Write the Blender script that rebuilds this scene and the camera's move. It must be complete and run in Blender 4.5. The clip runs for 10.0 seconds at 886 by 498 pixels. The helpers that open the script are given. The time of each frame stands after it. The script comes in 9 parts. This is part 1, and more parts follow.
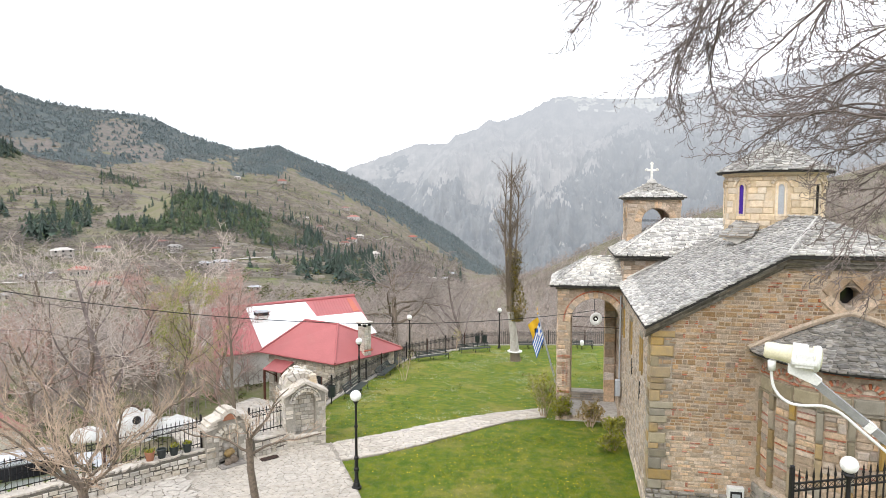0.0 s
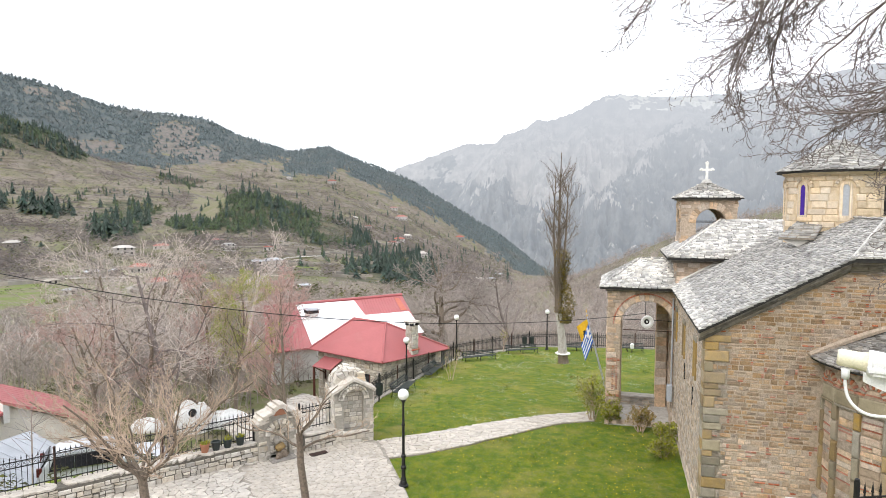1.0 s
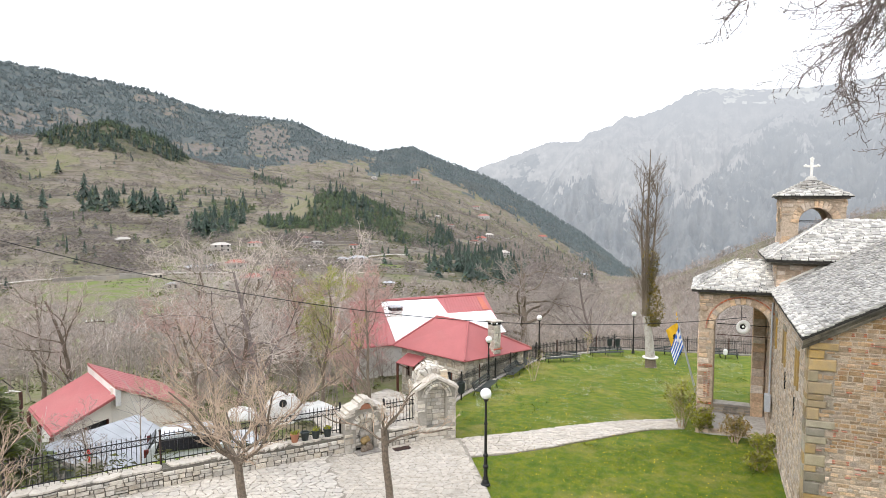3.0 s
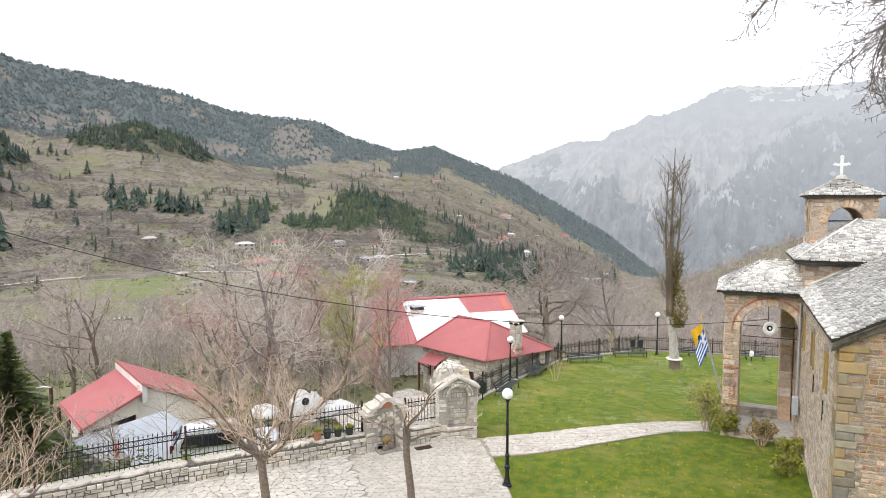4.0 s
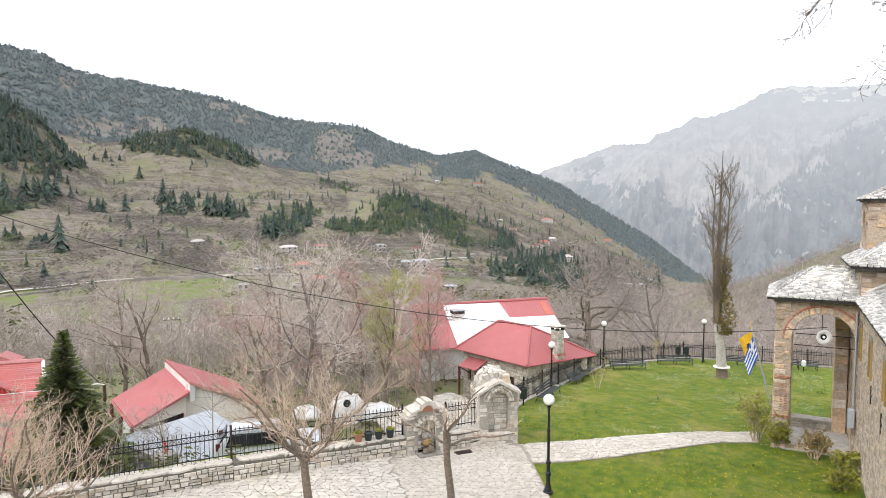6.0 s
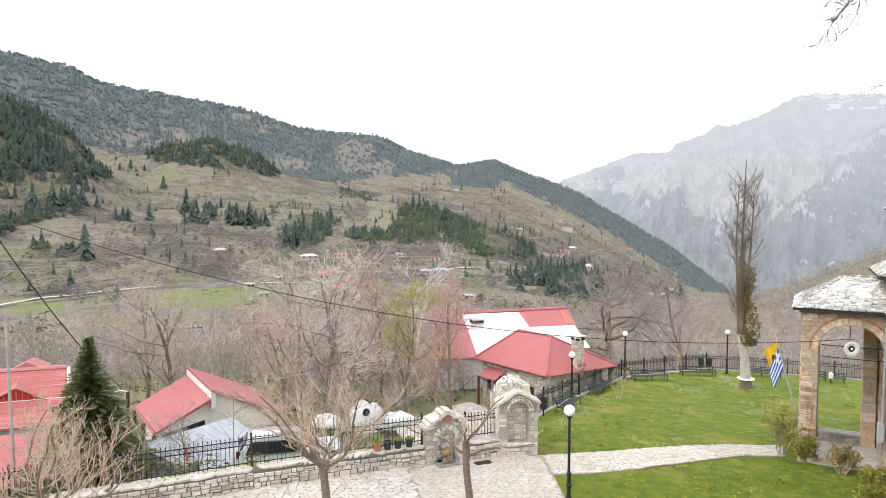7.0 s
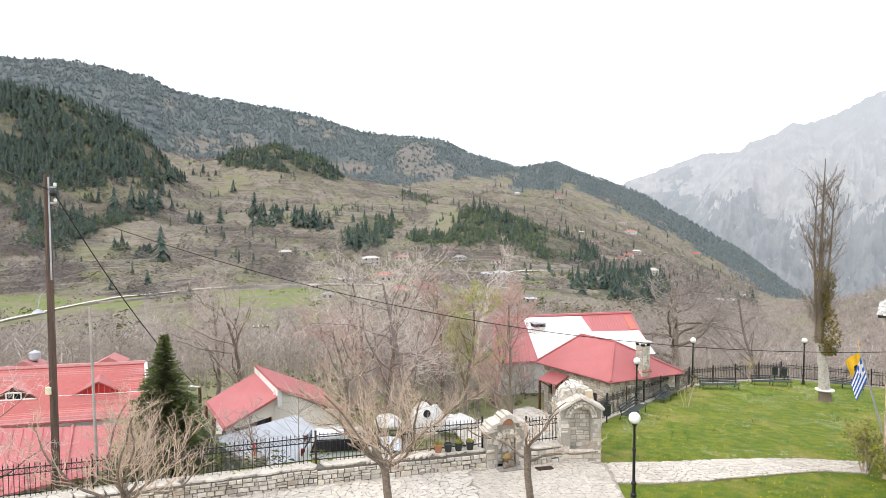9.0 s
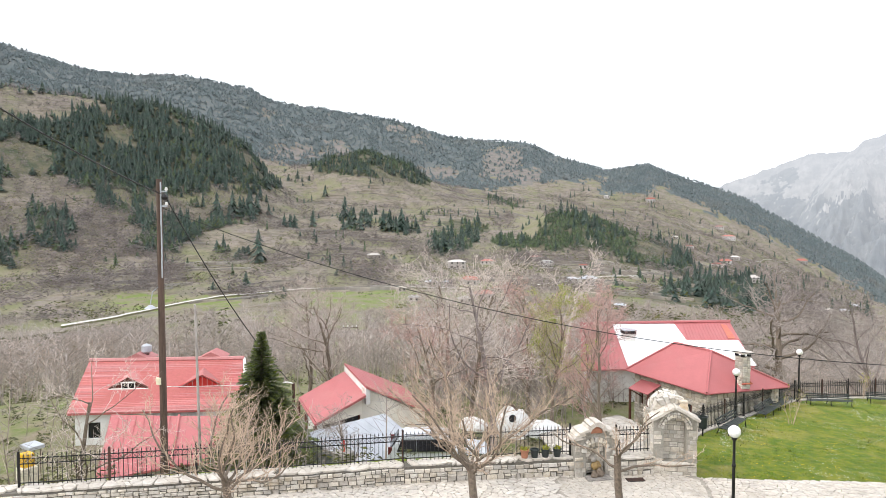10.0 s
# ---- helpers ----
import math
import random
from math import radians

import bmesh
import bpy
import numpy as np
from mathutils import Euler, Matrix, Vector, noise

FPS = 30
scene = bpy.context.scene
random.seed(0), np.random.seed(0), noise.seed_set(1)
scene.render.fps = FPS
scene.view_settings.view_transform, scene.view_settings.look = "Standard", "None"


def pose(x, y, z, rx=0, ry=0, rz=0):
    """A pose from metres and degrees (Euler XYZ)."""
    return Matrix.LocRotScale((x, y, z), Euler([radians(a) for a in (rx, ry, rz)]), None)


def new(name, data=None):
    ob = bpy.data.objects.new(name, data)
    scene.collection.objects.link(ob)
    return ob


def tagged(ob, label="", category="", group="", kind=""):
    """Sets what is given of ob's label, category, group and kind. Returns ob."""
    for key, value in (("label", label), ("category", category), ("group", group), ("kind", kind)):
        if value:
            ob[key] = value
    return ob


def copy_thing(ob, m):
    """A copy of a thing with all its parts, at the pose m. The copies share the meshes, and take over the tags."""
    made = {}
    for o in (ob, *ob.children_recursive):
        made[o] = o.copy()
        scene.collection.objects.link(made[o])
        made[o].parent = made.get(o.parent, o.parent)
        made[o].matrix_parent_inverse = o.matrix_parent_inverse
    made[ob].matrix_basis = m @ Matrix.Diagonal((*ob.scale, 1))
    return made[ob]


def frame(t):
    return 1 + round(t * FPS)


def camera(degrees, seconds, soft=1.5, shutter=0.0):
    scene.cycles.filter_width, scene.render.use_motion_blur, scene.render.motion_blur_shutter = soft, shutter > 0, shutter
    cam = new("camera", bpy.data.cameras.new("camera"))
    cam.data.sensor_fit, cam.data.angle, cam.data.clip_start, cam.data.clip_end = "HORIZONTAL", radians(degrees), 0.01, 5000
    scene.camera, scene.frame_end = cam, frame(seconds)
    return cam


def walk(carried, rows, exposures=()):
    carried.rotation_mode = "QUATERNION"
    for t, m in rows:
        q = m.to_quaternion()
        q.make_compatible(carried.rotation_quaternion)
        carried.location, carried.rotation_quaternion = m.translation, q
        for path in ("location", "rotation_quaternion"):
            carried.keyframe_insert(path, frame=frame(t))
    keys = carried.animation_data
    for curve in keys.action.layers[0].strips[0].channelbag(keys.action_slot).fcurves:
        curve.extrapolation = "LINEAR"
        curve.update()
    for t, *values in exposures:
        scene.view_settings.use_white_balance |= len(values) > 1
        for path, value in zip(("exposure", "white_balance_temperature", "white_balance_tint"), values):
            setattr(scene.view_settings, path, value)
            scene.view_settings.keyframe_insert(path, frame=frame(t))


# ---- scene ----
# camera path: seconds, x, z, pitch, roll, yaw; it turns to the left almost on the spot
ROWS = (
    (0.0, 0.000, 8.500, -4.20, -0.00, 0.00),
    (0.5, -0.012, 8.500, -4.21, 0.06, 1.98),
    (1.0, -0.030, 8.500, -4.19, 0.11, 4.31),
    (1.5, -0.050, 8.500, -4.23, 0.05, 7.12),
    (2.0, -0.068, 8.500, -4.25, 0.01, 9.23),
    (2.5, -0.082, 8.500, -4.26, 0.02, 10.67),
    (4.0, -0.100, 8.500, -4.32, -0.01, 13.75),
    (4.5, -0.108, 8.500, -4.33, -0.00, 14.85),
    (5.0, -0.112, 8.500, -4.36, 0.00, 15.89),
    (5.5, -0.118, 8.500, -4.28, 0.01, 16.66),
    (7.0, -0.135, 8.500, -3.13, -0.01, 19.21),
    (7.5, -0.150, 8.500, -3.02, 0.02, 20.19),
    (8.0, -0.160, 8.500, -3.01, -0.01, 21.52),
    (8.5, -0.165, 8.500, -2.94, -0.09, 23.00),
    (9.0, -0.170, 8.495, -2.88, -0.08, 24.72),
    (9.5, -0.205, 8.475, -2.91, -0.08, 28.26),
    (10.0, -0.235, 8.440, -2.50, -0.03, 32.52),
)
cam = camera(70.37, 10.0, soft=0.6)
walk(cam, [(t, pose(x, 0, z, 90 + p, 0, yaw) @ pose(0, 0, 0, 0, 0, roll)) for t, x, z, p, roll, yaw in ROWS],
     exposures=((0.0, 0.35), (5.5, 0.37), (7.0, 0.46), (10.0, 0.48)))

# ---- sky and sun: a bright overcast spring day ----
SUN_EL, SUN_ROT = radians(42), radians(216)
world = bpy.data.worlds.new("overcast_sky")
scene.world = world
world.use_nodes = True
wn, wl = world.node_tree.nodes, world.node_tree.links
sky = wn.new("ShaderNodeTexSky")
sky.sky_type, sky.sun_disc, sky.sun_elevation, sky.sun_rotation = "NISHITA", False, SUN_EL, SUN_ROT
sky.dust_density, sky.air_density = 4.0, 1.0
sky_grey = wn.new("ShaderNodeHueSaturation")
sky_grey.inputs["Saturation"].default_value = 0.25
sky_mix = wn.new("ShaderNodeMix")
sky_mix.data_type, sky_mix.blend_type = "RGBA", "MIX"
sky_mix.inputs["Factor"].default_value = 0.75
sky_mix.inputs["B"].default_value = (11.35, 11.75, 12.6, 1)
wl.new(sky.outputs[0], sky_grey.inputs["Color"])
wl.new(sky_grey.outputs[0], sky_mix.inputs["A"])
wl.new(sky_mix.outputs["Result"], wn["Background"].inputs["Color"])
wn["Background"].inputs["Strength"].default_value = 0.148
sun = new("sun", bpy.data.lights.new("sun", "SUN"))
sun.data.energy, sun.data.angle, sun.data.color = 1.0, radians(20), (1.0, 0.95, 0.88)
sun.matrix_world = pose(0, 0, 30, 48, 0, -36)
scene.view_settings.exposure = 0.35


# ---- materials ----
def surf(name, c1, c2, size=0.5, rough=0.85, bump=0.3, grain=0.02, c3=None, island=0.0, rnd=0.0, metal=0.0, stain=1.5,
         bump_dist=0.01, spec=0.4, stretch=(1, 1, 1), cut=(0.35, 0.65), stain_cut=(0.55, 0.75)):
    """A worn surface: two colours mixed at one size, a stain colour at a larger one, fine grain in relief."""
    m = bpy.data.materials.new(name)
    m.use_nodes = True
    n, l = m.node_tree.nodes, m.node_tree.links
    b = n["Principled BSDF"]
    geo = n.new("ShaderNodeNewGeometry")
    mp = n.new("ShaderNodeVectorMath")
    mp.operation = "MULTIPLY"
    mp.inputs[1].default_value = stretch
    l.new(geo.outputs["Position"], mp.inputs[0])

    def cloud(scale, detail, lo, hi, r=0.55):
        t = n.new("ShaderNodeTexNoise")
        t.inputs["Scale"].default_value, t.inputs["Detail"].default_value, t.inputs["Roughness"].default_value = scale, detail, r
        l.new(mp.outputs[0], t.inputs["Vector"])
        k = n.new("ShaderNodeMapRange")
        k.inputs["From Min"].default_value, k.inputs["From Max"].default_value = lo, hi
        l.new(t.outputs["Fac"], k.inputs["Value"])
        return k.outputs[0]

    def mix(fac, a, c, mode="MIX"):
        x = n.new("ShaderNodeMix")
        x.data_type, x.blend_type = "RGBA", mode
        for sock, val in (("Factor", fac), ("A", a), ("B", c)):
            if isinstance(val, (tuple, float, int)):
                x.inputs[sock].default_value = (*val, 1) if isinstance(val, tuple) else val
            else:
                l.new(val, x.inputs[sock])
        return x.outputs["Result"]

    col = mix(cloud(1 / size, 6, *cut), c1, c2)
    if c3:
        col = mix(cloud(1 / (size * stain * 4), 4, *stain_cut, 0.65), col, c3)
    fine = cloud(1 / grain, 3, 0.2, 0.8)
    g = n.new("ShaderNodeMapRange")
    g.inputs["To Min"].default_value, g.inputs["To Max"].default_value = 0.82, 1.15
    l.new(fine, g.inputs["Value"])
    gc = n.new("ShaderNodeCombineColor")
    for i in range(3):
        l.new(g.outputs[0], gc.inputs[i])
    col = mix(1.0, col, gc.outputs[0], "MULTIPLY")
    for amount, source in ((island, geo.outputs["Random Per Island"]), (rnd, None)):
        if amount:
            if source is None:
                source = n.new("ShaderNodeObjectInfo").outputs["Random"]
            h = n.new("ShaderNodeHueSaturation")
            v = n.new("ShaderNodeMapRange")
            v.inputs["To Min"].default_value, v.inputs["To Max"].default_value = 1 - amount, 1 + amount
            l.new(source, v.inputs["Value"])
            l.new(v.outputs[0], h.inputs["Value"])
            w = n.new("ShaderNodeMath")
            w.operation = "PINGPONG"
            w.inputs[1].default_value = 0.13
            l.new(source, w.inputs[0])
            s = n.new("ShaderNodeMapRange")
            s.inputs["From Max"].default_value = 0.13
            s.inputs["To Min"].default_value, s.inputs["To Max"].default_value = 1 - amount, 1 + amount
            l.new(w.outputs[0], s.inputs["Value"])
            l.new(s.outputs[0], h.inputs["Saturation"])
            l.new(col, h.inputs["Color"])
            col = h.outputs[0]
    l.new(col, b.inputs["Base Color"])
    b.inputs["Roughness"].default_value, b.inputs["Metallic"].default_value = rough, metal
    b.inputs["Specular IOR Level"].default_value = spec
    if bump:
        bp = n.new("ShaderNodeBump")
        bp.inputs["Strength"].default_value, bp.inputs["Distance"].default_value = bump, bump_dist
        l.new(fine, bp.inputs["Height"])
        l.new(bp.outputs[0], b.inputs["Normal"])
    return m


M = {}
M["stone"] = surf("church_stone", (0.605, 0.465, 0.35), (0.455, 0.36, 0.27), 0.10, 0.92, 1.0, 0.022, (0.445, 0.295, 0.195), island=0.32, rnd=0.32, bump_dist=0.02, cut=(0.4, 0.6))
# side wall rubble, paler than the gable stone
M["side_rubble"] = surf("pale_side_rubble", (0.62, 0.525, 0.43), (0.46, 0.39, 0.315), 0.10, 0.93, 1.0, 0.022, (0.46, 0.345, 0.255), island=0.28, rnd=0.28, bump_dist=0.02, cut=(0.4, 0.6))
M["side_lime"] = surf("pale_lime_pointing", (0.58, 0.505, 0.42), (0.47, 0.40, 0.325), 0.07, 0.95, 1.0, 0.018, (0.34, 0.28, 0.225), bump_dist=0.02)
M["mortar"] = surf("lime_mortar", (0.57, 0.455, 0.35), (0.44, 0.355, 0.27), 0.07, 0.95, 1.0, 0.018, (0.27, 0.21, 0.16), bump_dist=0.02, cut=(0.4, 0.6))
M["rubble"] = surf("grey_rubble", (0.40, 0.365, 0.32), (0.28, 0.26, 0.23), 0.2, 0.92, 0.6, 0.03, (0.22, 0.205, 0.17), island=0.25, rnd=0.25)
M["brick"] = surf("thin_red_brick", (0.50, 0.215, 0.140), (0.40, 0.165, 0.105), 0.1, 0.9, 0.4, 0.015, island=0.2, rnd=0.2)
M["quoin_ochre"] = surf("ochre_quoin", (0.355, 0.250, 0.115), (0.27, 0.20, 0.115), 0.2, 0.9, 0.5, 0.02, (0.29, 0.235, 0.165), rnd=0.3)
M["quoin_grey"] = surf("grey_green_quoin", (0.315, 0.275, 0.205), (0.245, 0.215, 0.16), 0.2, 0.9, 0.5, 0.02, (0.36, 0.29, 0.205), rnd=0.3)
M["drum"] = surf("golden_drum_stone", (0.66, 0.545, 0.405), (0.55, 0.445, 0.32), 0.14, 0.9, 0.6, 0.02, (0.62, 0.55, 0.45), island=0.18, rnd=0.2)
M["slate"] = surf("limestone_slate", (0.54, 0.522, 0.49), (0.38, 0.365, 0.34), 0.14, 0.8, 0.8, 0.025, (0.27, 0.255, 0.23), island=0.4, rnd=0.4)
M["slate_grey"] = surf("lichened_dark_slate", (0.32, 0.30, 0.27), (0.20, 0.188, 0.17), 0.2, 0.8, 0.6, 0.03, (0.14, 0.132, 0.118), island=0.36, rnd=0.36)
M["slate_dark"] = surf("dark_slate_edge", (0.25, 0.22, 0.185), (0.13, 0.115, 0.098), 0.12, 0.85, 0.5, 0.03, (0.30, 0.26, 0.21), island=0.3, rnd=0.4)
# shade in the gaps between slates is put into this near-black deck colour
M["slate_bed"] = surf("near_black_gap_shade", (0.035, 0.033, 0.03), (0.022, 0.02, 0.019), 0.12, 0.9, 0.4, 0.03)
M["lime"] = surf("white_lime_fillet", (0.62, 0.60, 0.56), (0.52, 0.50, 0.46), 0.2, 0.9, 0.4, 0.02)
M["pale_stone"] = surf("pale_dressed_stone", (0.575, 0.53, 0.465), (0.445, 0.405, 0.345), 0.14, 0.88, 0.7, 0.02, (0.37, 0.31, 0.225), island=0.24, rnd=0.24)
M["pale_mortar"] = surf("pale_house_joint", (0.46, 0.42, 0.355), (0.36, 0.325, 0.275), 0.1, 0.95, 0.6, 0.02, (0.27, 0.24, 0.19))
M["flag"] = surf("crazy_paving_stone", (0.585, 0.535, 0.470), (0.470, 0.425, 0.370), 0.18, 0.85, 0.5, 0.015, (0.385, 0.345, 0.29), island=0.1, rnd=0.1)
M["joint"] = surf("paving_joint", (0.34, 0.305, 0.26), (0.25, 0.225, 0.19), 0.2, 0.95, 0.5, 0.02, (0.21, 0.185, 0.15))
M["screed"] = surf("worn_cement_paving", (0.53, 0.485, 0.425), (0.42, 0.38, 0.33), 0.14, 0.9, 0.6, 0.012, (0.33, 0.295, 0.25), stain=1.6, rnd=0.08, island=0.08)
M["iron"] = surf("black_painted_iron", (0.009, 0.009, 0.010), (0.015, 0.014, 0.014), 0.05, 0.42, 0.1, 0.01, spec=0.35)
M["rust"] = surf("rusty_iron", (0.085, 0.04, 0.028), (0.05, 0.028, 0.022), 0.1, 0.75, 0.2, 0.01)
M["bench"] = surf("dark_green_slat", (0.012, 0.020, 0.017), (0.02, 0.03, 0.026), 0.2, 0.5, 0.15, 0.02)
M["globe"] = surf("opal_globe", (0.86, 0.86, 0.84), (0.82, 0.82, 0.80), 0.1, 0.3, 0.0, 0.05)
M["red_roof"] = surf("red_sheet_roof", (0.42, 0.125, 0.125), (0.385, 0.115, 0.115), 0.8, 0.55, 0.08, 0.05, (0.43, 0.155, 0.145), stain=1.0)
M["red_tile"] = surf("salmon_roof_tile", (0.45, 0.160, 0.150), (0.385, 0.135, 0.128), 0.12, 0.75, 0.5, 0.03, (0.36, 0.14, 0.12), rnd=0.14, island=0.12)
M["white_sheet"] = surf("white_roof_sheet", (0.80, 0.80, 0.80), (0.74, 0.74, 0.75), 0.7, 0.6, 0.1, 0.05)
M["rust_sheet"] = surf("rust_stained_sheet", (0.48, 0.16, 0.08), (0.46, 0.10, 0.08), 0.4, 0.6, 0.1, 0.05)
M["render"] = surf("cream_render", (0.83, 0.78, 0.69), (0.77, 0.72, 0.64), 0.7, 0.9, 0.2, 0.03, (0.68, 0.62, 0.54))
M["white_paint"] = surf("white_wall_paint", (0.76, 0.75, 0.72), (0.70, 0.69, 0.66), 0.6, 0.85, 0.15, 0.03, (0.60, 0.58, 0.54))
M["zinc"] = surf("grey_zinc_sheet", (0.41, 0.43, 0.465), (0.35, 0.37, 0.40), 0.6, 0.5, 0.1, 0.03, (0.32, 0.32, 0.33), spec=0.5)
M["wood"] = surf("weathered_pole_wood", (0.125, 0.082, 0.062), (0.062, 0.042, 0.034), 0.12, 0.9, 0.5, 0.02, (0.17, 0.13, 0.10), stretch=(1, 1, 0.1))
M["brown_wood"] = surf("brown_door_wood", (0.13, 0.045, 0.03), (0.09, 0.03, 0.02), 0.2, 0.7, 0.2, 0.02, stretch=(1, 1, 0.2))
M["bark"] = surf("grey_brown_bark", (0.215, 0.170, 0.130), (0.125, 0.098, 0.076), 0.06, 0.95, 0.7, 0.02, (0.16, 0.135, 0.09), stain=0.6)
M["twig"] = surf("pale_twig_bark", (0.56, 0.43, 0.325), (0.35, 0.265, 0.195), 0.25, 0.95, 0.2, 0.02)
M["twig_red"] = surf("reddish_twig_bark", (0.50, 0.325, 0.285), (0.34, 0.215, 0.188), 0.3, 0.95, 0.2, 0.02)
M["bud"] = surf("budding_leaf", (0.33, 0.37, 0.085), (0.24, 0.27, 0.07), 0.4, 0.9, 0.0, 0.02, island=0.3)
M["twig_dark"] = surf("dark_twig_bark", (0.25, 0.205, 0.19), (0.13, 0.105, 0.098), 0.12, 0.95, 0.3, 0.02)
M["twig_pale"] = surf("pale_grey_twig_bark", (0.62, 0.535, 0.475), (0.43, 0.365, 0.325), 0.4, 0.95, 0.2, 0.02)
M["twig_grey"] = surf("grey_twig_bark", (0.44, 0.38, 0.345), (0.31, 0.265, 0.238), 0.5, 0.95, 0.2, 0.02, rnd=0.25)
M["grass"] = surf("spring_lawn", (0.072, 0.128, 0.002), (0.155, 0.180, 0.005), 0.36, 0.95, 0.6, 0.03, (0.250, 0.220, 0.055), stain=1.6, bump_dist=0.03, cut=(0.38, 0.62), stain_cut=(0.52, 0.74))
M["blade"] = surf("grass_blades", (0.076, 0.135, 0.003), (0.164, 0.190, 0.007), 0.36, 0.8, 0.0, 0.05, (0.26, 0.23, 0.065), island=0.3, stain=1.6, cut=(0.38, 0.62), stain_cut=(0.52, 0.74))
M["yellow_flower"] = surf("yellow_petals", (0.75, 0.55, 0.03), (0.70, 0.48, 0.02), 0.2, 0.8, 0, 0.05)
M["white_flower"] = surf("white_petals", (0.75, 0.75, 0.70), (0.65, 0.66, 0.58), 0.2, 0.8, 0, 0.05)
M["leaf"] = surf("yellow_green_leaf", (0.32, 0.31, 0.055), (0.19, 0.20, 0.035), 0.3, 0.7, 0.0, 0.03, island=0.35)
M["leaf_red"] = surf("bronze_leaf", (0.27, 0.17, 0.08), (0.22, 0.19, 0.05), 0.3, 0.7, 0.0, 0.03, island=0.35)
M["ivy"] = surf("olive_ivy_leaf", (0.205, 0.145, 0.036), (0.105, 0.09, 0.026), 0.4, 0.7, 0.0, 0.03, (0.25, 0.12, 0.03), island=0.4)
M["fir"] = surf("dark_fir_needles", (0.085, 0.108, 0.036), (0.150, 0.170, 0.062), 0.4, 0.85, 0.0, 0.05, island=0.4)
M["far_fir"] = surf("conifer_wood", (0.044, 0.067, 0.056), (0.078, 0.102, 0.078), 9, 0.95, 0.0, 2.0, (0.038, 0.054, 0.050), island=0.35, stain=1.0)
M["young_fir"] = surf("young_conifers", (0.092, 0.118, 0.062), (0.062, 0.088, 0.056), 12, 0.95, 0.0, 2.0, (0.11, 0.115, 0.06), island=0.35)
M["scrub"] = surf("bare_scrub", (0.385, 0.330, 0.300), (0.255, 0.218, 0.196), 14, 0.95, 0.0, 1.0, (0.32, 0.255, 0.205), island=0.35)
M["far_scrub"] = surf("far_leafless_scrub", (0.225, 0.196, 0.186), (0.150, 0.130, 0.122), 7, 0.95, 0.0, 1.0, (0.18, 0.135, 0.11), island=0.2)
M["wall_joint"] = surf("dark_wall_joint", (0.17, 0.155, 0.13), (0.11, 0.10, 0.085), 0.1, 0.95, 0.6, 0.02, (0.12, 0.115, 0.085))
M["pale_joint"] = surf("pale_lime_joint", (0.36, 0.335, 0.29), (0.27, 0.25, 0.215), 0.1, 0.95, 0.6, 0.02, (0.22, 0.205, 0.165))
M["new_leaf"] = surf("fresh_scrub_leaf", (0.115, 0.115, 0.045), (0.07, 0.08, 0.036), 6.0, 0.9, 0.0, 0.2, (0.15, 0.125, 0.05), island=0.35)
M["meadow"] = surf("hillside_meadow", (0.145, 0.158, 0.075), (0.185, 0.165, 0.105), 8, 0.98, 0.3, 1.2, (0.20, 0.175, 0.12), stain=0.8, bump_dist=0.3)
M["road"] = surf("pale_track", (0.52, 0.50, 0.46), (0.46, 0.44, 0.40), 4, 0.95, 0.1, 0.5)
M["tarp"] = surf("white_tarpaulin", (0.78, 0.78, 0.76), (0.70, 0.70, 0.69), 0.4, 0.55, 0.3, 0.06, (0.5, 0.48, 0.45))
M["terracotta"] = surf("terracotta_pot", (0.38, 0.17, 0.10), (0.33, 0.15, 0.09), 0.1, 0.85, 0.2, 0.01)
M["plastic"] = surf("dark_plastic", (0.02, 0.03, 0.028), (0.03, 0.035, 0.035), 0.1, 0.5, 0.1, 0.01)
M["cream_plastic"] = surf("aged_cream_plastic", (0.72, 0.68, 0.50), (0.66, 0.61, 0.44), 0.05, 0.4, 0.05, 0.005)
M["white_plastic"] = surf("white_plastic", (0.75, 0.75, 0.74), (0.70, 0.70, 0.69), 0.04, 0.4, 0.05, 0.005, (0.62, 0.62, 0.58), stain=0.4)
M["galv"] = surf("galvanised_arm", (0.33, 0.33, 0.33), (0.26, 0.26, 0.265), 0.03, 0.5, 0.15, 0.004, metal=0.4)
M["blue"] = surf("blue_flag_cloth", (0.02, 0.10, 0.42), (0.03, 0.13, 0.48), 0.2, 0.85, 0.1, 0.01)
M["violet"] = surf("violet_blue_shutter", (0.045, 0.012, 0.25), (0.055, 0.015, 0.28), 0.1, 0.6, 0.1, 0.01)
M["yellow"] = surf("yellow_cloth", (0.70, 0.42, 0.02), (0.62, 0.36, 0.02), 0.2, 0.85, 0.1, 0.01)
M["white_cloth"] = surf("white_cloth", (0.78, 0.78, 0.78), (0.72, 0.72, 0.73), 0.2, 0.85, 0.1, 0.01)
M["dark"] = surf("dark_opening", (0.012, 0.012, 0.014), (0.02, 0.02, 0.02), 0.3, 0.8, 0.0, 0.1)
M["car_glass"] = surf("dark_tinted_glass", (0.004, 0.004, 0.005), (0.006, 0.006, 0.007), 0.5, 0.12, 0.0, 0.1, spec=0.18)
M["car_paint"] = surf("silver_car_paint", (0.55, 0.57, 0.60), (0.53, 0.55, 0.58), 0.5, 0.25, 0.0, 0.1, spec=0.6)
M["tail"] = surf("red_tail_lamp", (0.11, 0.015, 0.015), (0.09, 0.012, 0.012), 0.1, 0.3, 0.0, 0.1)
M["red_paint"] = surf("red_paint", (0.50, 0.03, 0.02), (0.45, 0.025, 0.02), 0.1, 0.5, 0.05, 0.02)
M["whitewash"] = surf("whitewashed_bark", (0.50, 0.47, 0.43), (0.36, 0.335, 0.305), 0.1, 0.95, 0.8, 0.03, (0.24, 0.21, 0.18), stain=0.6)
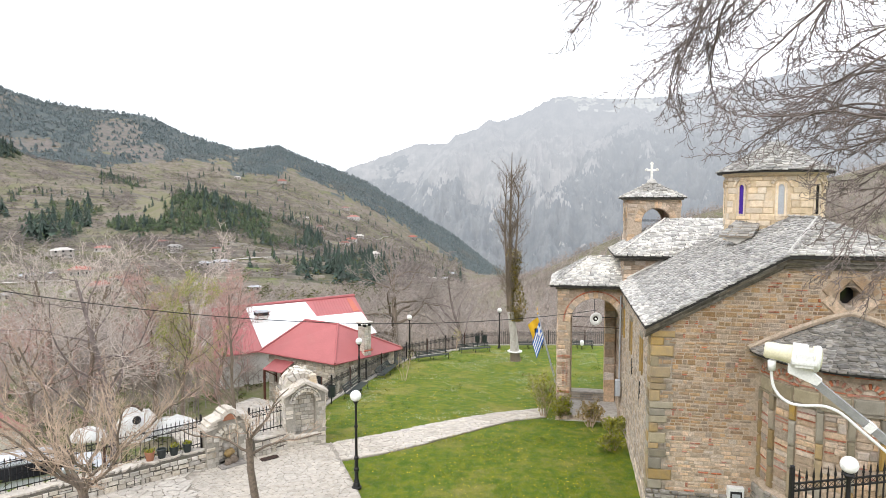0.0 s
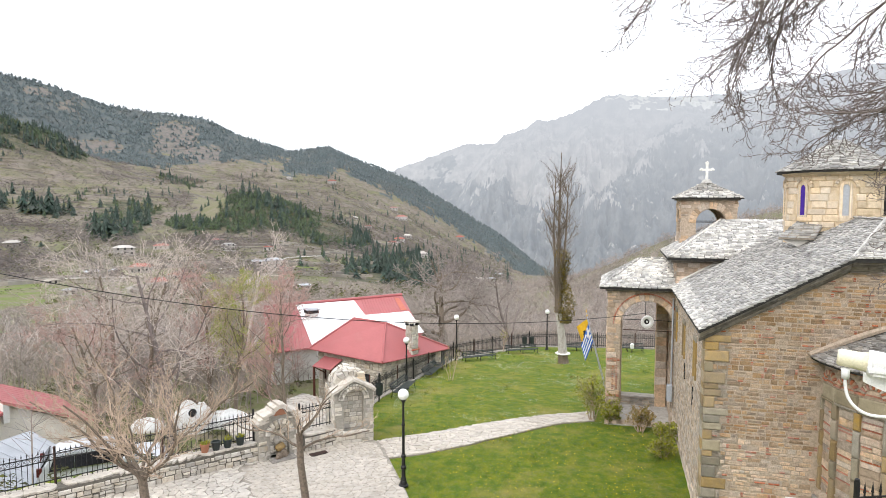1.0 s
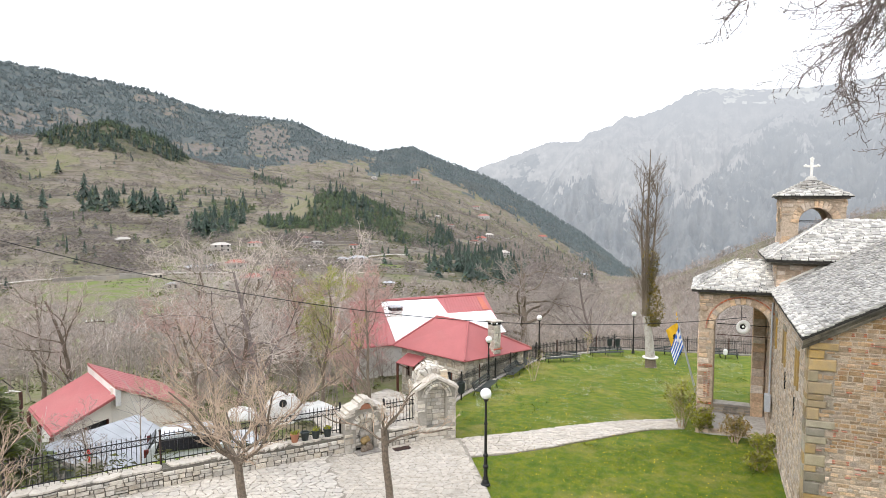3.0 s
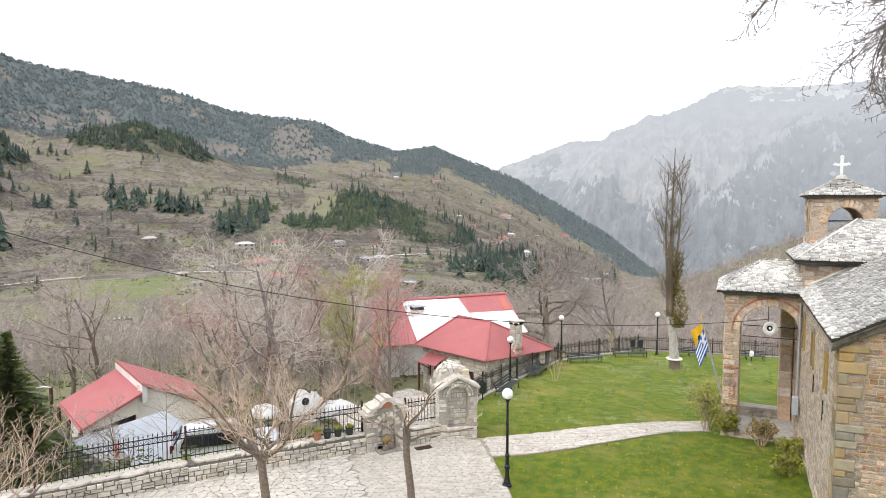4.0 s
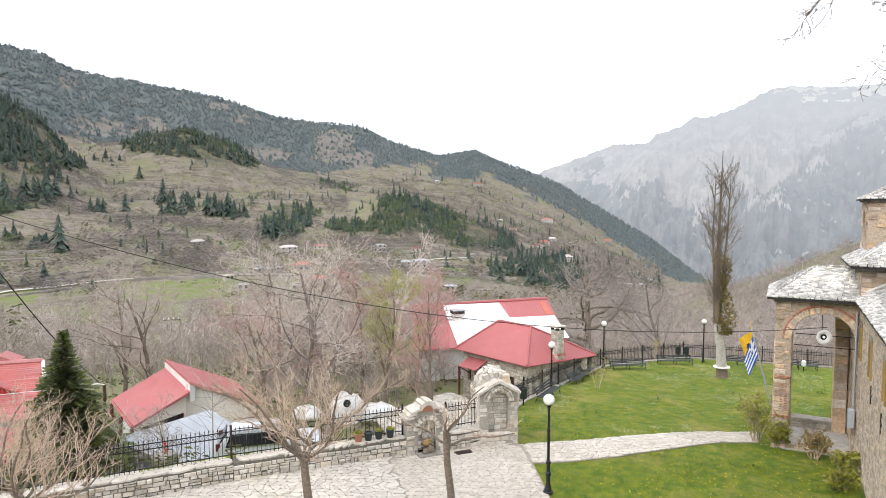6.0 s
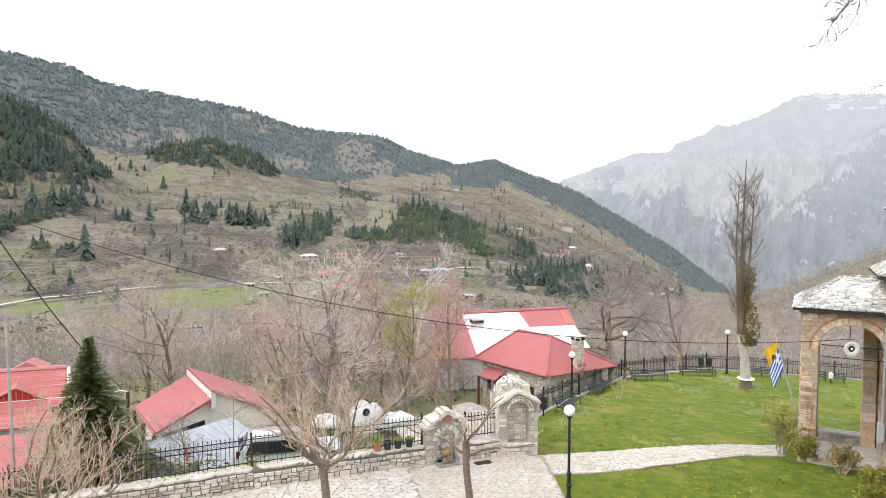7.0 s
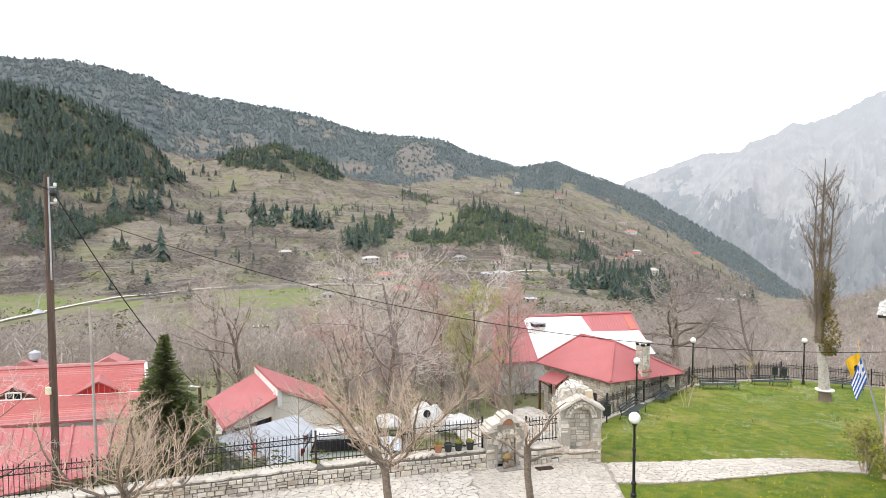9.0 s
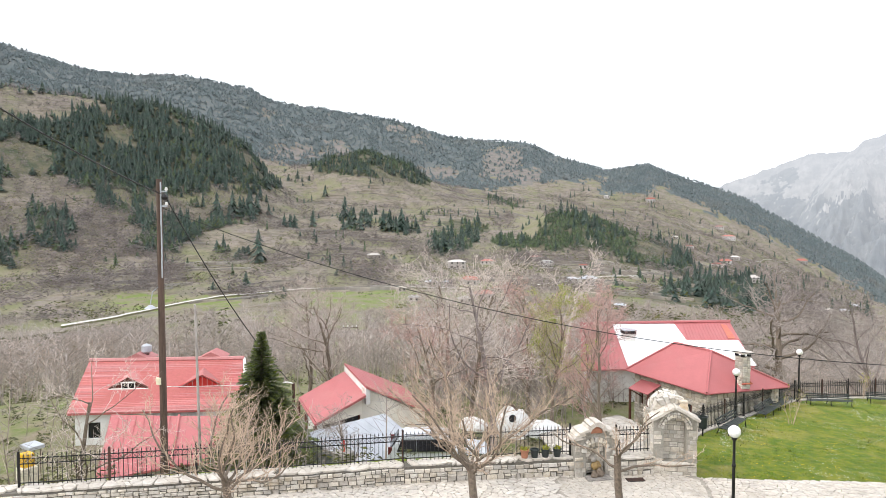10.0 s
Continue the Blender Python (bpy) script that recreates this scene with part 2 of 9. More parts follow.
M["field_box"] = surf("field_house_wall", (0.47, 0.44, 0.405), (0.37, 0.345, 0.32), 3, 0.9, 0, 0.5, rnd=0.3)
M["field_roof"] = surf("field_house_roof", (0.34, 0.14, 0.115), (0.28, 0.13, 0.11), 3, 0.8, 0, 0.5, rnd=0.25)


def glass_material():
    m = bpy.data.materials.new("dark_window_glass")
    m.use_nodes = True
    b = m.node_tree.nodes["Principled BSDF"]
    b.inputs["Base Color"].default_value = (0.012, 0.014, 0.017, 1)
    b.inputs["Roughness"].default_value = 0.06
    return m


M["glass"] = glass_material()


def land_material():
    """The valley sides: tan and olive turf in contour bands, with woods, fields, rock and ridge told by the cover of the mesh."""
    m = bpy.data.materials.new("valley_land")
    m.use_nodes = True
    n, l = m.node_tree.nodes, m.node_tree.links
    b = n["Principled BSDF"]
    at = n.new("ShaderNodeNewGeometry").outputs["Position"]

    def cloud(scale, detail, lo, hi, stretch=(1, 1, 1), rough=0.6):
        v = n.new("ShaderNodeVectorMath")
        v.operation = "MULTIPLY"
        v.inputs[1].default_value = stretch
        l.new(at, v.inputs[0])
        t = n.new("ShaderNodeTexNoise")
        t.inputs["Scale"].default_value, t.inputs["Detail"].default_value, t.inputs["Roughness"].default_value = scale, detail, rough
        l.new(v.outputs[0], t.inputs["Vector"])
        k = n.new("ShaderNodeMapRange")
        k.inputs["From Min"].default_value, k.inputs["From Max"].default_value = lo, hi
        l.new(t.outputs["Fac"], k.inputs["Value"])
        return k.outputs[0]

    def mix(fac, a, c, mode="MIX"):
        x = n.new("ShaderNodeMix")
        x.data_type, x.blend_type = "RGBA", mode
        for sock, val in (("Factor", fac), ("A", a), ("B", c)):
            if isinstance(val, (tuple, float, int)):
                x.inputs[sock].default_value = (*val, 1) if isinstance(val, tuple) else val
            else:
                l.new(val, x.inputs[sock])
        return x.outputs["Result"]

    ragged = cloud(0.06, 7, 0.28, 0.72, rough=0.7)

    def where(name):
        """The cover of that name, with a ragged edge."""
        a = n.new("ShaderNodeAttribute")
        a.attribute_name = name
        s = n.new("ShaderNodeMath")
        s.operation = "ADD"
        l.new(a.outputs["Fac"], s.inputs[0])
        l.new(ragged, s.inputs[1])
        k = n.new("ShaderNodeMapRange")
        k.inputs["From Min"].default_value, k.inputs["From Max"].default_value = 0.95, 1.45
        l.new(s.outputs[0], k.inputs["Value"])
        return k.outputs[0]

    col = mix(cloud(1 / 30, 6, 0.40, 0.60), (0.212, 0.182, 0.156), (0.154, 0.140, 0.106))
    col = mix(cloud(0.045, 5, 0.50, 0.62, (1, 1, 7)), col, (0.225, 0.192, 0.152))
    col = mix(cloud(0.05, 5, 0.54, 0.64, (1, 1, 9)), col, (0.125, 0.105, 0.075))
    col = mix(cloud(1 / 40, 6, 0.51, 0.66, (1, 1, 3)), col, (0.164, 0.166, 0.090))
    col = mix(cloud(1 / 4.5, 6, 0.52, 0.70), col, (0.105, 0.092, 0.066))
    green = mix(cloud(1 / 9, 7, 0.42, 0.58, (1, 1, 4)), (0.145, 0.184, 0.056), (0.190, 0.170, 0.116))
    dry = mix(cloud(1 / 14, 6, 0.38, 0.62), (0.165, 0.166, 0.092), (0.205, 0.180, 0.130))
    floor = mix(cloud(1 / 12, 5, 0.4, 0.6), (0.070, 0.080, 0.052), (0.135, 0.120, 0.082))
    # ridge ground is paled and blued: distance haze put into its colour
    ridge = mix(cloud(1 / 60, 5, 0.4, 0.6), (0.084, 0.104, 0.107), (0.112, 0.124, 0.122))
    rock = mix(cloud(1 / 14, 6, 0.4, 0.62), (0.190, 0.164, 0.150), (0.130, 0.130, 0.116))
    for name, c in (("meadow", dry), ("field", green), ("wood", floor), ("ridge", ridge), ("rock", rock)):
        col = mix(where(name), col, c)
    grain = cloud(0.8, 4, 0.2, 0.8)
    g = n.new("ShaderNodeMapRange")
    g.inputs["To Min"].default_value, g.inputs["To Max"].default_value = 0.78, 1.2
    l.new(grain, g.inputs["Value"])
    gc = n.new("ShaderNodeCombineColor")
    for i in range(3):
        l.new(g.outputs[0], gc.inputs[i])
    l.new(mix(1.0, col, gc.outputs[0], "MULTIPLY"), b.inputs["Base Color"])
    b.inputs["Roughness"].default_value, b.inputs["Specular IOR Level"].default_value = 0.98, 0.1
    bp = n.new("ShaderNodeBump")
    bp.inputs["Strength"].default_value, bp.inputs["Distance"].default_value = 0.5, 0.6
    l.new(grain, bp.inputs["Height"])
    l.new(bp.outputs[0], b.inputs["Normal"])
    return m


M["land"] = land_material()


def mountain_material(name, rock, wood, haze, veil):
    """Far rock and wood; distance haze is painted on as glow, stronger with height."""
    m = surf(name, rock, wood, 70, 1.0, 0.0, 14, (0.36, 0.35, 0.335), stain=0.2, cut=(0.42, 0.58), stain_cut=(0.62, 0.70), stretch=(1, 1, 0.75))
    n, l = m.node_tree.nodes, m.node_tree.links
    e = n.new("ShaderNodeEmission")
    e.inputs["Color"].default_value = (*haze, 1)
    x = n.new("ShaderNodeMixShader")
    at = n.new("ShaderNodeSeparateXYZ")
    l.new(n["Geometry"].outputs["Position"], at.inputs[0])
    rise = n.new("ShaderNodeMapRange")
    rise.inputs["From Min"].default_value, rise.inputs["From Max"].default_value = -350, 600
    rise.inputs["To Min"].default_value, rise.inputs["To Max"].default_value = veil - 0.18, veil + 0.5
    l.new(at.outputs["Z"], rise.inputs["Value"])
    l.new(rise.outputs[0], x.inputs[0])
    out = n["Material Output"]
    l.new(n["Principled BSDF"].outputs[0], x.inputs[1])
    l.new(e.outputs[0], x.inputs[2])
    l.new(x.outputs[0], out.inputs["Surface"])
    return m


# colour of the painted haze that the mountain surfaces give off
HAZE_GLOW = (0.50, 0.525, 0.568)
M["mountain"] = mountain_material("hazy_mountain_rock", (0.33, 0.315, 0.30), (0.22, 0.22, 0.215), HAZE_GLOW, 0.43)
M["mountain_wood"] = mountain_material("hazy_mountain_wood", (0.085, 0.10, 0.11), (0.135, 0.145, 0.148), HAZE_GLOW, 0.40)
M["scree"] = mountain_material("hazy_pale_scree", (0.375, 0.36, 0.345), (0.26, 0.255, 0.248), HAZE_GLOW, 0.43)
# ridge trees: the blue-grey tint is haze painted into the base colour
M["far_ridge"] = surf("haze_tinted_ridge_wood", (0.112, 0.140, 0.143), (0.142, 0.165, 0.165), 50, 0.95, 0.0, 4.0, (0.15, 0.152, 0.14), island=0.08, stain=0.8)
M["terrace_stone"] = surf("dry_terrace_wall", (0.31, 0.285, 0.25), (0.22, 0.195, 0.165), 8, 0.95, 0.0, 1.0, island=0.25)
M["rough_grass"] = surf("rough_spring_grass", (0.125, 0.150, 0.042), (0.205, 0.170, 0.115), 1.2, 0.98, 0.6, 0.15, (0.22, 0.185, 0.14), stain=0.8, bump_dist=0.08)
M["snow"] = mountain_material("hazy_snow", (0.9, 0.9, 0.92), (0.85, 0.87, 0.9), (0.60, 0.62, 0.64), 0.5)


# ---- mesh building ----
class MB:
    """Gathers vertices and faces of one part."""

    def __init__(self):
        self.v, self.f, self.m = [], [], []

    def add(self, verts, faces, mi=0):
        o = len(self.v)
        self.v.extend(tuple(p) for p in verts)
        self.f.extend(tuple(i + o for i in q) for q in faces)
        self.m.extend([mi] * len(faces))
        return self

    def hexa(self, p, mi=0):
        """Eight corners: four below, four above, both anticlockwise."""
        return self.add(p, [(3, 2, 1, 0), (4, 5, 6, 7), (0, 1, 5, 4), (1, 2, 6, 5), (2, 3, 7, 6), (3, 0, 4, 7)], mi)

    def box(self, x0, x1, y0, y1, z0, z1, mi=0):
        return self.hexa([(x0, y0, z0), (x1, y0, z0), (x1, y1, z0), (x0, y1, z0), (x0, y0, z1), (x1, y0, z1), (x1, y1, z1), (x0, y1, z1)], mi)

    def bevel_box(self, x0, x1, y0, y1, z0, z1, b=0.01, mi=0):
        """A box with chamfered upper and upright edges."""
        def ring(i, z):
            return [(x0 + i, y0, z), (x1 - i, y0, z), (x1, y0 + i, z), (x1, y1 - i, z), (x1 - i, y1, z), (x0 + i, y1, z), (x0, y1 - i, z), (x0, y0 + i, z)]
        top = [(x0 + b, y0 + b, z1), (x1 - b, y0 + b, z1), (x1 - b, y1 - b, z1), (x0 + b, y1 - b, z1)]
        v = ring(b, z0) + ring(b, z1 - b) + top
        f = [(i, (i + 1) % 8, 8 + (i + 1) % 8, 8 + i) for i in range(8)] + [tuple(range(7, -1, -1))]
        f += [(8, 9, 17, 16), (9, 10, 17), (10, 11, 18, 17), (11, 12, 18), (12, 13, 19, 18), (13, 14, 19), (14, 15, 16, 19), (15, 8, 16), (16, 17, 18, 19)]
        return self.add(v, f, mi)

    def prism(self, poly, off, mi=0):
        """A flat polygon pushed along off."""
        k = len(poly)
        a = [Vector(p) for p in poly]
        o = Vector(off)
        return self.add([*a, *[p + o for p in a]], [tuple(range(k - 1, -1, -1)), tuple(range(k, 2 * k))] + [(i, (i + 1) % k, k + (i + 1) % k, k + i) for i in range(k)], mi)

    def tube(self, pts, radii, n=6, mi=0, cap=True):
        pts = [Vector(p) for p in pts]
        if not isinstance(radii, (list, tuple)):
            radii = [radii] * len(pts)
        o = len(self.v)
        up = Vector((0.31, 0.17, 0.93))
        for i, p in enumerate(pts):
            d = (pts[min(i + 1, len(pts) - 1)] - pts[max(i - 1, 0)])
            d = d.normalized() if d.length > 1e-9 else Vector((0, 0, 1))
            a = d.cross(up if abs(d.dot(up)) < 0.95 else Vector((1, 0, 0))).normalized()
            b = d.cross(a)
            for k in range(n):
                w = 2 * math.pi * k / n
                self.v.append(tuple(p + (a * math.cos(w) + b * math.sin(w)) * radii[i]))
        for i in range(len(pts) - 1):
            for k in range(n):
                self.f.append((o + i * n + k, o + i * n + (k + 1) % n, o + (i + 1) * n + (k + 1) % n, o + (i + 1) * n + k))
                self.m.append(mi)
        if cap:
            self.f.append(tuple(o + k for k in range(n - 1, -1, -1)))
            self.f.append(tuple(o + (len(pts) - 1) * n + k for k in range(n)))
            self.m.extend([mi, mi])
        return self

    def lathe(self, profile, n=16, at=(0, 0, 0), mi=0, a0=0.0, a1=2 * math.pi):
        """Radius and height pairs turned round the upright through at."""
        o, full = len(self.v), abs(a1 - a0) > 6.28
        k = n if full else n + 1
        for r, z in profile:
            for i in range(k):
                w = a0 + (a1 - a0) * i / n
                self.v.append((at[0] + r * math.cos(w), at[1] + r * math.sin(w), at[2] + z))
        for j in range(len(profile) - 1):
            for i in range(n):
                i2 = (i + 1) % k
                self.f.append((o + j * k + i, o + j * k + i2, o + (j + 1) * k + i2, o + (j + 1) * k + i))
                self.m.append(mi)
        return self

    def ball(self, c, r, n=16, mi=0, sq=1.0):
        h = n // 2
        return self.lathe([(max(r * math.sin(math.pi * j / h), 1e-4), -r * sq * math.cos(math.pi * j / h)) for j in range(h + 1)], n, c, mi)

    def ob(self, name, mats, parent=None, label="", smooth=False, at=None):
        me = bpy.data.meshes.new(name)
        me.from_pydata(self.v, [], self.f)
        for k in (mats if isinstance(mats, (list, tuple)) else [mats]):
            me.materials.append(M[k])
        if max(self.m, default=0):
            me.polygons.foreach_set("material_index", self.m)
        if smooth:
            me.polygons.foreach_set("use_smooth", [True] * len(me.polygons))
        me.update()
        o = new(name, me)
        if parent:
            o.parent = parent
        if at is not None:
            o.matrix_basis = at
        if label:
            o["label"] = label
        return o


def empty(name, at, label, category, group="", kind=""):
    e = new(name)
    e.matrix_basis = at
    return tagged(e, label, category, group, kind)


def smooth_angle(o, deg=40):
    o.data.polygons.foreach_set("use_smooth", [True] * len(o.data.polygons))
    o.data.set_sharp_from_angle(angle=radians(deg))
    return o


def stone_meshes(name, mat, count=6, rough=0.06, seed=1):
    """Unit blocks, 1 wide, 1 deep, 1 high, with uneven chamfered faces, for pieces of many sizes."""
    out, r = [], random.Random(seed)
    for _ in range(count):
        j = lambda a: a + r.uniform(-rough, rough)
        c = 0.07
        back = [(-0.5, 0, -0.5), (0.5, 0, -0.5), (0.5, 0, 0.5), (-0.5, 0, 0.5)]
        mid = [(j(-0.48), -0.75, j(-0.48)), (j(0.48), -0.75, j(-0.48)), (j(0.48), -0.75, j(0.48)), (j(-0.48), -0.75, j(0.48))]
        front = [(p[0] * (1 - 2 * c) + r.uniform(-.02, .02), -1 + r.uniform(-.15, .1), p[2] * (1 - 2.6 * c) + r.uniform(-.02, .02)) for p in mid]
        f = [(0, 1, 5, 4), (1, 2, 6, 5), (2, 3, 7, 6), (3, 0, 4, 7), (4, 5, 9, 8), (5, 6, 10, 9), (6, 7, 11, 10), (7, 4, 8, 11), (8, 9, 10, 11)]
        me = bpy.data.meshes.new(name)
        me.from_pydata(back + mid + front, [], f)
        me.materials.append(M[mat])
        out.append(me)
    return out


def lay(name, meshes, mats4, parent, limit=300, rest=""):
    """Lays pieces: each matrix takes one of the shared meshes; past the limit they are joined into one part."""
    for i, m in enumerate(mats4[:limit]):
        o = new(name, meshes[i % len(meshes)])
        o.parent = parent
        o.matrix_basis = m
    if len(mats4) > limit:
        vs, fs, o = [], [], 0
        packs = [(np.array([tuple(v.co) for v in me.vertices]), [tuple(p.vertices) for p in me.polygons]) for me in meshes]
        for i, m in enumerate(mats4[limit:]):
            v, f = packs[i % len(packs)]
            a = np.array(m)
            vs.append(v @ a[:3, :3].T + a[:3, 3])
            fs.extend(tuple(k + o for k in q) for q in f)
            o += len(v)
        me = bpy.data.meshes.new(rest or name + "s")
        me.from_pydata(np.concatenate(vs).tolist(), [], fs)
        me.materials.append(meshes[0].materials[0])
        k = new(rest or name + "s", me)
        k.parent = parent
        tagged(k, kind="stuff")


def courses(x0, x1, z0, z1, ch, ln, seed=0, gap=0.02, inside=None, top=None):
    """Rectangles of coursed masonry: course heights and lengths from ranges; inside(x, z) keeps one, top(x) trims it."""
    r, z, out = random.Random(seed), z0, []
    while z < z1 - 0.03:
        h = min(r.uniform(*ch), z1 - z)
        x = x0
        while x < x1 - 0.02:
            w = min(r.uniform(*ln), x1 - x)
            if x1 - x - w < 0.08:
                w = x1 - x
            a, b, c, d = x + gap / 2, x + w - gap / 2, z + gap / 2, z + h - gap / 2
            if top:
                d = min(d, top(a), top(b))
            dz = 0.03 * noise.noise(Vector((a * 1.1, z * 2.0, seed)))
            c, d = c + dz, min(d + dz, z1)
            if top:
                d = min(d, top(a), top(b))
            if d - c > 0.1 and r.random() < 0.22:
                m = c + (d - c) * r.uniform(0.4, 0.6)
                out += [q for q in ((a, b, c, m - gap / 2), (a, b, m + gap / 2, d)) if inside is None or all(inside(p, k) for p in (a, (a + b) / 2, b) for k in (q[2], q[3]))]
                x += w
                continue
            if r.random() < 0.15:
                d -= 0.2 * (d - c)
            if d - c > 0.035 and b - a > 0.03 and (inside is None or all(inside(p, q) for p in (a, (a + b) / 2, b) for q in (c, d))):
                out.append((a, b, c, d))
            x += w
        z += h
    return out


def wall_mats(rects, plane, depth=(0.03, 0.05), seed=0):
    """Poses of wall pieces: plane maps x along the wall, -y outwards, z up."""
    r = random.Random(seed)
    return [plane @ Matrix.LocRotScale(((a + b) / 2, 0, (c + d) / 2), None, (b - a, r.uniform(*depth), d - c)) for a, b, c, d in rects]


def plane_at(ox, oy, oz, dx, dy):
    """A wall plane from its origin and direction; seen from outside x runs to the right."""
    k = math.hypot(dx, dy)
    dx, dy = dx / k, dy / k
    return Matrix(((dx, -dy, 0, ox), (dy, dx, 0, oy), (0, 0, 1, oz), (0, 0, 0, 1)))


def slates(quad, row=0.17, ln=(0.2, 0.42), seed=0, over=0.05, thick=(0.018, 0.042), keep=None):
    """Poses of slates on a roof plane: quad is eave left, eave right, top right, top left, seen from outside."""
    r = random.Random(seed)
    el, er, tr, tl = [Vector(p) for p in quad]
    nrm = (er - el).cross(tl - el)
    if nrm.length < 1e-6:
        nrm = (er - el).cross(tr - el)
    nrm.normalize()
    ax = (er - el).normalized()
    ay = nrm.cross(ax)
    height = max((tl - el).dot(ay), (tr - el).dot(ay))
    rows = max(1, int(height / row))
    out = []
    for k in range(rows):
        f = (k + 0.5) / rows
        a, b = el.lerp(tl, f), er.lerp(tr, f)
        width = (b - a).dot(ax)
        x = r.uniform(-0.12, 0) if width > 0.5 else 0
        while x < width - 0.03:
            w = r.uniform(*ln)
            x1 = min(x + w, width + 0.02)
            x0 = max(x, -0.02)
            if x1 - x0 > 0.05:
                p = a + ax * ((x0 + x1) / 2) - ay * (height / rows / 2 + r.uniform(0, 0.03))
                if keep is None or keep(p):
                    h = height / rows + over + r.uniform(0.02, 0.07)
                    t = r.uniform(*thick)
                    tilt = Matrix.Rotation(-0.2 + r.uniform(-0.07, 0.07), 4, "X") @ Matrix.Rotation(r.uniform(-0.02, 0.02), 4, "Y") @ Matrix.Rotation(r.uniform(-0.06, 0.06), 4, "Z")
                    base = Matrix(((ax.x, ay.x, nrm.x, p.x), (ax.y, ay.y, nrm.y, p.y), (ax.z, ay.z, nrm.z, p.z), (0, 0, 0, 1)))
                    out.append(base @ tilt @ Matrix.LocRotScale((0, 0, 0), None, (x1 - x0 - 0.013, h, t)))
            x = x1 if x + w <= width else width
            x += 0.0
    return out


def slate_meshes(seed=3, mat="slate"):
    """Unit slates: ragged lower edge, 1 wide, 1 long upslope from y 0, 1 thick."""
    out, r = [], random.Random(seed)
    for _ in range(6):
        lo = [(-0.5 + r.uniform(0, .06), r.uniform(-.02, .12)), (-0.22, r.uniform(-.06, .04)), (0.2, r.uniform(-.06, .05)), (0.5 - r.uniform(0, .06), r.uniform(-.02, .12))]
        ring = lo + [(0.5, 1.0), (-0.5, 1.0)]
        v = [(x, y, 0) for x, y in ring] + [(x * 0.98, y + 0.015, 1) for x, y in ring]
        f = [tuple(range(6, 12)), tuple(range(5, -1, -1))] + [(i, (i + 1) % 6, 6 + (i + 1) % 6, 6 + i) for i in range(6)]
        me = bpy.data.meshes.new("slate")
        me.from_pydata(v, [], f)
        me.materials.append(M[mat])
        out.append(me)
    return out


# ---- the land: a terrace above a wide valley ----
EDGE = [(-34, -4), (-20.6, 8.3), (-12.2, 16.15), (-7.6, 19.9), (-4.9, 22.1), (-5.9, 25.0), (-5.3, 28.5), (-2.5, 40.0), (3.0, 47.3), (14, 47.3), (34, 42)]
# crest and slope lines of the valley sides: distance, then bearing (left positive) and elevation in degrees
LINES = []
LINES.append((62, (70, -13.6, 40, -13.8, 20, -14.5, 0, -15, -20, -14.5, -35, -13)))
LINES.append((130, (70, -10.6, 40, -10.8, 20, -11.5, 0, -12.5, -10, -12, -20, -10.5, -35, -8)))
LINES.append((270, (70, -8.6, 60, -8.3, 45, -7.6, 30, -7.2, 20, -7.8, 8, -8.6, 0, -9.6, -10, -8.4, -20, -5.5, -35, -1.5)))
LINES.append((360, (70, -7.6, 60, -7.1, 45, -6.1, 30, -5.9, 20, -5.7, 8, -7.0, 0, -8.6, -7, -6.9, -12, -4.6, -16, -2.8, -21, -1.2, -35, 3)))
LINES.append((500, (70, -4.0, 60, -3.4, 45, -3.0, 35, -2.7, 26, -3.2, 20, -3.6, 12, -4.6, 5, -6.2, -2, -7.8, -8, -7.0, -16, -5, -35, 0)))
LINES.append((620, (70, 2.5, 60, 1.5, 50, 0.2, 45, -0.8, 35, -0.8, 26, -0.9, 23, 0.7, 20.5, 0.6, 17, -0.7, 13, -2.2, 11, -3.8, 5, -5.6, -2, -7.4, -8, -7.2, -35, -2)))
LINES.append((820, (70, 10.0, 62, 9.7, 56, 9.2, 52, 7.6, 49.5, 6.0, 47.5, 3.2, 45, 1.8, 35, 1.2, 26, 0.4, 20, -0.9, 12, -2.6, 5, -5.0, -2, -7.0, -8, -7.2, -35, -3)))
LINES.append((1020, (70, 8.6, 56, 7.4, 48, 3.8, 44.5, 4.6, 42, 5.7, 39.5, 6.0, 36, 5.2, 33, 3.0, 28, 2.0, 20, 0.3, 12, -1.2, 5, -4.0, -2, -6.6, -8, -7.2, -35, -4)))
LINES.append((1350, (70, 9.6, 56, 8.6, 45, 5.6, 38, 4.4, 30, 3.4, 20, 2.2, 14, 1.6, 8, -0.9, 2, -4.2, -4, -6.6, -35, -6)))
LINES.append((1900, (70, 13.3, 67, 13, 63.8, 12.2, 61, 11.7, 59.5, 11.75, 54.3, 12.12, 51.7, 11.7, 49.5, 11.4, 47.8, 10.5, 44.5, 10.05, 39.5, 9.5, 36, 8.95, 32.4, 7.76, 28, 7.2, 25, 7.08, 22.6, 5.95, 18, 4.48, 14.6, 4.95, 12, 3.9, 7, 1.9, 2.5, -0.8, -1, -3.0, -4, -5.3, -8, -8, -35, -9)))
LINES.append((2500, (70, 9, 40, 6, 20, 1, 10, -2, 0, -6, -35, -8)))
LINE_TABLES = [(r, np.array(q[0::2])[::-1], np.array(q[1::2])[::-1]) for r, q in LINES]


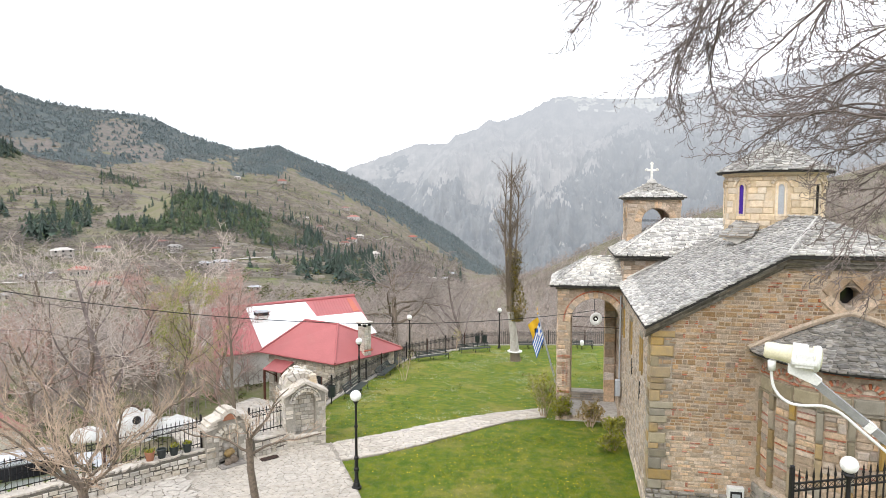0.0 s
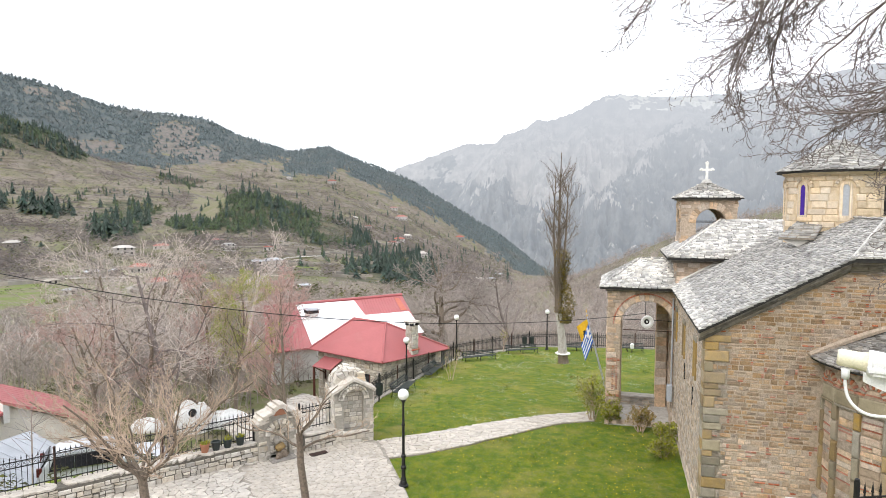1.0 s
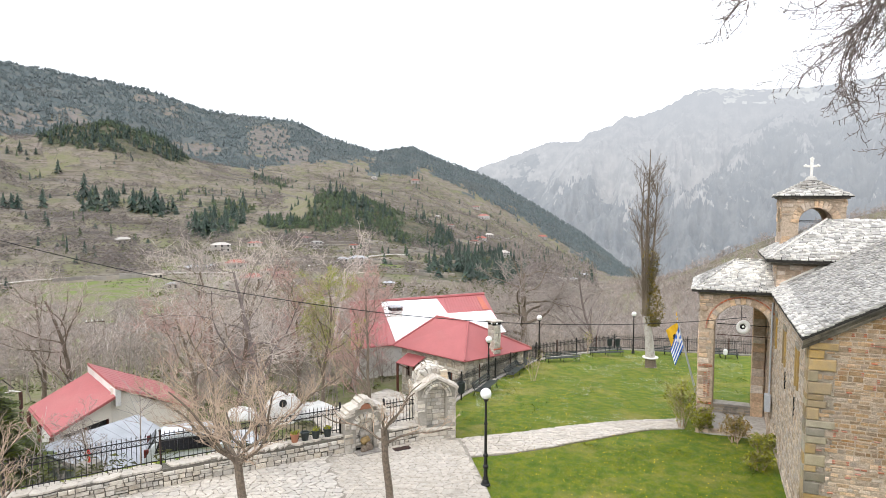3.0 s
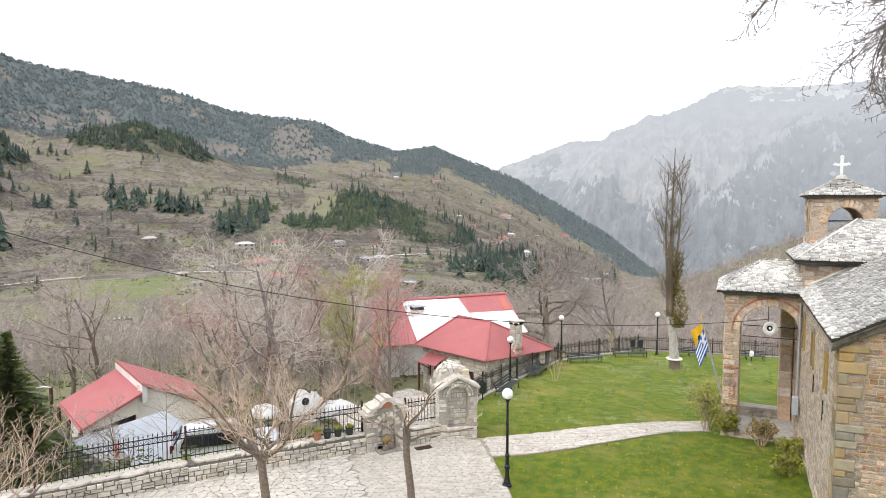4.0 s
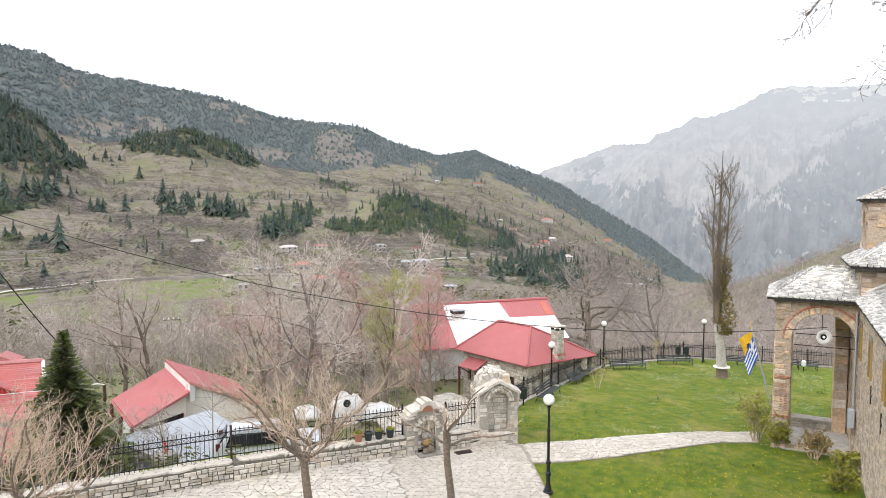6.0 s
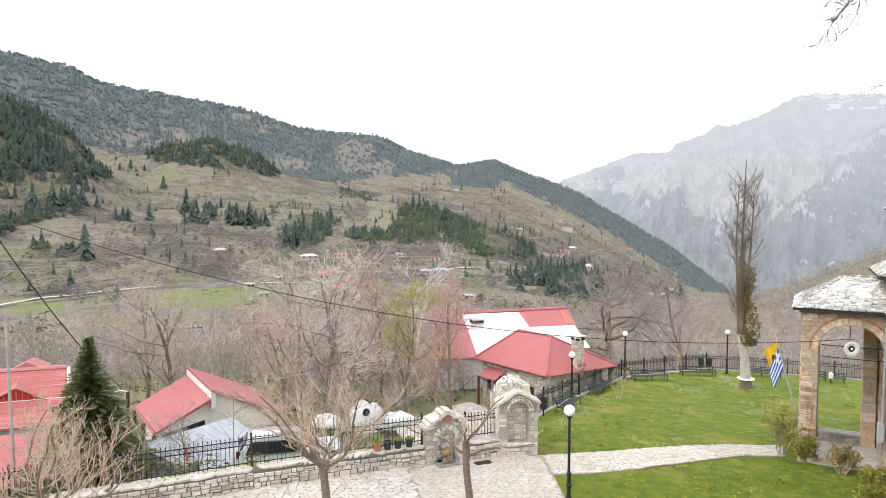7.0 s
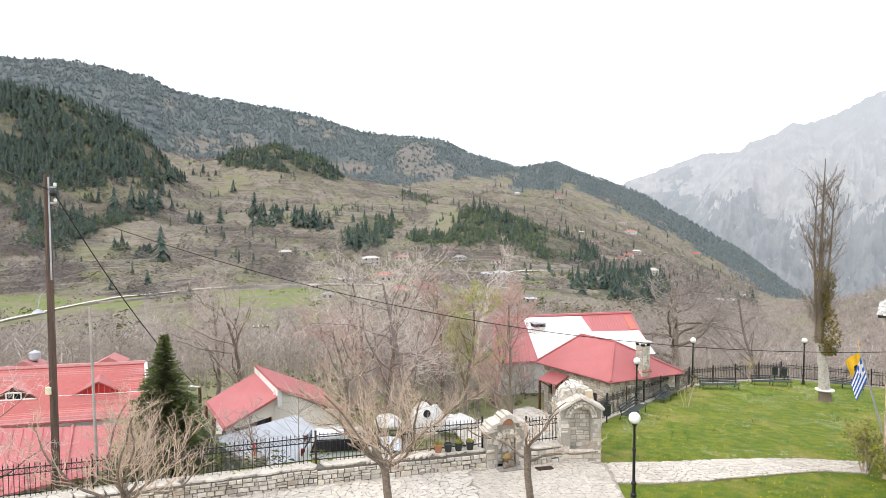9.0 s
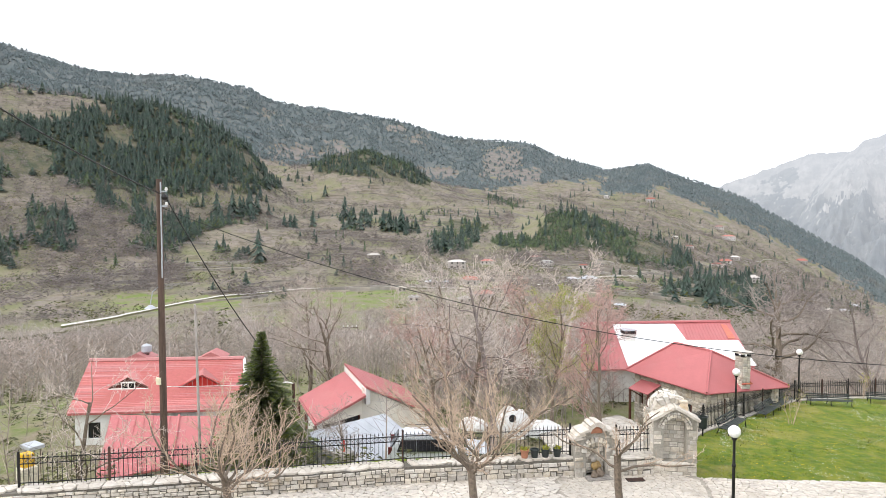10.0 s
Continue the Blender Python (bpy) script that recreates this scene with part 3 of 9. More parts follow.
def edge_distance(x, y):
    """Metres outside the terrace edge (negative: on the terrace)."""
    best, side = 1e9, 1
    for (ax, ay), (bx, by) in zip(EDGE, EDGE[1:]):
        dx, dy = bx - ax, by - ay
        t = min(1, max(0, ((x - ax) * dx + (y - ay) * dy) / (dx * dx + dy * dy)))
        d = math.hypot(x - ax - t * dx, y - ay - t * dy)
        if d < best - 1e-9:
            best, side = d, dx * (y - ay) - dy * (x - ax)
    return best if side > 0 else -best


def terrace_z(x, y):
    return -0.09 * max(0.0, y - 22.0)


def line_z(k, az):
    r, a, e = LINE_TABLES[k]
    return 8.5 + r * math.tan(radians(float(np.interp(az, a, e))))


def far_z(r, az):
    """Height of the land at a distance and bearing, beyond the terrace."""
    a = min(70, max(-35, az))
    if r >= LINES[-1][0]:
        return line_z(len(LINES) - 1, a)
    k = 0
    while k < len(LINES) - 2 and r > LINES[k + 1][0]:
        k += 1
    r0, r1 = LINES[k][0], LINES[k + 1][0]
    t = (r - r0) / (r1 - r0)
    z = line_z(k, a) * (1 - t) + line_z(k + 1, a) * t
    if r > 140:
        p = Vector((r * math.sin(radians(az)) * 0.012, r * math.cos(radians(az)) * 0.012, 0.3))
        z += (noise.fractal(p, 1.0, 2.0, 4)) * min(1, (r - 140) / 300) * r * 0.006 * min(1, max(0.25, (1900 - r) / 500))
    return z


def ground_z(x, y):
    r = math.hypot(x, y)
    if r > 75:
        return far_z(r, math.degrees(math.atan2(-x, y)))
    d = edge_distance(x, y)
    if d <= 0.0:
        return terrace_z(x, y)
    low = terrace_z(x, y) * 0.5 - 2.3 - 0.045 * max(0, d - 6)
    wide = min(1, max(0, (-9.5 - x) / 2))
    z = terrace_z(x, y) + (low - terrace_z(x, y)) * min(1, d / (0.9 + 3.3 * wide)) ** (1 + 4 * wide)
    if r > 48:
        t = min(1, (r - 48) / 14)
        z = z * (1 - t) + far_z(max(r, 62), math.degrees(math.atan2(-x, y))) * t
    return z


# woods and fields by outline, bearing and elevation pairs; each with the distances between which it lies,
# how closely the trees stand and how many of them are young and olive green
WOODS = []
WOODS.append((500, 880, 1.0, 0.22, 3000, [(72, 6.5), (64, 7.6), (60.5, 9.4), (57.9, 9.7), (55.5, 9.3), (52.9, 8), (49.4, 6.8), (48, 4.8), (47.2, 2.9), (49.8, 3.3), (52, 3.3), (54, 2.4), (58, 2.6), (63, 3.6), (72, 3.0)]))
WOODS.append((470, 720, 0.4, 0.45, 900, [(72, 3.2), (63, 3.8), (58, 2.8), (54, 2.6), (50, 3.2), (48.4, 2.6), (49, 0.2), (52, -.4), (56, -2.4), (72, -4.2)]))
WOODS.append((600, 880, 0.4, 0.5, 110, [(72, 6.3), (64, 7.4), (60, 9.2), (62, 10.4), (72, 11)]))
WOODS.append((880, 1060, 0.8, 0.5, 760, [(44.4, 4.5), (43.5, 5.6), (39.5, 6.8), (36, 5.8), (33.6, 3.2), (36.1, 3.5), (38.7, 3.8), (41.3, 4.3)]))
WOODS.append((450, 660, 0.7, 0.85, 560, [(24.5, -2.3), (22.5, 1.2), (19.2, 1.2), (16.7, .5), (13.9, -1), (11.8, -2.3), (10.6, -3.9), (11.8, -4.6), (13.9, -4.1), (15.6, -3.8), (17.7, -2.9), (20.2, -2.5), (23.1, -2.7)]))
WOODS.append((470, 640, 0.9, 0.1, 150, [(15.5, -.4), (13.9, -1), (11.8, -2.3), (10.6, -3.9), (11.8, -4.6), (13.2, -3.2)]))
WOODS.append((320, 660, 0.7, 0.1, 240, [(10.8, -6.9), (14, -6.9), (13.7, -5.8), (11, -5.2), (8.7, -4.8), (5.8, -4.9), (4.2, -6), (5, -7.5), (9, -8.2)]))
WOODS.append((480, 720, 0.7, 0.5, 150, [(33.4, -2.9), (33.2, -.8), (31.8, .2), (29, .1), (28.8, -1.2), (30.3, -2.5), (32, -3.1)]))
WOODS.append((600, 740, 0.5, 0.3, 80, [(41.8, -1), (41.6, .6), (40.6, .8), (37.5, .1), (34.6, -.6), (34.8, -1.3)]))
WOODS.append((470, 560, 0.6, 0.3, 60, [(53, -3.2), (52.5, -2.3), (50, -2.4), (50.2, -3.2), (51.6, -4.1)]))
WOODS.append((900, 1100, 0.5, 0.8, 90, [(28.8, 1.4), (27.8, 2.4), (25.6, 2.2), (25, 1.2)]))
WOODS.append((500, 620, 0.8, 0.9, 70, [(28, -2.2), (28, -1.6), (24.4, -1.7), (24.4, -2.4)]))
WOODS.append((1200, 1960, 1.0, 0.1, 3600, [(18.6, 2.6), (17.5, 4.8), (14, 5.8), (10, 4.4), (5, 1.8), (0, -1.8), (-5, -6.3), (-4.5, -7.4), (-1.5, -5.4), (3, -2.4), (7.8, .2), (10, 1.5), (12.2, 2.0), (13, 3.2), (15, 2.4)]))
WOODS.append((1150, 1960, 0.95, 0.25, 8600, [(72, 5), (48, 5.2), (44, 4.6), (40, 4.6), (34, 3.4), (30, 2.6), (24.5, 3.6), (20, 3.6), (17.5, 4.0), (19, 6.5), (27, 8.5), (32, 9.5), (40, 11.5), (54, 14), (72, 15)]))
# bare rock and scrub within the ridge wood: bearing, elevation, half extents
BARE = ((45.8, 6.0, 2.2, 0.7), (42.2, 6.4, 1.2, 0.8), (27.2, 5.2, 1.7, 1.5), (25.0, 4.0, 1.4, 0.9), (48.1, 9.4, 0.7, 0.25), (36.7, 8.3, 0.9, 0.35), (34.7, 7.5, 0.9, 0.3), (33.5, 4.4, 2.2, 0.6))
FIELDS = [(450, 1050, [(26.4, 1.1), (23.4, 1.0), (22.2, -2.2), (25.4, -2.1)]), (280, 420, [(17.8, -6.5), (14.9, -6.6), (15.3, -5.5), (17.4, -5.5)]), (500, 900, [(10.7, -3.2), (9.2, -3.7), (9.4, -4.1), (10.6, -3.9)]),
          (240, 420, [(60, -7.4), (50, -7.6), (50.5, -6.4), (60, -5.6)]), (200, 420, [(45, -7.6), (29, -7.9), (30, -6.4), (45, -6.3)]), (120, 300, [(50, -9.2), (36, -9.6), (35, -8.9), (44, -8.2), (51, -8.5)]), (90, 240, [(46, -11.2), (34, -11.4), (34, -10.4), (47, -10.2)]), (330, 470, [(36, -5.9), (27, -6.2), (27, -5.4), (36, -5.3)])]


def in_outline(a, e, poly):
    hit = False
    for (ax, ay), (bx, by) in zip(poly, poly[1:] + poly[:1]):
        if (ay > e) != (by > e) and a < (bx - ax) * (e - ay) / (by - ay) + ax:
            hit = not hit
    return hit


def cover(r, a, z):
    """What grows there: 0 open, 1 wood, 2 ridge wood, 3 field, 4 bare rock, 5 dry meadow."""
    x, y = r * math.sin(radians(a)), r * math.cos(radians(a))
    k = 0.022
    n1, n2 = noise.fractal(Vector((x * k, y * k, 2.0)), 1.0, 2.0, 3), noise.fractal(Vector((x * k, y * k, 7.0)), 1.0, 2.0, 3)
    b, e = a + 0.9 * n1, math.degrees(math.atan2(z - 8.5, r)) + 0.45 * n2
    if r > 1100:
        for p, q, u, v in BARE:
            if ((b - p) / u) ** 2 + ((e - q) / v) ** 2 < 1:
                return 4
    for w in WOODS:
        if w[0] < r < w[1] and w[2] > 0.6 and in_outline(b, e, w[5]):
            return 2 if r > 1150 else 1
    for f in FIELDS:
        if f[0] < r < f[1] and in_outline(b, e, f[2]):
            return 5 if f[1] > 600 else 3
    return 0


def build_ground():
    rings = [0.0] + [0.8 * i for i in range(1, 76)] + [60 * (300 / 60) ** (i / 70) for i in range(1, 71)] + [300 * (2500 / 300) ** (i / 150) for i in range(1, 151)]
    az = list(np.arange(-48, -12, 0.5)) + list(np.arange(-12, 72, 0.25)) + list(np.arange(72, 82.01, 0.5)) + list(np.arange(88, 307, 6))
    kinds = ("wood", "ridge", "field", "rock", "meadow")
    vs, fs, ms = [], [], []
    told = {q: [] for q in kinds}
    for r in rings:
        for a in az:
            x, y = -r * math.sin(radians(a)), r * math.cos(radians(a))
            z = ground_z(x, y)
            vs.append((x, y, z))
            c = 0
            if 100 < r < 1960 and -9 < a < 72:
                c = cover(r, a, z)
                if c == 0 and noise.fractal(Vector((x * 0.016, y * 0.016, 4.0)), 1.0, 2.0, 3) > 0.42:
                    c = 5
            for i, q in enumerate(kinds):
                told[q].append(1.0 if c == i + 1 else 0.0)
    k = len(az)
    for i in range(len(rings) - 1):
        r = rings[i]
        for j in range(k):
            j2 = (j + 1) % k
            fs.append((i * k + j, (i + 1) * k + j, (i + 1) * k + j2, i * k + j2))
            x, y = vs[i * k + j][:2]
            ms.append(2 if r >= 100 else (0 if edge_distance(x, y) < (4.6 if x < -9 else 0.4) else 1))
    me = bpy.data.meshes.new("ground")
    me.from_pydata(vs, [], fs)
    for q in ("grass", "rough_grass", "land"):
        me.materials.append(M[q])
    me.polygons.foreach_set("material_index", ms)
    me.polygons.foreach_set("use_smooth", [True] * len(fs))
    for q in kinds:
        me.attributes.new(q, "FLOAT", "POINT").data.foreach_set("value", told[q])
    return tagged(new("ground", me), "green lawn terrace falling to a brown and wooded mountain valley", "ground", kind="structure")


build_ground()


# ---- far mountains across the valley ----
WOODLINE = ((-46, 8.0), (-22, 6.6), (-16, 5.4), (-12, 3.2), (-9, 1.4), (-4.4, -0.6), (-2, 0.6), (0, 1.8), (4, 2.4), (14, 2.4))


def build_mountain(name, label, crest, dist, base, depth, seed, rough):
    """A mountain side with spurs and gullies; woods below a ragged line, scree in the gullies, snow along the crest."""
    vs, fs, ms = [], [], []
    b, e = [c[0] for c in crest][::-1], [c[1] for c in crest][::-1]
    wa, we = [p[0] for p in WOODLINE], [p[1] for p in WOODLINE]
    az = np.arange(max(crest[-1][0], -42), crest[0][0] + 0.01, 0.085)
    rows = 130
    for i in range(rows + 1):
        f = i / rows
        for a in az:
            top = 8.5 + dist * math.tan(radians(float(np.interp(a, b, e)))) + 9 * noise.fractal(Vector((a * 2.2, 0, seed)), 0.8, 2.0, 3)
            r = dist - depth * (1 - f) ** 0.9
            z = base + (top - base) * (f ** 1.05)
            s = math.sin(f * math.pi)
            p = Vector((a * 0.30 + 1.9 * f, 3.3 * f - 0.06 * a, seed)) + 0.5 * noise.noise_vector(Vector((a * 0.15, f * 2, seed)))
            z += (noise.ridged_multi_fractal(p, 0.75, 2.2, 6, 1.0, 2.0) - 1.1) * rough * (0.03 + s * 0.97)
            vs.append((-r * math.sin(radians(a)), r * math.cos(radians(a)), z))
    k = len(az)
    for i in range(rows):
        for j in range(k - 1):
            fs.append((i * k + j, i * k + j + 1, (i + 1) * k + j + 1, (i + 1) * k + j))
            a, v = az[j], vs[i * k + j]
            el = math.degrees(math.atan2(v[2] - 8.5, math.hypot(v[0], v[1])))
            p = Vector(v) * 0.0042
            edge = float(np.interp(a, wa, we)) + 2.4 * noise.fractal(p, 0.6, 2.1, 6)
            m = 1 if el < edge else 0
            run = noise.fractal(Vector((p.x * 2.2 + p.z * 1.1, p.y * 0.5, p.z * 1.3 - p.x * 0.3)), 0.6, 2.1, 5)
            spot = noise.fractal(p * 0.7 + Vector((9, 0, 0)), 1.0, 2.0, 2)
            if run > 0.80 - 0.45 * spot:
                m = 2
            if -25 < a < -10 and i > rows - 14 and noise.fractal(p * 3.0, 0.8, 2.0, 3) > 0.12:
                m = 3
            ms.append(m)
    me = bpy.data.meshes.new(name)
    me.from_pydata(vs, [], fs)
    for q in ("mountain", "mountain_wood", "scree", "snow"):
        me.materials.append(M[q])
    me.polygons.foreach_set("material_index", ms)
    me.polygons.foreach_set("use_smooth", [True] * len(fs))
    return tagged(new(name, me), label, "mountain", kind="structure")


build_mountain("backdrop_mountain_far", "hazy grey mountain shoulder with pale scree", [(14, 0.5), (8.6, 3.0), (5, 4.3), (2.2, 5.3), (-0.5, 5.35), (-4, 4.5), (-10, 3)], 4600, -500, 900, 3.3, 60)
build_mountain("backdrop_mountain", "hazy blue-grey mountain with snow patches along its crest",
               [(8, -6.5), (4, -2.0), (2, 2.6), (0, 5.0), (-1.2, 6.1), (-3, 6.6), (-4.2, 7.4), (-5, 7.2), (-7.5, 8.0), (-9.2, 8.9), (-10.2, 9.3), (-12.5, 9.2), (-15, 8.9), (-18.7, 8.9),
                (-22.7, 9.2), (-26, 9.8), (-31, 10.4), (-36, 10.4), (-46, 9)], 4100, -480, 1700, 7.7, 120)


# ---- walls with openings ----
def rect_hole(xa, xb, zl, zh):
    return (xa, xb, lambda x: zl, lambda x: zh, [])


def arch_hole(xc, w, zl, spring, n=12):
    return (xc - w, xc + w, lambda x: zl, lambda x: spring + math.sqrt(max(0.0, w * w - (x - xc) ** 2)), [xc - w * math.cos(math.pi * i / n) for i in range(1, n)])


def hole_wall(mb, plane, x0, x1, z0, top, thick, holes=(), knots=(), mi=0):
    """A wall of real thickness, from x0 to x1, under the line top(x), with openings right through it."""
    xs = {x0, x1, *knots}
    for h in holes:
        xs |= {h[0], h[1], *h[4]}
    xs = sorted(x for x in xs if x0 <= x <= x1)
    for a, b in zip(xs, xs[1:]):
        if b - a < 1e-5:
            continue
        mid, low = (a + b) / 2, (z0, z0)
        for h in sorted((h for h in holes if h[0] - 1e-6 < mid < h[1] + 1e-6), key=lambda h: h[2](mid)):
            up = (h[2](a), h[2](b))
            if up[0] - low[0] > 1e-4 or up[1] - low[1] > 1e-4:
                slab(mb, plane, a, b, low, up, thick, mi)
            low = (h[3](a), h[3](b))
        slab(mb, plane, a, b, low, (top(a), top(b)), thick, mi)


def weld(o, dist=0.0005):
    bm = bmesh.new()
    bm.from_mesh(o.data)
    bmesh.ops.remove_doubles(bm, verts=bm.verts, dist=dist)
    bm.to_mesh(o.data)
    bm.free()
    return o


def slab(mb, plane, a, b, low, up, t, mi):
    mb.hexa([plane @ Vector(p) for p in ((a, 0, low[0]), (b, 0, low[1]), (b, t, low[1]), (a, t, low[0]), (a, 0, up[0]), (b, 0, up[1]), (b, t, up[1]), (a, t, up[0]))], mi)


def in_hole(holes, x, z, grow=0.0):
    return any(h[0] - grow < x < h[1] + grow and h[2](x) - grow < z < h[3](min(max(x, h[0]), h[1])) + grow for h in holes)


def voussoirs(plane, xc, spring, r0, r1, n, y=0.0, depth=0.05, a0=0.0, a1=math.pi, gap=0.012):
    """Poses of arch stones."""
    out = []
    for i in range(n):
        w = a0 + (a1 - a0) * (i + 0.5) / n
        rm = (r0 + r1) / 2
        out.append(plane @ pose(xc - rm * math.cos(w), y, spring + rm * math.sin(w)) @ Matrix.Rotation(w - math.pi / 2, 4, "Y") @
                   Matrix.Diagonal(((a1 - a0) * rm / n - gap, depth, r1 - r0, 1)))
    return out


STONES = stone_meshes("stone", "stone", 14, 0.10, 1)
SIDE = stone_meshes("stone", "side_rubble", 12, 0.11, 31)
RUBBLE = stone_meshes("rubble_stone", "rubble", 8, 0.10, 2)
BRICKS = stone_meshes("brick", "brick", 3, 0.02, 3)
OCHRE = stone_meshes("quoin", "quoin_ochre", 4, 0.02, 4)
GREYQ = stone_meshes("quoin", "quoin_grey", 4, 0.02, 5)
GOLD = stone_meshes("drum_stone", "drum", 6, 0.03, 6)
PALE = stone_meshes("pale_stone", "pale_stone", 8, 0.06, 8)
ROUGH_PALE = stone_meshes("pale_stone", "pale_stone", 12, 0.085, 18)
SLATE = slate_meshes()
SLATE_GREY = slate_meshes(5, "slate_grey")

church = empty("church", pose(5.46, 16.30, 0, 0, 0, -11.06), "small stone and brick Byzantine church under grey slate roofs", "church")
CW, CL, NL = 9.4, 8.2, 11.8
SOUTH = plane_at(0, 0, 0, 0, -1)
EAST = plane_at(0, 0, 0, 1, 0)


def east_top(x):
    return min(5.36 + 0.57 * min(x, CW - x), 7.16)


PIECES = []  # laid at the end of the file: name, meshes, poses, parent, limit, joined name


def brick_bits(rects, plane, seed, share=0.5):
    """Little stacks of thin bricks in the upright joints beside stones."""
    r, out, kept = random.Random(seed), [], []
    for a, b, c, d in rects:
        if b - a > 0.2 and r.random() < share and d - c > 0.09:
            k = max(2, int((d - c) / 0.038))
            h = (d - c) / k
            for i in range(k):
                out.append(plane @ Matrix.LocRotScale((b - 0.022, 0, c + h * (i + 0.5)), None, (0.05 + r.uniform(-.006, .014), 0.03, h * 0.66)))
            b -= 0.052
        elif r.random() < 0.09:
            for i in range(int((b - a) / 0.13)):
                out.append(plane @ Matrix.LocRotScale((a + 0.065 + 0.13 * i, 0, c + 0.014), None, (0.12, 0.045, 0.026)))
            c += 0.034
        kept.append((a, b, c, d))
    return kept, out


def build_church_walls():
    # east wall with its eye window
    eye = rect_hole(4.44, 4.94, 5.94, 6.44)
    mb = MB()
    hole_wall(mb, EAST, 0, CW, -0.4, lambda x: east_top(x) - 0.02, 0.6, [eye], [3.16, CW - 3.16])
    wall = weld(mb.ob("wall", "mortar", church, "coursed stone gable wall with red brick in the joints"))
    # quoins up the corner, ochre and grey in turn
    r, z, k = random.Random(5), 0.9, 0
    q1, q2, reach = [], [], []
    while z < 5.15:
        h = r.uniform(0.15, 0.33)
        w = (0.26, 0.46)[k % 2] + r.uniform(-0.05, 0.16)
        (q1 if r.random() < 0.5 else q2).append(EAST @ Matrix.LocRotScale((w / 2, 0, z + h / 2), None, (w - 0.012, 0.036, h - 0.014)))
        (q1 if r.random() < 0.5 else q2).append(SOUTH @ Matrix.LocRotScale((-0.17, 0, z + h / 2), None, (0.32, 0.036, h - 0.014)))
        reach.append((z, z + h, w))
        z, k = z + h, k + 1

    def corner(q):
        return max((w for lo, hi, w in reach if lo <= q < hi), default=0.3)

    rects = courses(0.0, CW, 0.9, 7.15, (0.07, 0.15), (0.10, 0.34), 11, 0.03,
                    lambda x, z: not (abs(x - 4.69) + abs(z - 6.19) < 0.72) and not (2.65 < x < 6.75 and z < 4.8) and x > corner(z) - 0.07, lambda x: east_top(x) - 0.06)
    rects, bits = brick_bits(rects, EAST, 4, 0.62)
    PIECES.append(("stone", STONES, wall_mats(rects, EAST, (0.004, 0.016), 2), wall, 300, "masonry"))
    PIECES.append(("brick", BRICKS, bits, wall, 200, "brickwork"))
    base = courses(-0.05, CW, -0.3, 0.9, (0.10, 0.2), (0.16, 0.42), 12, 0.03, lambda x, z: not 2.7 < x < 6.7)
    PIECES.append(("rubble_stone", RUBBLE, wall_mats(base, EAST, (0.05, 0.10), 3), wall, 60, "plinth_masonry"))
    PIECES.append(("quoin", OCHRE, q1, wall, 100, ""))
    PIECES.append(("quoin", GREYQ, q2, wall, 100, ""))
    # stone surround of the eye window: four slabs set as a lozenge, round an octagonal dark opening
    for i in range(4):
        a = radians(45 + 90 * i)
        m = EAST @ pose(4.69 + 0.43 * math.cos(a), -0.03, 6.19 + 0.43 * math.sin(a)) @ Matrix.Rotation(-a + math.pi / 2, 4, "Y")
        s = MB().bevel_box(-0.36, 0.36, -0.03, 0.30, -0.13, 0.13, 0.015)
        s.ob("window_surround", "stone", church, at=m)
    oct_ring = MB()
    for i in range(8):
        a, b = radians(22.5 + 45 * i), radians(67.5 + 45 * i)
        c, d = 0.25, 0.36
        oct_ring.hexa([EAST @ Vector((4.69 + rr * math.cos(w), y, 6.19 + rr * math.sin(w))) for y in (0.0, 0.45) for rr, w in ((c, a), (d, a), (d, b), (c, b))])
    oct_ring.ob("window_ring", "stone", church)
    MB().box(4.3, 5.08, 0.42, 0.5, 5.8, 6.58).ob("window_pane", "glass", church)
    # south wall with slit windows
    slits = [rect_hole(-1.95, -1.60, 3.55, 4.62), rect_hole(-4.95, -4.55, 3.45, 4.55), rect_hole(-7.6, -7.2, 3.45, 4.55)]
    mb = MB()
    hole_wall(mb, SOUTH, -CL, 0, -0.6, lambda x: 5.3, 0.6, slits)
    wall_s = weld(mb.ob("wall", "side_lime", church, "long side wall of pale coursed rubble with slit windows"))
    rects = courses(-CL, -0.35, -0.3, 5.25, (0.08, 0.15), (0.11, 0.34), 21, 0.03, lambda x, z: not in_hole(slits, x, z, 0.08))
    PIECES.append(("stone", SIDE, wall_mats(rects, SOUTH, (0.005, 0.018), 6), wall_s, 300, "masonry"))
    for a, b, lo, hi, _ in slits:
        m = (a + b) / 2
        for x in (a - 0.06, b + 0.06):
            MB().bevel_box(x - 0.06, x + 0.06, -0.05, 0.25, lo(m), hi(m), 0.01).ob("window_jamb", "quoin_ochre", church, at=SOUTH)
        MB().bevel_box(a - 0.14, b + 0.14, -0.05, 0.25, hi(m), hi(m) + 0.13, 0.01).ob("window_lintel", "quoin_grey", church, at=SOUTH)
        MB().box(a - 0.02, b + 0.02, 0.2, 0.23, lo(m), hi(m)).ob("window_pane", "glass", church, at=SOUTH)
    # iron wall ties
    for y, z in ((4.3, 3.1), (2.1, 2.95)):
        t = MB().box(-0.035, 0.0, y - 0.015, y + 0.015, z - 0.28, z + 0.25).box(-0.03, -0.005, y - 0.14, y + 0.02, z - 0.04, z)
        t.ob("wall_tie", "iron", church, "black iron wall tie")
    mbx = MB().bevel_box(1.98, 2.38, -0.17, 0.0, 0.72, 1.16, 0.015).ob("meter_box", "white_plastic", church, "white meter box with a dark front")
    MB().box(2.04, 2.32, -0.185, -0.172, 0.80, 1.06).ob("meter_window", "dark", mbx)
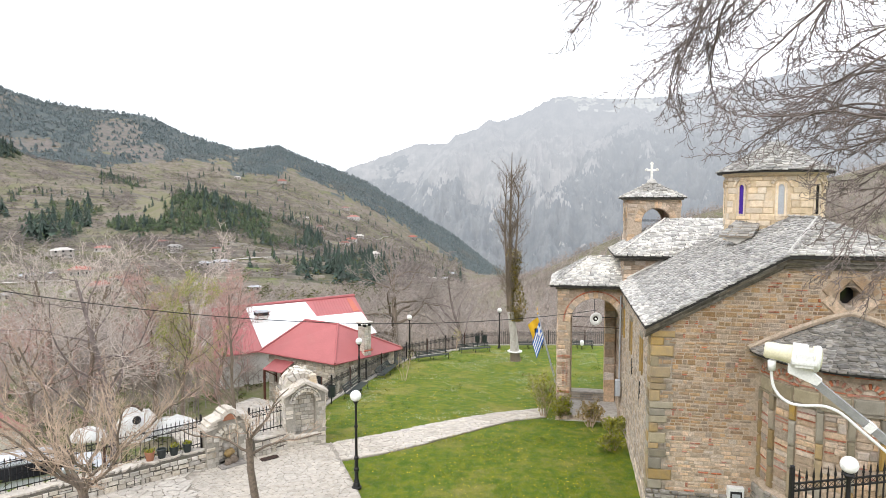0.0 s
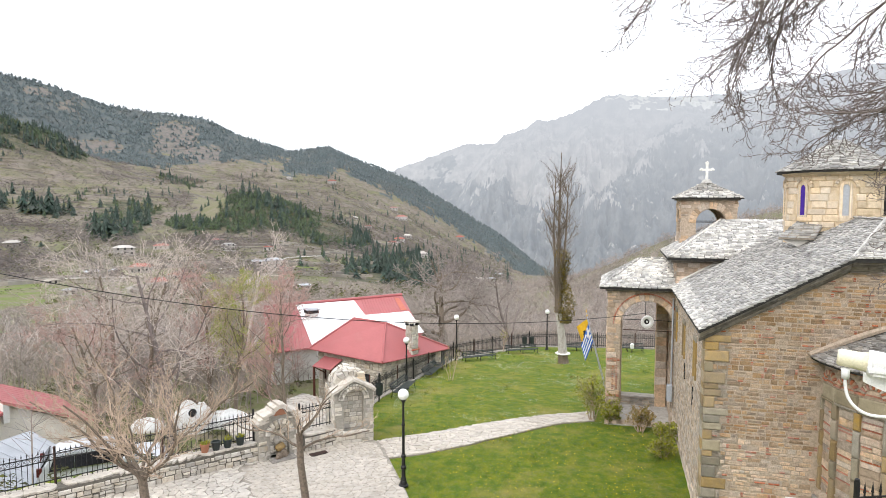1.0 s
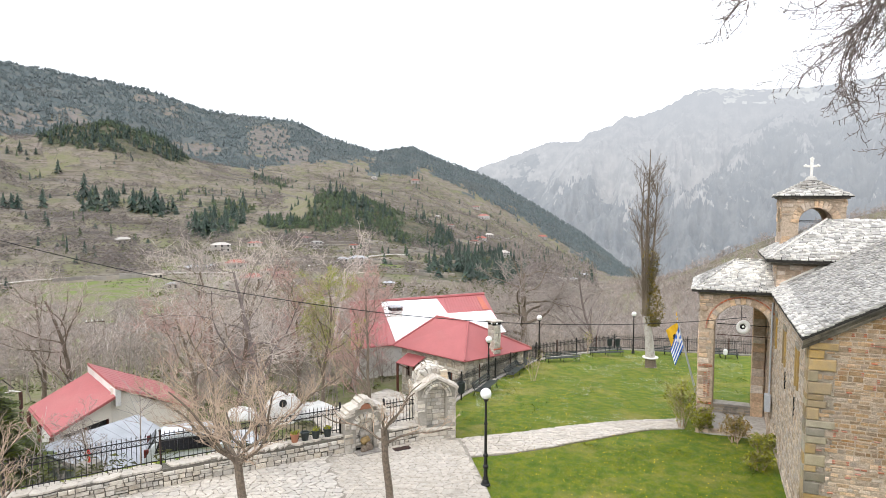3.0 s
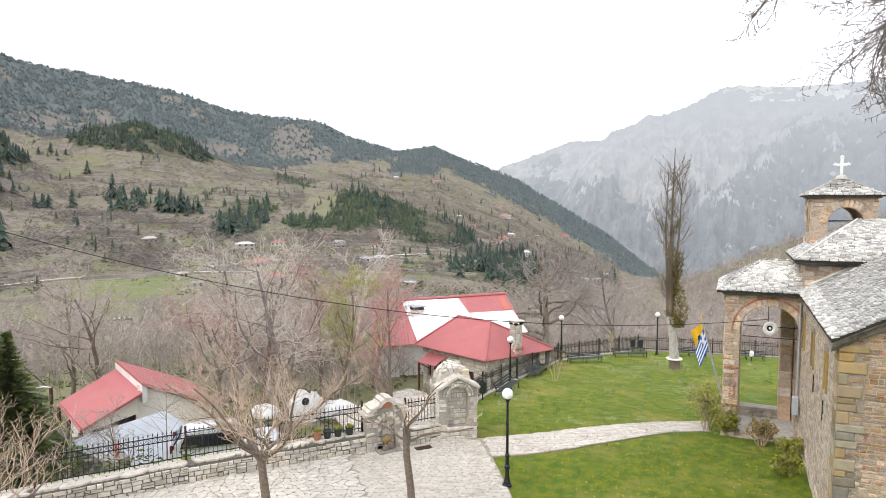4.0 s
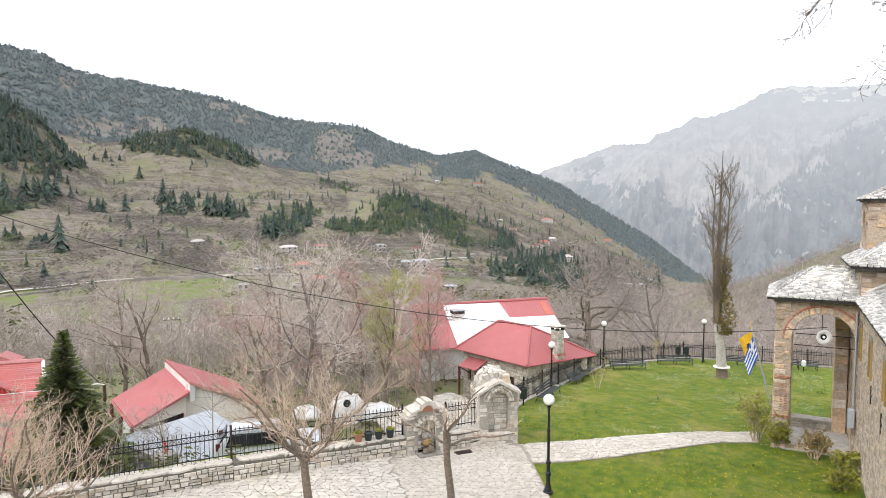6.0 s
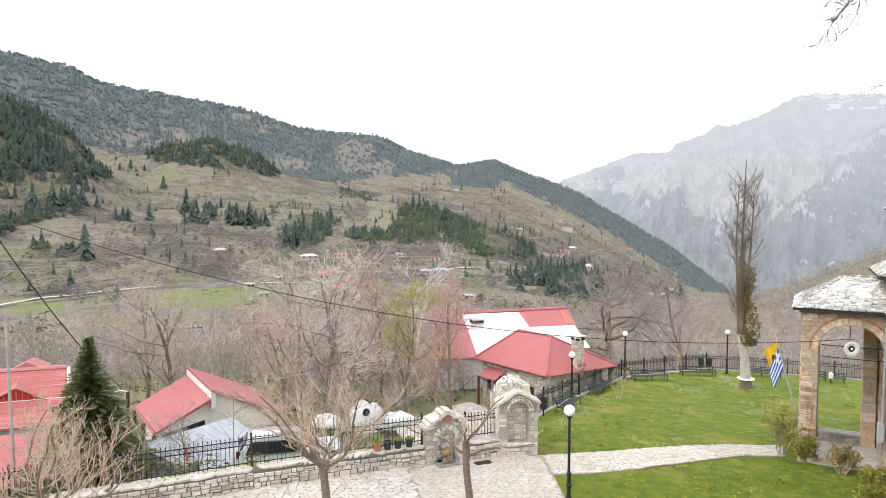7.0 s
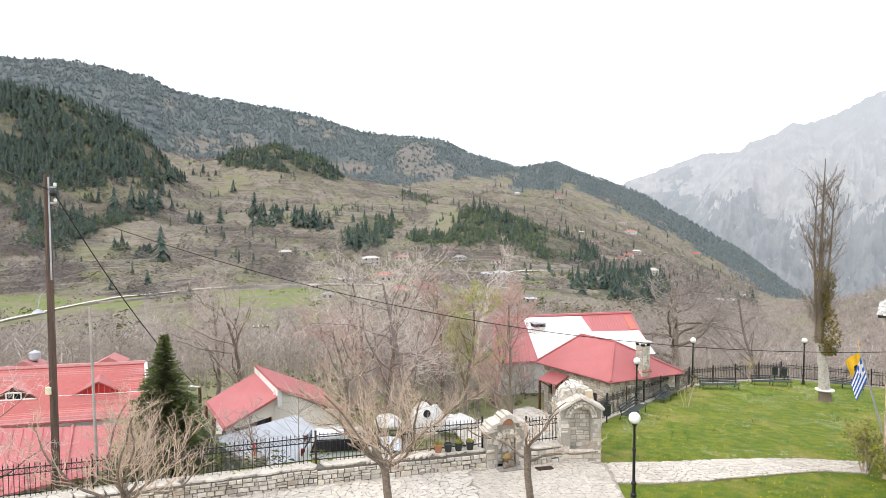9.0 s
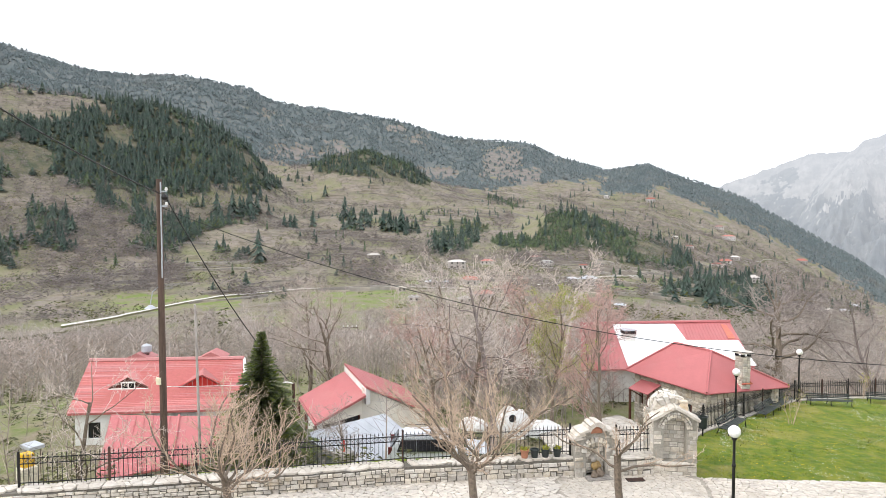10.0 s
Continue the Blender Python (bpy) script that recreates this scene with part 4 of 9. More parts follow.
    MB().box(2.08, 2.28, -0.192, -0.186, 0.86, 1.0).ob("meter_dial", "zinc", mbx)
    # north and inner closing walls
    MB().box(CW - 0.6, CW, 0.6, NL, -0.6, 5.15).ob("wall", "stone", church)
    # taller west block
    mb = MB()
    hole_wall(mb, plane_at(0, CL, 0, 1, 0), 0, CW, 4.6, lambda x: 6.38, 0.5)
    nar_e = mb.ob("wall", "mortar", church, "wall of the taller west block above the slates")
    PIECES.append(("stone", STONES, wall_mats(courses(0, 4.2, 5.0, 6.35, (0.11, 0.2), (0.2, 0.5), 31, 0.02), plane_at(0, CL, 0, 1, 0), (0.02, 0.045), 7), nar_e, 60, "masonry"))
    mb = MB()
    hole_wall(mb, plane_at(0, 0, 0, 0, -1), -NL, -CL, -0.8, lambda x: 6.38, 0.5, [arch_hole(-10.1, 0.55, -0.1, 2.2)])
    nar_s = weld(mb.ob("wall", "mortar", church))
    PIECES.append(("stone", STONES, wall_mats(courses(-NL, -CL, -0.4, 6.35, (0.13, 0.24), (0.2, 0.5), 32, 0.022, lambda x, z: not (abs(x + 10.1) < 0.75 and z < 3.0)), SOUTH, (0.02, 0.045), 8), nar_s, 100, "masonry"))
    MB().box(-0.02, 0.1, 9.55, 10.65, -0.1, 2.75).ob("door", "brown_wood", church, "dark brown wooden church door", at=pose(0.25, 0, 0))
    MB().box(0, CW, NL - 0.5, NL, -0.8, 6.38).ob("wall", "stone", church)


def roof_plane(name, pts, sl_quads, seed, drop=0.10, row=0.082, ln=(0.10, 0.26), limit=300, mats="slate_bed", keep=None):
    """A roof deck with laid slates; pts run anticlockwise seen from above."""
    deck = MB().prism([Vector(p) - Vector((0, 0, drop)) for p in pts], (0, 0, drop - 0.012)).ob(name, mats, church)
    ms = []
    for i, q in enumerate(sl_quads):
        ms += slates(q, row, ln, seed * 10 + i, keep=keep)
    PIECES.append(("slate", SLATE, ms, deck, limit, "slating"))
    return deck


def rake_layers(a, b, out, n=4, t=0.062, step=0.075, seed=1):
    """Projecting courses of dark slabs under a roof edge, from a to b, stepping outwards along out."""
    r = random.Random(seed)
    a, b, out = Vector(a), Vector(b), Vector(out)
    ln = (b - a).length
    ax = (b - a) / ln
    for k in range(n):
        x = 0.0
        while x < ln:
            w = min(r.uniform(0.35, 0.9), ln - x)
            p0, p1 = a + ax * (x + 0.004), a + ax * (x + w - 0.004)
            dz, o0, o1 = -(n - k) * t, 0.03, step * (k + 1) + r.uniform(-0.02, 0.03)
            z0, z1 = Vector((0, 0, dz)), Vector((0, 0, dz + t * 0.86))
            MB().hexa([p0 + out * o1 + z0, p1 + out * o1 + z0, p1 - out * o0 + z0, p0 - out * o0 + z0, p0 + out * o1 + z1, p1 + out * o1 + z1, p1 - out * o0 + z1, p0 - out * o0 + z1]).ob("eave_slab", "slate_dark", church)
            x += w


def build_church_roofs():
    s = 0.563
    zs = lambda x: 5.45 + s * x
    kn, e0 = 3.15, -0.33
    ridge = zs(4.7)
    roof_plane("roof", [(-0.19, e0, zs(-.19)), (kn, e0, zs(kn)), (4.7, 2.3, ridge), (4.7, 8.3, ridge), (-0.19, 8.3, zs(-.19))],
               [((-0.19, 8.2, zs(-.19)), (-0.19, e0, zs(-.19)), (kn, e0, zs(kn)), (kn, 8.2, zs(kn))),
                ((kn, 8.2, zs(kn)), (kn, e0, zs(kn)), (4.7, 2.3, ridge), (4.7, 8.2, ridge))], 1,
               keep=lambda p: not (math.hypot(p.x - 4.6, p.y - 5.9) < 1.5))
    roof_plane("roof", [(kn, e0, zs(kn)), (CW - kn, e0, zs(kn)), (4.7, 2.3, ridge)], [((kn, e0, zs(kn)), (CW - kn, e0, zs(kn)), (4.7, 2.3, ridge), (4.7, 2.3, ridge))], 2, limit=120)
    roof_plane("roof", [(CW + .35, e0, zs(-.35)), (CW + .35, 8.3, zs(-.35)), (4.7, 8.3, ridge), (4.7, 2.3, ridge), (CW - kn, e0, zs(kn))],
               [((CW + .35, e0, zs(-.35)), (CW + .35, 8.2, zs(-.35)), (4.7, 8.2, ridge), (4.7, 2.3, ridge))], 3, limit=0, row=0.24, ln=(0.3, 0.6))
    rake_layers((-0.16, 0, zs(-.16) - 0.05), (kn, 0, zs(kn) - 0.05), (0, -1, 0), n=6, t=0.055, step=0.05, seed=1)
    rake_layers((kn, 0, zs(kn) - 0.05), (CW - kn, 0, zs(kn) - 0.05), (0, -1, 0), n=6, t=0.055, step=0.05, seed=2)
    rake_layers((0, 8.1, zs(0) - 0.09), (0, 0, zs(0) - 0.09), (-1, 0, 0), n=2, seed=3)
    # west block: hipped roof
    z0, z1, o = 6.48, 7.85, 0.34
    ym, xa = 9.95, 1.75
    a, b, c, d = (-o, CL - o, z0), (CW + o, CL - o, z0), (CW + o, NL + o, z0), (-o, NL + o, z0)
    e, f = (xa, ym, z1), (CW - xa, ym, z1)
    roof_plane("roof", [a, b, f, e], [(a, b, f, e)], 4, limit=260, keep=lambda p: p.z > 5.45 + 0.5 * min(p.x, CW - p.x) or p.x < 4.7)
    roof_plane("roof", [d, a, e], [(d, a, e, e)], 5, limit=120)
    roof_plane("roof", [c, d, e, f], [(c, d, f, e)], 6, limit=0, row=0.24, ln=(0.3, 0.6))
    roof_plane("roof", [b, c, f], [(b, c, f, f)], 7, limit=0, row=0.24, ln=(0.3, 0.6))
    rake_layers((-0.2, CL, z0 - 0.09), (3.2, CL, z0 - 0.09), (0, -1, 0), n=2, seed=5)
    rake_layers((0, NL, z0 - 0.09), (0, CL, z0 - 0.09), (-1, 0, 0), n=2, seed=6)
    # lime hip line and fillet where the slates meet the wall
    MB().tube([(-o + 0.05, CL - o + 0.05, z0 + 0.04), (xa, ym, z1 + 0.02)], 0.045, 5).ob("hip_fillet", "slate", church)
    MB().tube([(0.15, CL - 0.03, zs(0.15) + 0.03), (2.2, CL - 0.03, zs(2.2) + 0.03)], 0.06, 5).ob("wall_fillet", "lime", church)
    MB().tube([(kn, e0 + 0.05, zs(kn) + 0.03), (4.7, 2.3, ridge + 0.01)], 0.04, 5).ob("hip_fillet", "slate", church)
    # small slated hood beside the drum
    q = [(2.55, 4.2, 7.42), (3.4, 3.75, 7.42), (4.0, 4.9, 7.95), (3.4, 5.3, 7.95)]
    MB().prism(q, (0, 0, 0.05)).ob("hood", "slate_dark", church)
    PIECES.append(("slate", SLATE, slates([Vector(p) + Vector((0, 0, .06)) for p in q], 0.15, (0.2, 0.4), 77), church, 0, "hood_slating"))
    MB().add([(2.65, 4.25, 7.4), (3.35, 3.88, 7.4), (3.1, 4.1, 7.22)], [(0, 2, 1)]).prism([(2.65, 4.25, 7.4), (3.35, 3.88, 7.4), (3.05, 4.1, 7.2)], (0.15, 0.3, 0.0)).ob("hood_gusset", "lime", church)


def build_drum():
    cx, cy, r0, zb, zt = 4.6, 5.9, 1.49, 7.0, 9.52
    mb = MB().lathe([(r0 - 0.3, zb), (r0, zb), (r0, zt), (r0 - 0.3, zt)], 48, (cx, cy, 0))
    body = mb.ob("drum", "drum", church, "round golden stone drum with slit windows")
    angs = [radians(-144 + 46.0 * k) for k in range(8)]
    ms = []
    r, z, row = random.Random(9), 7.75, 0
    while z < zt - 0.1:
        h = min(r.uniform(0.14, 0.25), zt - z)
        w = r.uniform(0, 0.2)
        end = w + 2 * math.pi
        while w < end - 0.05:
            dw = min(r.uniform(0.18, 0.36), end - w)
            m = w + dw / 2
            if all(abs((m - a + math.pi) % (2 * math.pi) - math.pi) > 0.10 + dw / 2 or not 8.1 < z + h / 2 < 9.25 for a in angs):
                ms.append(pose(cx + (r0 - 0.015) * math.cos(m), cy + (r0 - 0.015) * math.sin(m), z + h / 2) @ Matrix.Rotation(m + math.pi / 2, 4, "Z") @ Matrix.Diagonal((2 * r0 * math.sin(dw / 2) - 0.012, 0.035, h - 0.014, 1)))
            w += dw
        z += h
    PIECES.append(("drum_stone", GOLD, ms, body, 200, "drum_masonry"))
    for k, a in enumerate(angs):
        base = pose(cx + (r0 - 0.02) * math.cos(a), cy + (r0 - 0.02) * math.sin(a), 0) @ Matrix.Rotation(a + math.pi / 2, 4, "Z")
        frame_mb = MB()
        hole_wall(frame_mb, Matrix.Identity(4), -0.17, 0.17, 8.08, lambda x: 9.0 + math.sqrt(max(0, 0.0289 - x * x)), 0.12, [arch_hole(0, 0.085, 8.14, 9.0, 8)], [0.17 * math.cos(math.pi * i / 10) for i in range(11)])
        for i, vert in enumerate(frame_mb.v):
            frame_mb.v[i] = (vert[0], vert[1] - 0.055, vert[2])
        frame_mb.ob("window_frame", "drum", church, at=base)
        ring = voussoirs(Matrix.Identity(4), 0, 9.0, 0.24, 0.33, 9, 0, 0.06)
        PIECES.append(("drum_stone", GOLD, [base @ m for m in ring], body, 20, ""))
        pane = MB().prism([(-0.085, -0.03, 8.14), (0.085, -0.03, 8.14), (0.085, -0.03, 9.0), (0.04, -0.03, 9.075), (0, -0.03, 9.085), (-0.04, -0.03, 9.075), (-0.085, -0.03, 9.0)], (0, 0.02, 0))
        pane.ob("window_pane", "violet" if k == 0 else "zinc" if k == 1 else "glass", church, "violet-blue arched shutter" if k == 0 else "", at=base)
    MB().lathe([(r0 - 0.1, zt - 0.14), (r0 + 0.08, zt - 0.12), (r0 + 0.12, zt - 0.02), (r0 - 0.1, zt)], 48, (cx, cy, 0)).ob("cornice", "drum", church)
    # conical slate roof
    re, ze, za = 1.76, 9.53, 10.62
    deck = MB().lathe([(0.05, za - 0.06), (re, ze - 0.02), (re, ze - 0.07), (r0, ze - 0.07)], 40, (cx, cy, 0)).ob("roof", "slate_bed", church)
    ms, seg = [], 22
    for k in range(seg):
        a, b = 2 * math.pi * k / seg, 2 * math.pi * (k + 1) / seg
        P = lambda w, rr, z: (cx + rr * math.cos(w), cy + rr * math.sin(w), z)
        ms += slates((P(a, re + .03, ze), P(b, re + .03, ze), P(b, 0.12, za - 0.07), P(a, 0.12, za - 0.07)), 0.085, (0.12, 0.32), 300 + k)
    PIECES.append(("slate", SLATE, ms, deck, 160, "slating"))
    fin = MB().lathe([(0.2, 10.5), (0.16, 10.62), (0.05, 10.68)], 10, (cx, cy, 0))
    fin.box(cx - 0.02, cx + 0.02, cy - 0.02, cy + 0.02, 10.65, 11.15).box(cx - 0.13, cx + 0.13, cy - 0.018, cy + 0.018, 10.92, 10.97)
    fin.ob("finial_cross", "zinc", church)


def build_apse():
    cx, r0, n = 4.7, 1.95, 10
    body = MB()
    body.lathe([(r0 + 0.12, -0.4), (r0 + 0.12, 1.35), (r0, 1.45), (r0, 4.72)], n, (cx, 0, 0), 0, math.pi, 2 * math.pi)
    apse = body.ob("apse", "mortar", church, "many-sided apse with stone strips, brick arches and slate roof")
    rr = random.Random(15)
    st, bk, oc, gr, ru = [], [], [], [], []
    for k in range(n):
        a, b = math.pi + math.pi * k / n, math.pi + math.pi * (k + 1) / n
        pa, pb = (cx + r0 * math.cos(a), r0 * math.sin(a)), (cx + r0 * math.cos(b), r0 * math.sin(b))
        pl = plane_at(pa[0], pa[1], 0, pb[0] - pa[0], pb[1] - pa[1])
        w = math.hypot(pb[0] - pa[0], pb[1] - pa[1])
        rects = courses(0.09, w - 0.09, 1.5, 3.75, (0.12, 0.24), (0.2, 0.5), 50 + k, 0.02)
        for a1, b1, c1, d1 in rects:
            if rr.random() < 0.3:
                bk.append(pl @ Matrix.LocRotScale(((a1 + b1) / 2, 0, c1 + 0.014), None, (b1 - a1, 0.04, 0.026)))
                c1 += 0.035
            st.append(pl @ Matrix.LocRotScale(((a1 + b1) / 2, 0, (c1 + d1) / 2), None, (b1 - a1, 0.03, d1 - c1)))
        # strip at the angle, in long stones
        z = 1.45
        while z < 3.78:
            h = min(rr.uniform(0.35, 0.8), 3.8 - z)
            (oc if rr.random() < 0.6 else gr).append(pl @ Matrix.LocRotScale((0, 0, z + h / 2), None, (0.15, 0.075, h - 0.015)))
            z += h
        # band of large slabs, then a brick lunette
        (gr if rr.random() < 0.7 else oc).append(pl @ Matrix.LocRotScale((w / 2, 0, 3.99), None, (w - 0.03, 0.06, 0.34)))
        gr.append(pl @ Matrix.LocRotScale((w / 2, 0, 3.80), None, (w + 0.02, 0.09, 0.05)))
        arch = voussoirs(pl, w / 2, 4.2, 0.19, 0.32, 13, 0, 0.05, gap=0.008)
        bk += arch[0::2]
        st += arch[1::2]
        bk.append(pl @ Matrix.LocRotScale((w / 2, 0, 4.24), None, (0.34, 0.03, 0.03)))
        st.append(pl @ Matrix.LocRotScale((w / 2, 0, 4.31), None, (0.22, 0.02, 0.09)))
        for i in range(int(w / 0.13)):
            bk.append(pl @ Matrix.LocRotScale((0.07 + 0.13 * i, 0, 4.63), None, (0.12, 0.05, 0.03)))
        ro = r0 + 0.12
        qa, qb = (cx + ro * math.cos(a), ro * math.sin(a)), (cx + ro * math.cos(b), ro * math.sin(b))
        pq = plane_at(qa[0], qa[1], 0, qb[0] - qa[0], qb[1] - qa[1])
        ru += wall_mats(courses(0, math.hypot(qb[0] - qa[0], qb[1] - qa[1]), -0.2, 1.38, (0.12, 0.25), (0.15, 0.4), 80 + k, 0.03), pq, (0.04, 0.09), k)
        MB().box(-0.0, 0.16, -0.03, 0.08, 2.62, 2.84).ob("vent", "dark", church, at=pl @ pose(w / 2 - 0.08, 0, 0)) if k == 5 else None
    PIECES.append(("stone", STONES, st, apse, 160, "apse_masonry"))
    PIECES.append(("brick", BRICKS, bk, apse, 160, "apse_brickwork"))
    PIECES.append(("quoin", OCHRE, oc, apse, 100, ""))
    PIECES.append(("quoin", GREYQ, gr, apse, 100, ""))
    PIECES.append(("rubble_stone", RUBBLE, ru, apse, 120, "plinth_masonry"))
    re, ze, za = 2.28, 4.78, 5.72
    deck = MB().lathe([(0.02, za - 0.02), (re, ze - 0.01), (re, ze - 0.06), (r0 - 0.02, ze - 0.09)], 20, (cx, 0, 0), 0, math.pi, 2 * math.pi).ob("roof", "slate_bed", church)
    ms, seg = [], 12
    for k in range(seg):
        a, b = math.pi + math.pi * k / seg, math.pi + math.pi * (k + 1) / seg
        P = lambda w, q, z: (cx + q * math.cos(w), q * math.sin(w), z)
        ms += slates((P(a, re + .03, ze), P(b, re + .03, ze), P(b, 0.1, za - 0.03), P(a, 0.1, za - 0.03)), 0.075, (0.10, 0.26), 500 + k)
    PIECES.append(("slate", SLATE_GREY, ms, deck, 260, "slating"))
    pts = [(cx - re - 0.05 + 0.001, -0.07, ze + 0.03)] + [(cx + t * re, -0.05, za - abs(t) ** 1.25 * (za - ze) + 0.05) for t in np.linspace(-1, 1, 15)]
    MB().tube(pts, 0.075, 6).ob("roof_fillet", "mortar", church)


def build_porch():
    w0, d0, zt = -2.5, CL + 0.02, 5.2
    y1 = NL - 0.4
    pl_e = plane_at(w0, d0, 0, 1, 0)
    arch = arch_hole(1.46, 0.95, -0.19, 3.79, 16)
    mb = MB()
    hole_wall(mb, pl_e, 0, 2.5, -0.7, lambda x: zt - 0.02, 0.55, [arch])
    e = weld(mb.ob("porch_wall", "mortar", church, "arched porch wall of stone and brick"))
    ring_in = lambda x, z: not (abs(x - 1.46) < 1.22 and z > 3.65 and math.hypot(x - 1.46, z - 3.79) < 1.25) and not in_hole([arch], x, z, 0.01)
    PIECES.append(("stone", STONES, wall_mats(courses(0, 2.5, -0.5, zt - 0.05, (0.10, 0.2), (0.14, 0.38), 61, 0.018, ring_in), pl_e, (0.02, 0.04), 61), e, 150, ""))
    PIECES.append(("stone", STONES, voussoirs(pl_e, 1.46, 3.79, 0.96, 1.18, 19, 0, 0.045), e, 20, ""))
    PIECES.append(("brick", BRICKS, voussoirs(pl_e, 1.46, 3.79, 1.2, 1.25, 28, 0, 0.055), e, 30, ""))
    b2 = [pl_e @ Matrix.LocRotScale((0.06 + 0.125 * i, 0, z), None, (0.115, 0.05, 0.028)) for z in (0.92, 0.97, 2.35, 2.4) for i in range(4)]
    b2 += [pl_e @ Matrix.LocRotScale((0.24 + 0.14 * (k % 2), 0, 1.2 + 0.045 * k), None, (0.07, 0.05, 0.028)) for k in range(22)]
    PIECES.append(("brick", BRICKS, b2, e, 60, ""))
    # side towards the lawn: two arches
    pl_s = plane_at(w0, y1, 0, 0, -1)
    ln = y1 - d0
    sa = arch_hole(ln / 2, 1.0, -0.19, 3.6, 16)
    mb = MB()
    hole_wall(mb, pl_s, 0.001, ln - 0.551, -0.9, lambda x: zt - 0.02, 0.55, [sa])
    s = weld(mb.ob("porch_wall", "mortar", church))
    PIECES.append(("stone", STONES, wall_mats(courses(0, ln, -0.6, zt - 0.05, (0.14, 0.24), (0.2, 0.45), 62, 0.02, lambda x, z: not in_hole([sa], x, z, 0.02)), pl_s, (0.02, 0.04), 62), s, 100, ""))
    # far side: two piers, a beam and a low parapet
    MB().box(w0 + 0.0, w0 + 0.6, y1 - 0.55, y1, -0.9, zt).ob("porch_pier", "stone", church)
    pier = MB().box(-0.5, -0.06, y1 - 0.55, y1, -0.9, zt)
    pier.ob("porch_pier", "stone", church)
    PIECES.append(("stone", STONES, [plane_at(-0.5, y1 - 0.55, 0, 1, 0) @ Matrix.LocRotScale((0.22, 0, 0.6 + 0.34 * k), None, (0.42, 0.03, 0.32)) for k in range(0, 13, 2)], church, 20, ""))
    PIECES.append(("stone", SIDE, [plane_at(-0.5, y1 - 0.55, 0, 1, 0) @ Matrix.LocRotScale((0.22, 0, 0.6 + 0.34 * k), None, (0.42, 0.03, 0.32)) for k in range(1, 13, 2)], church, 20, ""))
    MB().box(w0, 0, y1 - 0.5, y1 - 0.05, 4.7, zt).ob("porch_beam", "stone", church)
    par = MB().box(w0 + 0.6, -0.5, y1 - 0.5, y1 - 0.1, -0.9, 0.12).ob("parapet", "mortar", church)
    PIECES.append(("rubble_stone", RUBBLE, wall_mats(courses(0.6, 2.0, -0.3, 0.1, (0.09, 0.16), (0.15, 0.4), 66, 0.02), plane_at(w0, y1 - 0.5, 0, 1, 0), (0.02, 0.04), 66), par, 60, ""))
    MB().bevel_box(w0 + 0.6, -0.5, y1 - 0.56, y1 - 0.04, 0.12, 0.2, 0.02).ob("parapet_cap", "rubble", church)
    MB().box(w0 + 0.1, -0.001, d0 - 0.05, y1 + 0.05, -1.2, -0.2).ob("porch_floor", "rubble", church, "grey stone porch floor on a low rubble base")
    PIECES.append(("rubble_stone", RUBBLE, wall_mats(courses(0.65, 2.5, -0.6, -0.22, (0.1, 0.18), (0.15, 0.4), 67, 0.02), plane_at(w0, d0 - 0.05, 0, 1, 0), (0.03, 0.06), 67), church, 40, ""))
    MB().box(w0, -0.02, d0 + 0.3, y1, 4.95, 5.05).ob("porch_ceiling", "brown_wood", church)
    # tie rods and a drain pipe
    MB().tube([(w0 + 0.6, d0 + 0.25, 3.95), (0, d0 + 0.25, 3.95)], 0.018, 6).ob("tie_rod", "iron", church)
    MB().tube([(w0 + 0.6, d0 + 0.2, 3.55), (0, d0 + 0.2, 3.55)], 0.018, 6).ob("tie_rod", "rust", church)
    MB().tube([(-0.09, d0 - 0.12, 4.9), (-0.09, d0 - 0.12, 1.1)], 0.03, 8).ob("drain_pipe", "zinc", church)
    MB().bevel_box(-0.26, -0.06, 7.75, 8.0, 1.0, 1.62, 0.02).ob("meter_cabinet", "zinc", church, "pale grey wall cabinet")
    # hipped slate roof leaning on the west block
    o, z0, z1 = 0.3, 5.28, 6.28
    a, b, c, d = (w0 - o, d0 - o, z0), (-0.02, d0 - o, z0), (-0.02, y1 + o, z0), (w0 - o, y1 + o, z0)
    ym = (d0 + y1) / 2
    p, q = (w0 + 1.2, ym, z1), (-0.02, ym, z1)
    roof_plane("roof", [a, b, q, p], [(a, b, q, p)], 8, limit=150)
    roof_plane("roof", [d, a, p], [(d, a, p, p)], 9, limit=80)
    roof_plane("roof", [c, d, p, q], [(c, d, p, q)], 10, limit=0)
    rake_layers((w0 - 0.1, d0, z0 - 0.09), (0, d0, z0 - 0.09), (0, -1, 0), n=2, t=0.05, seed=8)
    rake_layers((w0, y1, z0 - 0.09), (w0, d0, z0 - 0.09), (-1, 0, 0), n=2, t=0.05, seed=9)


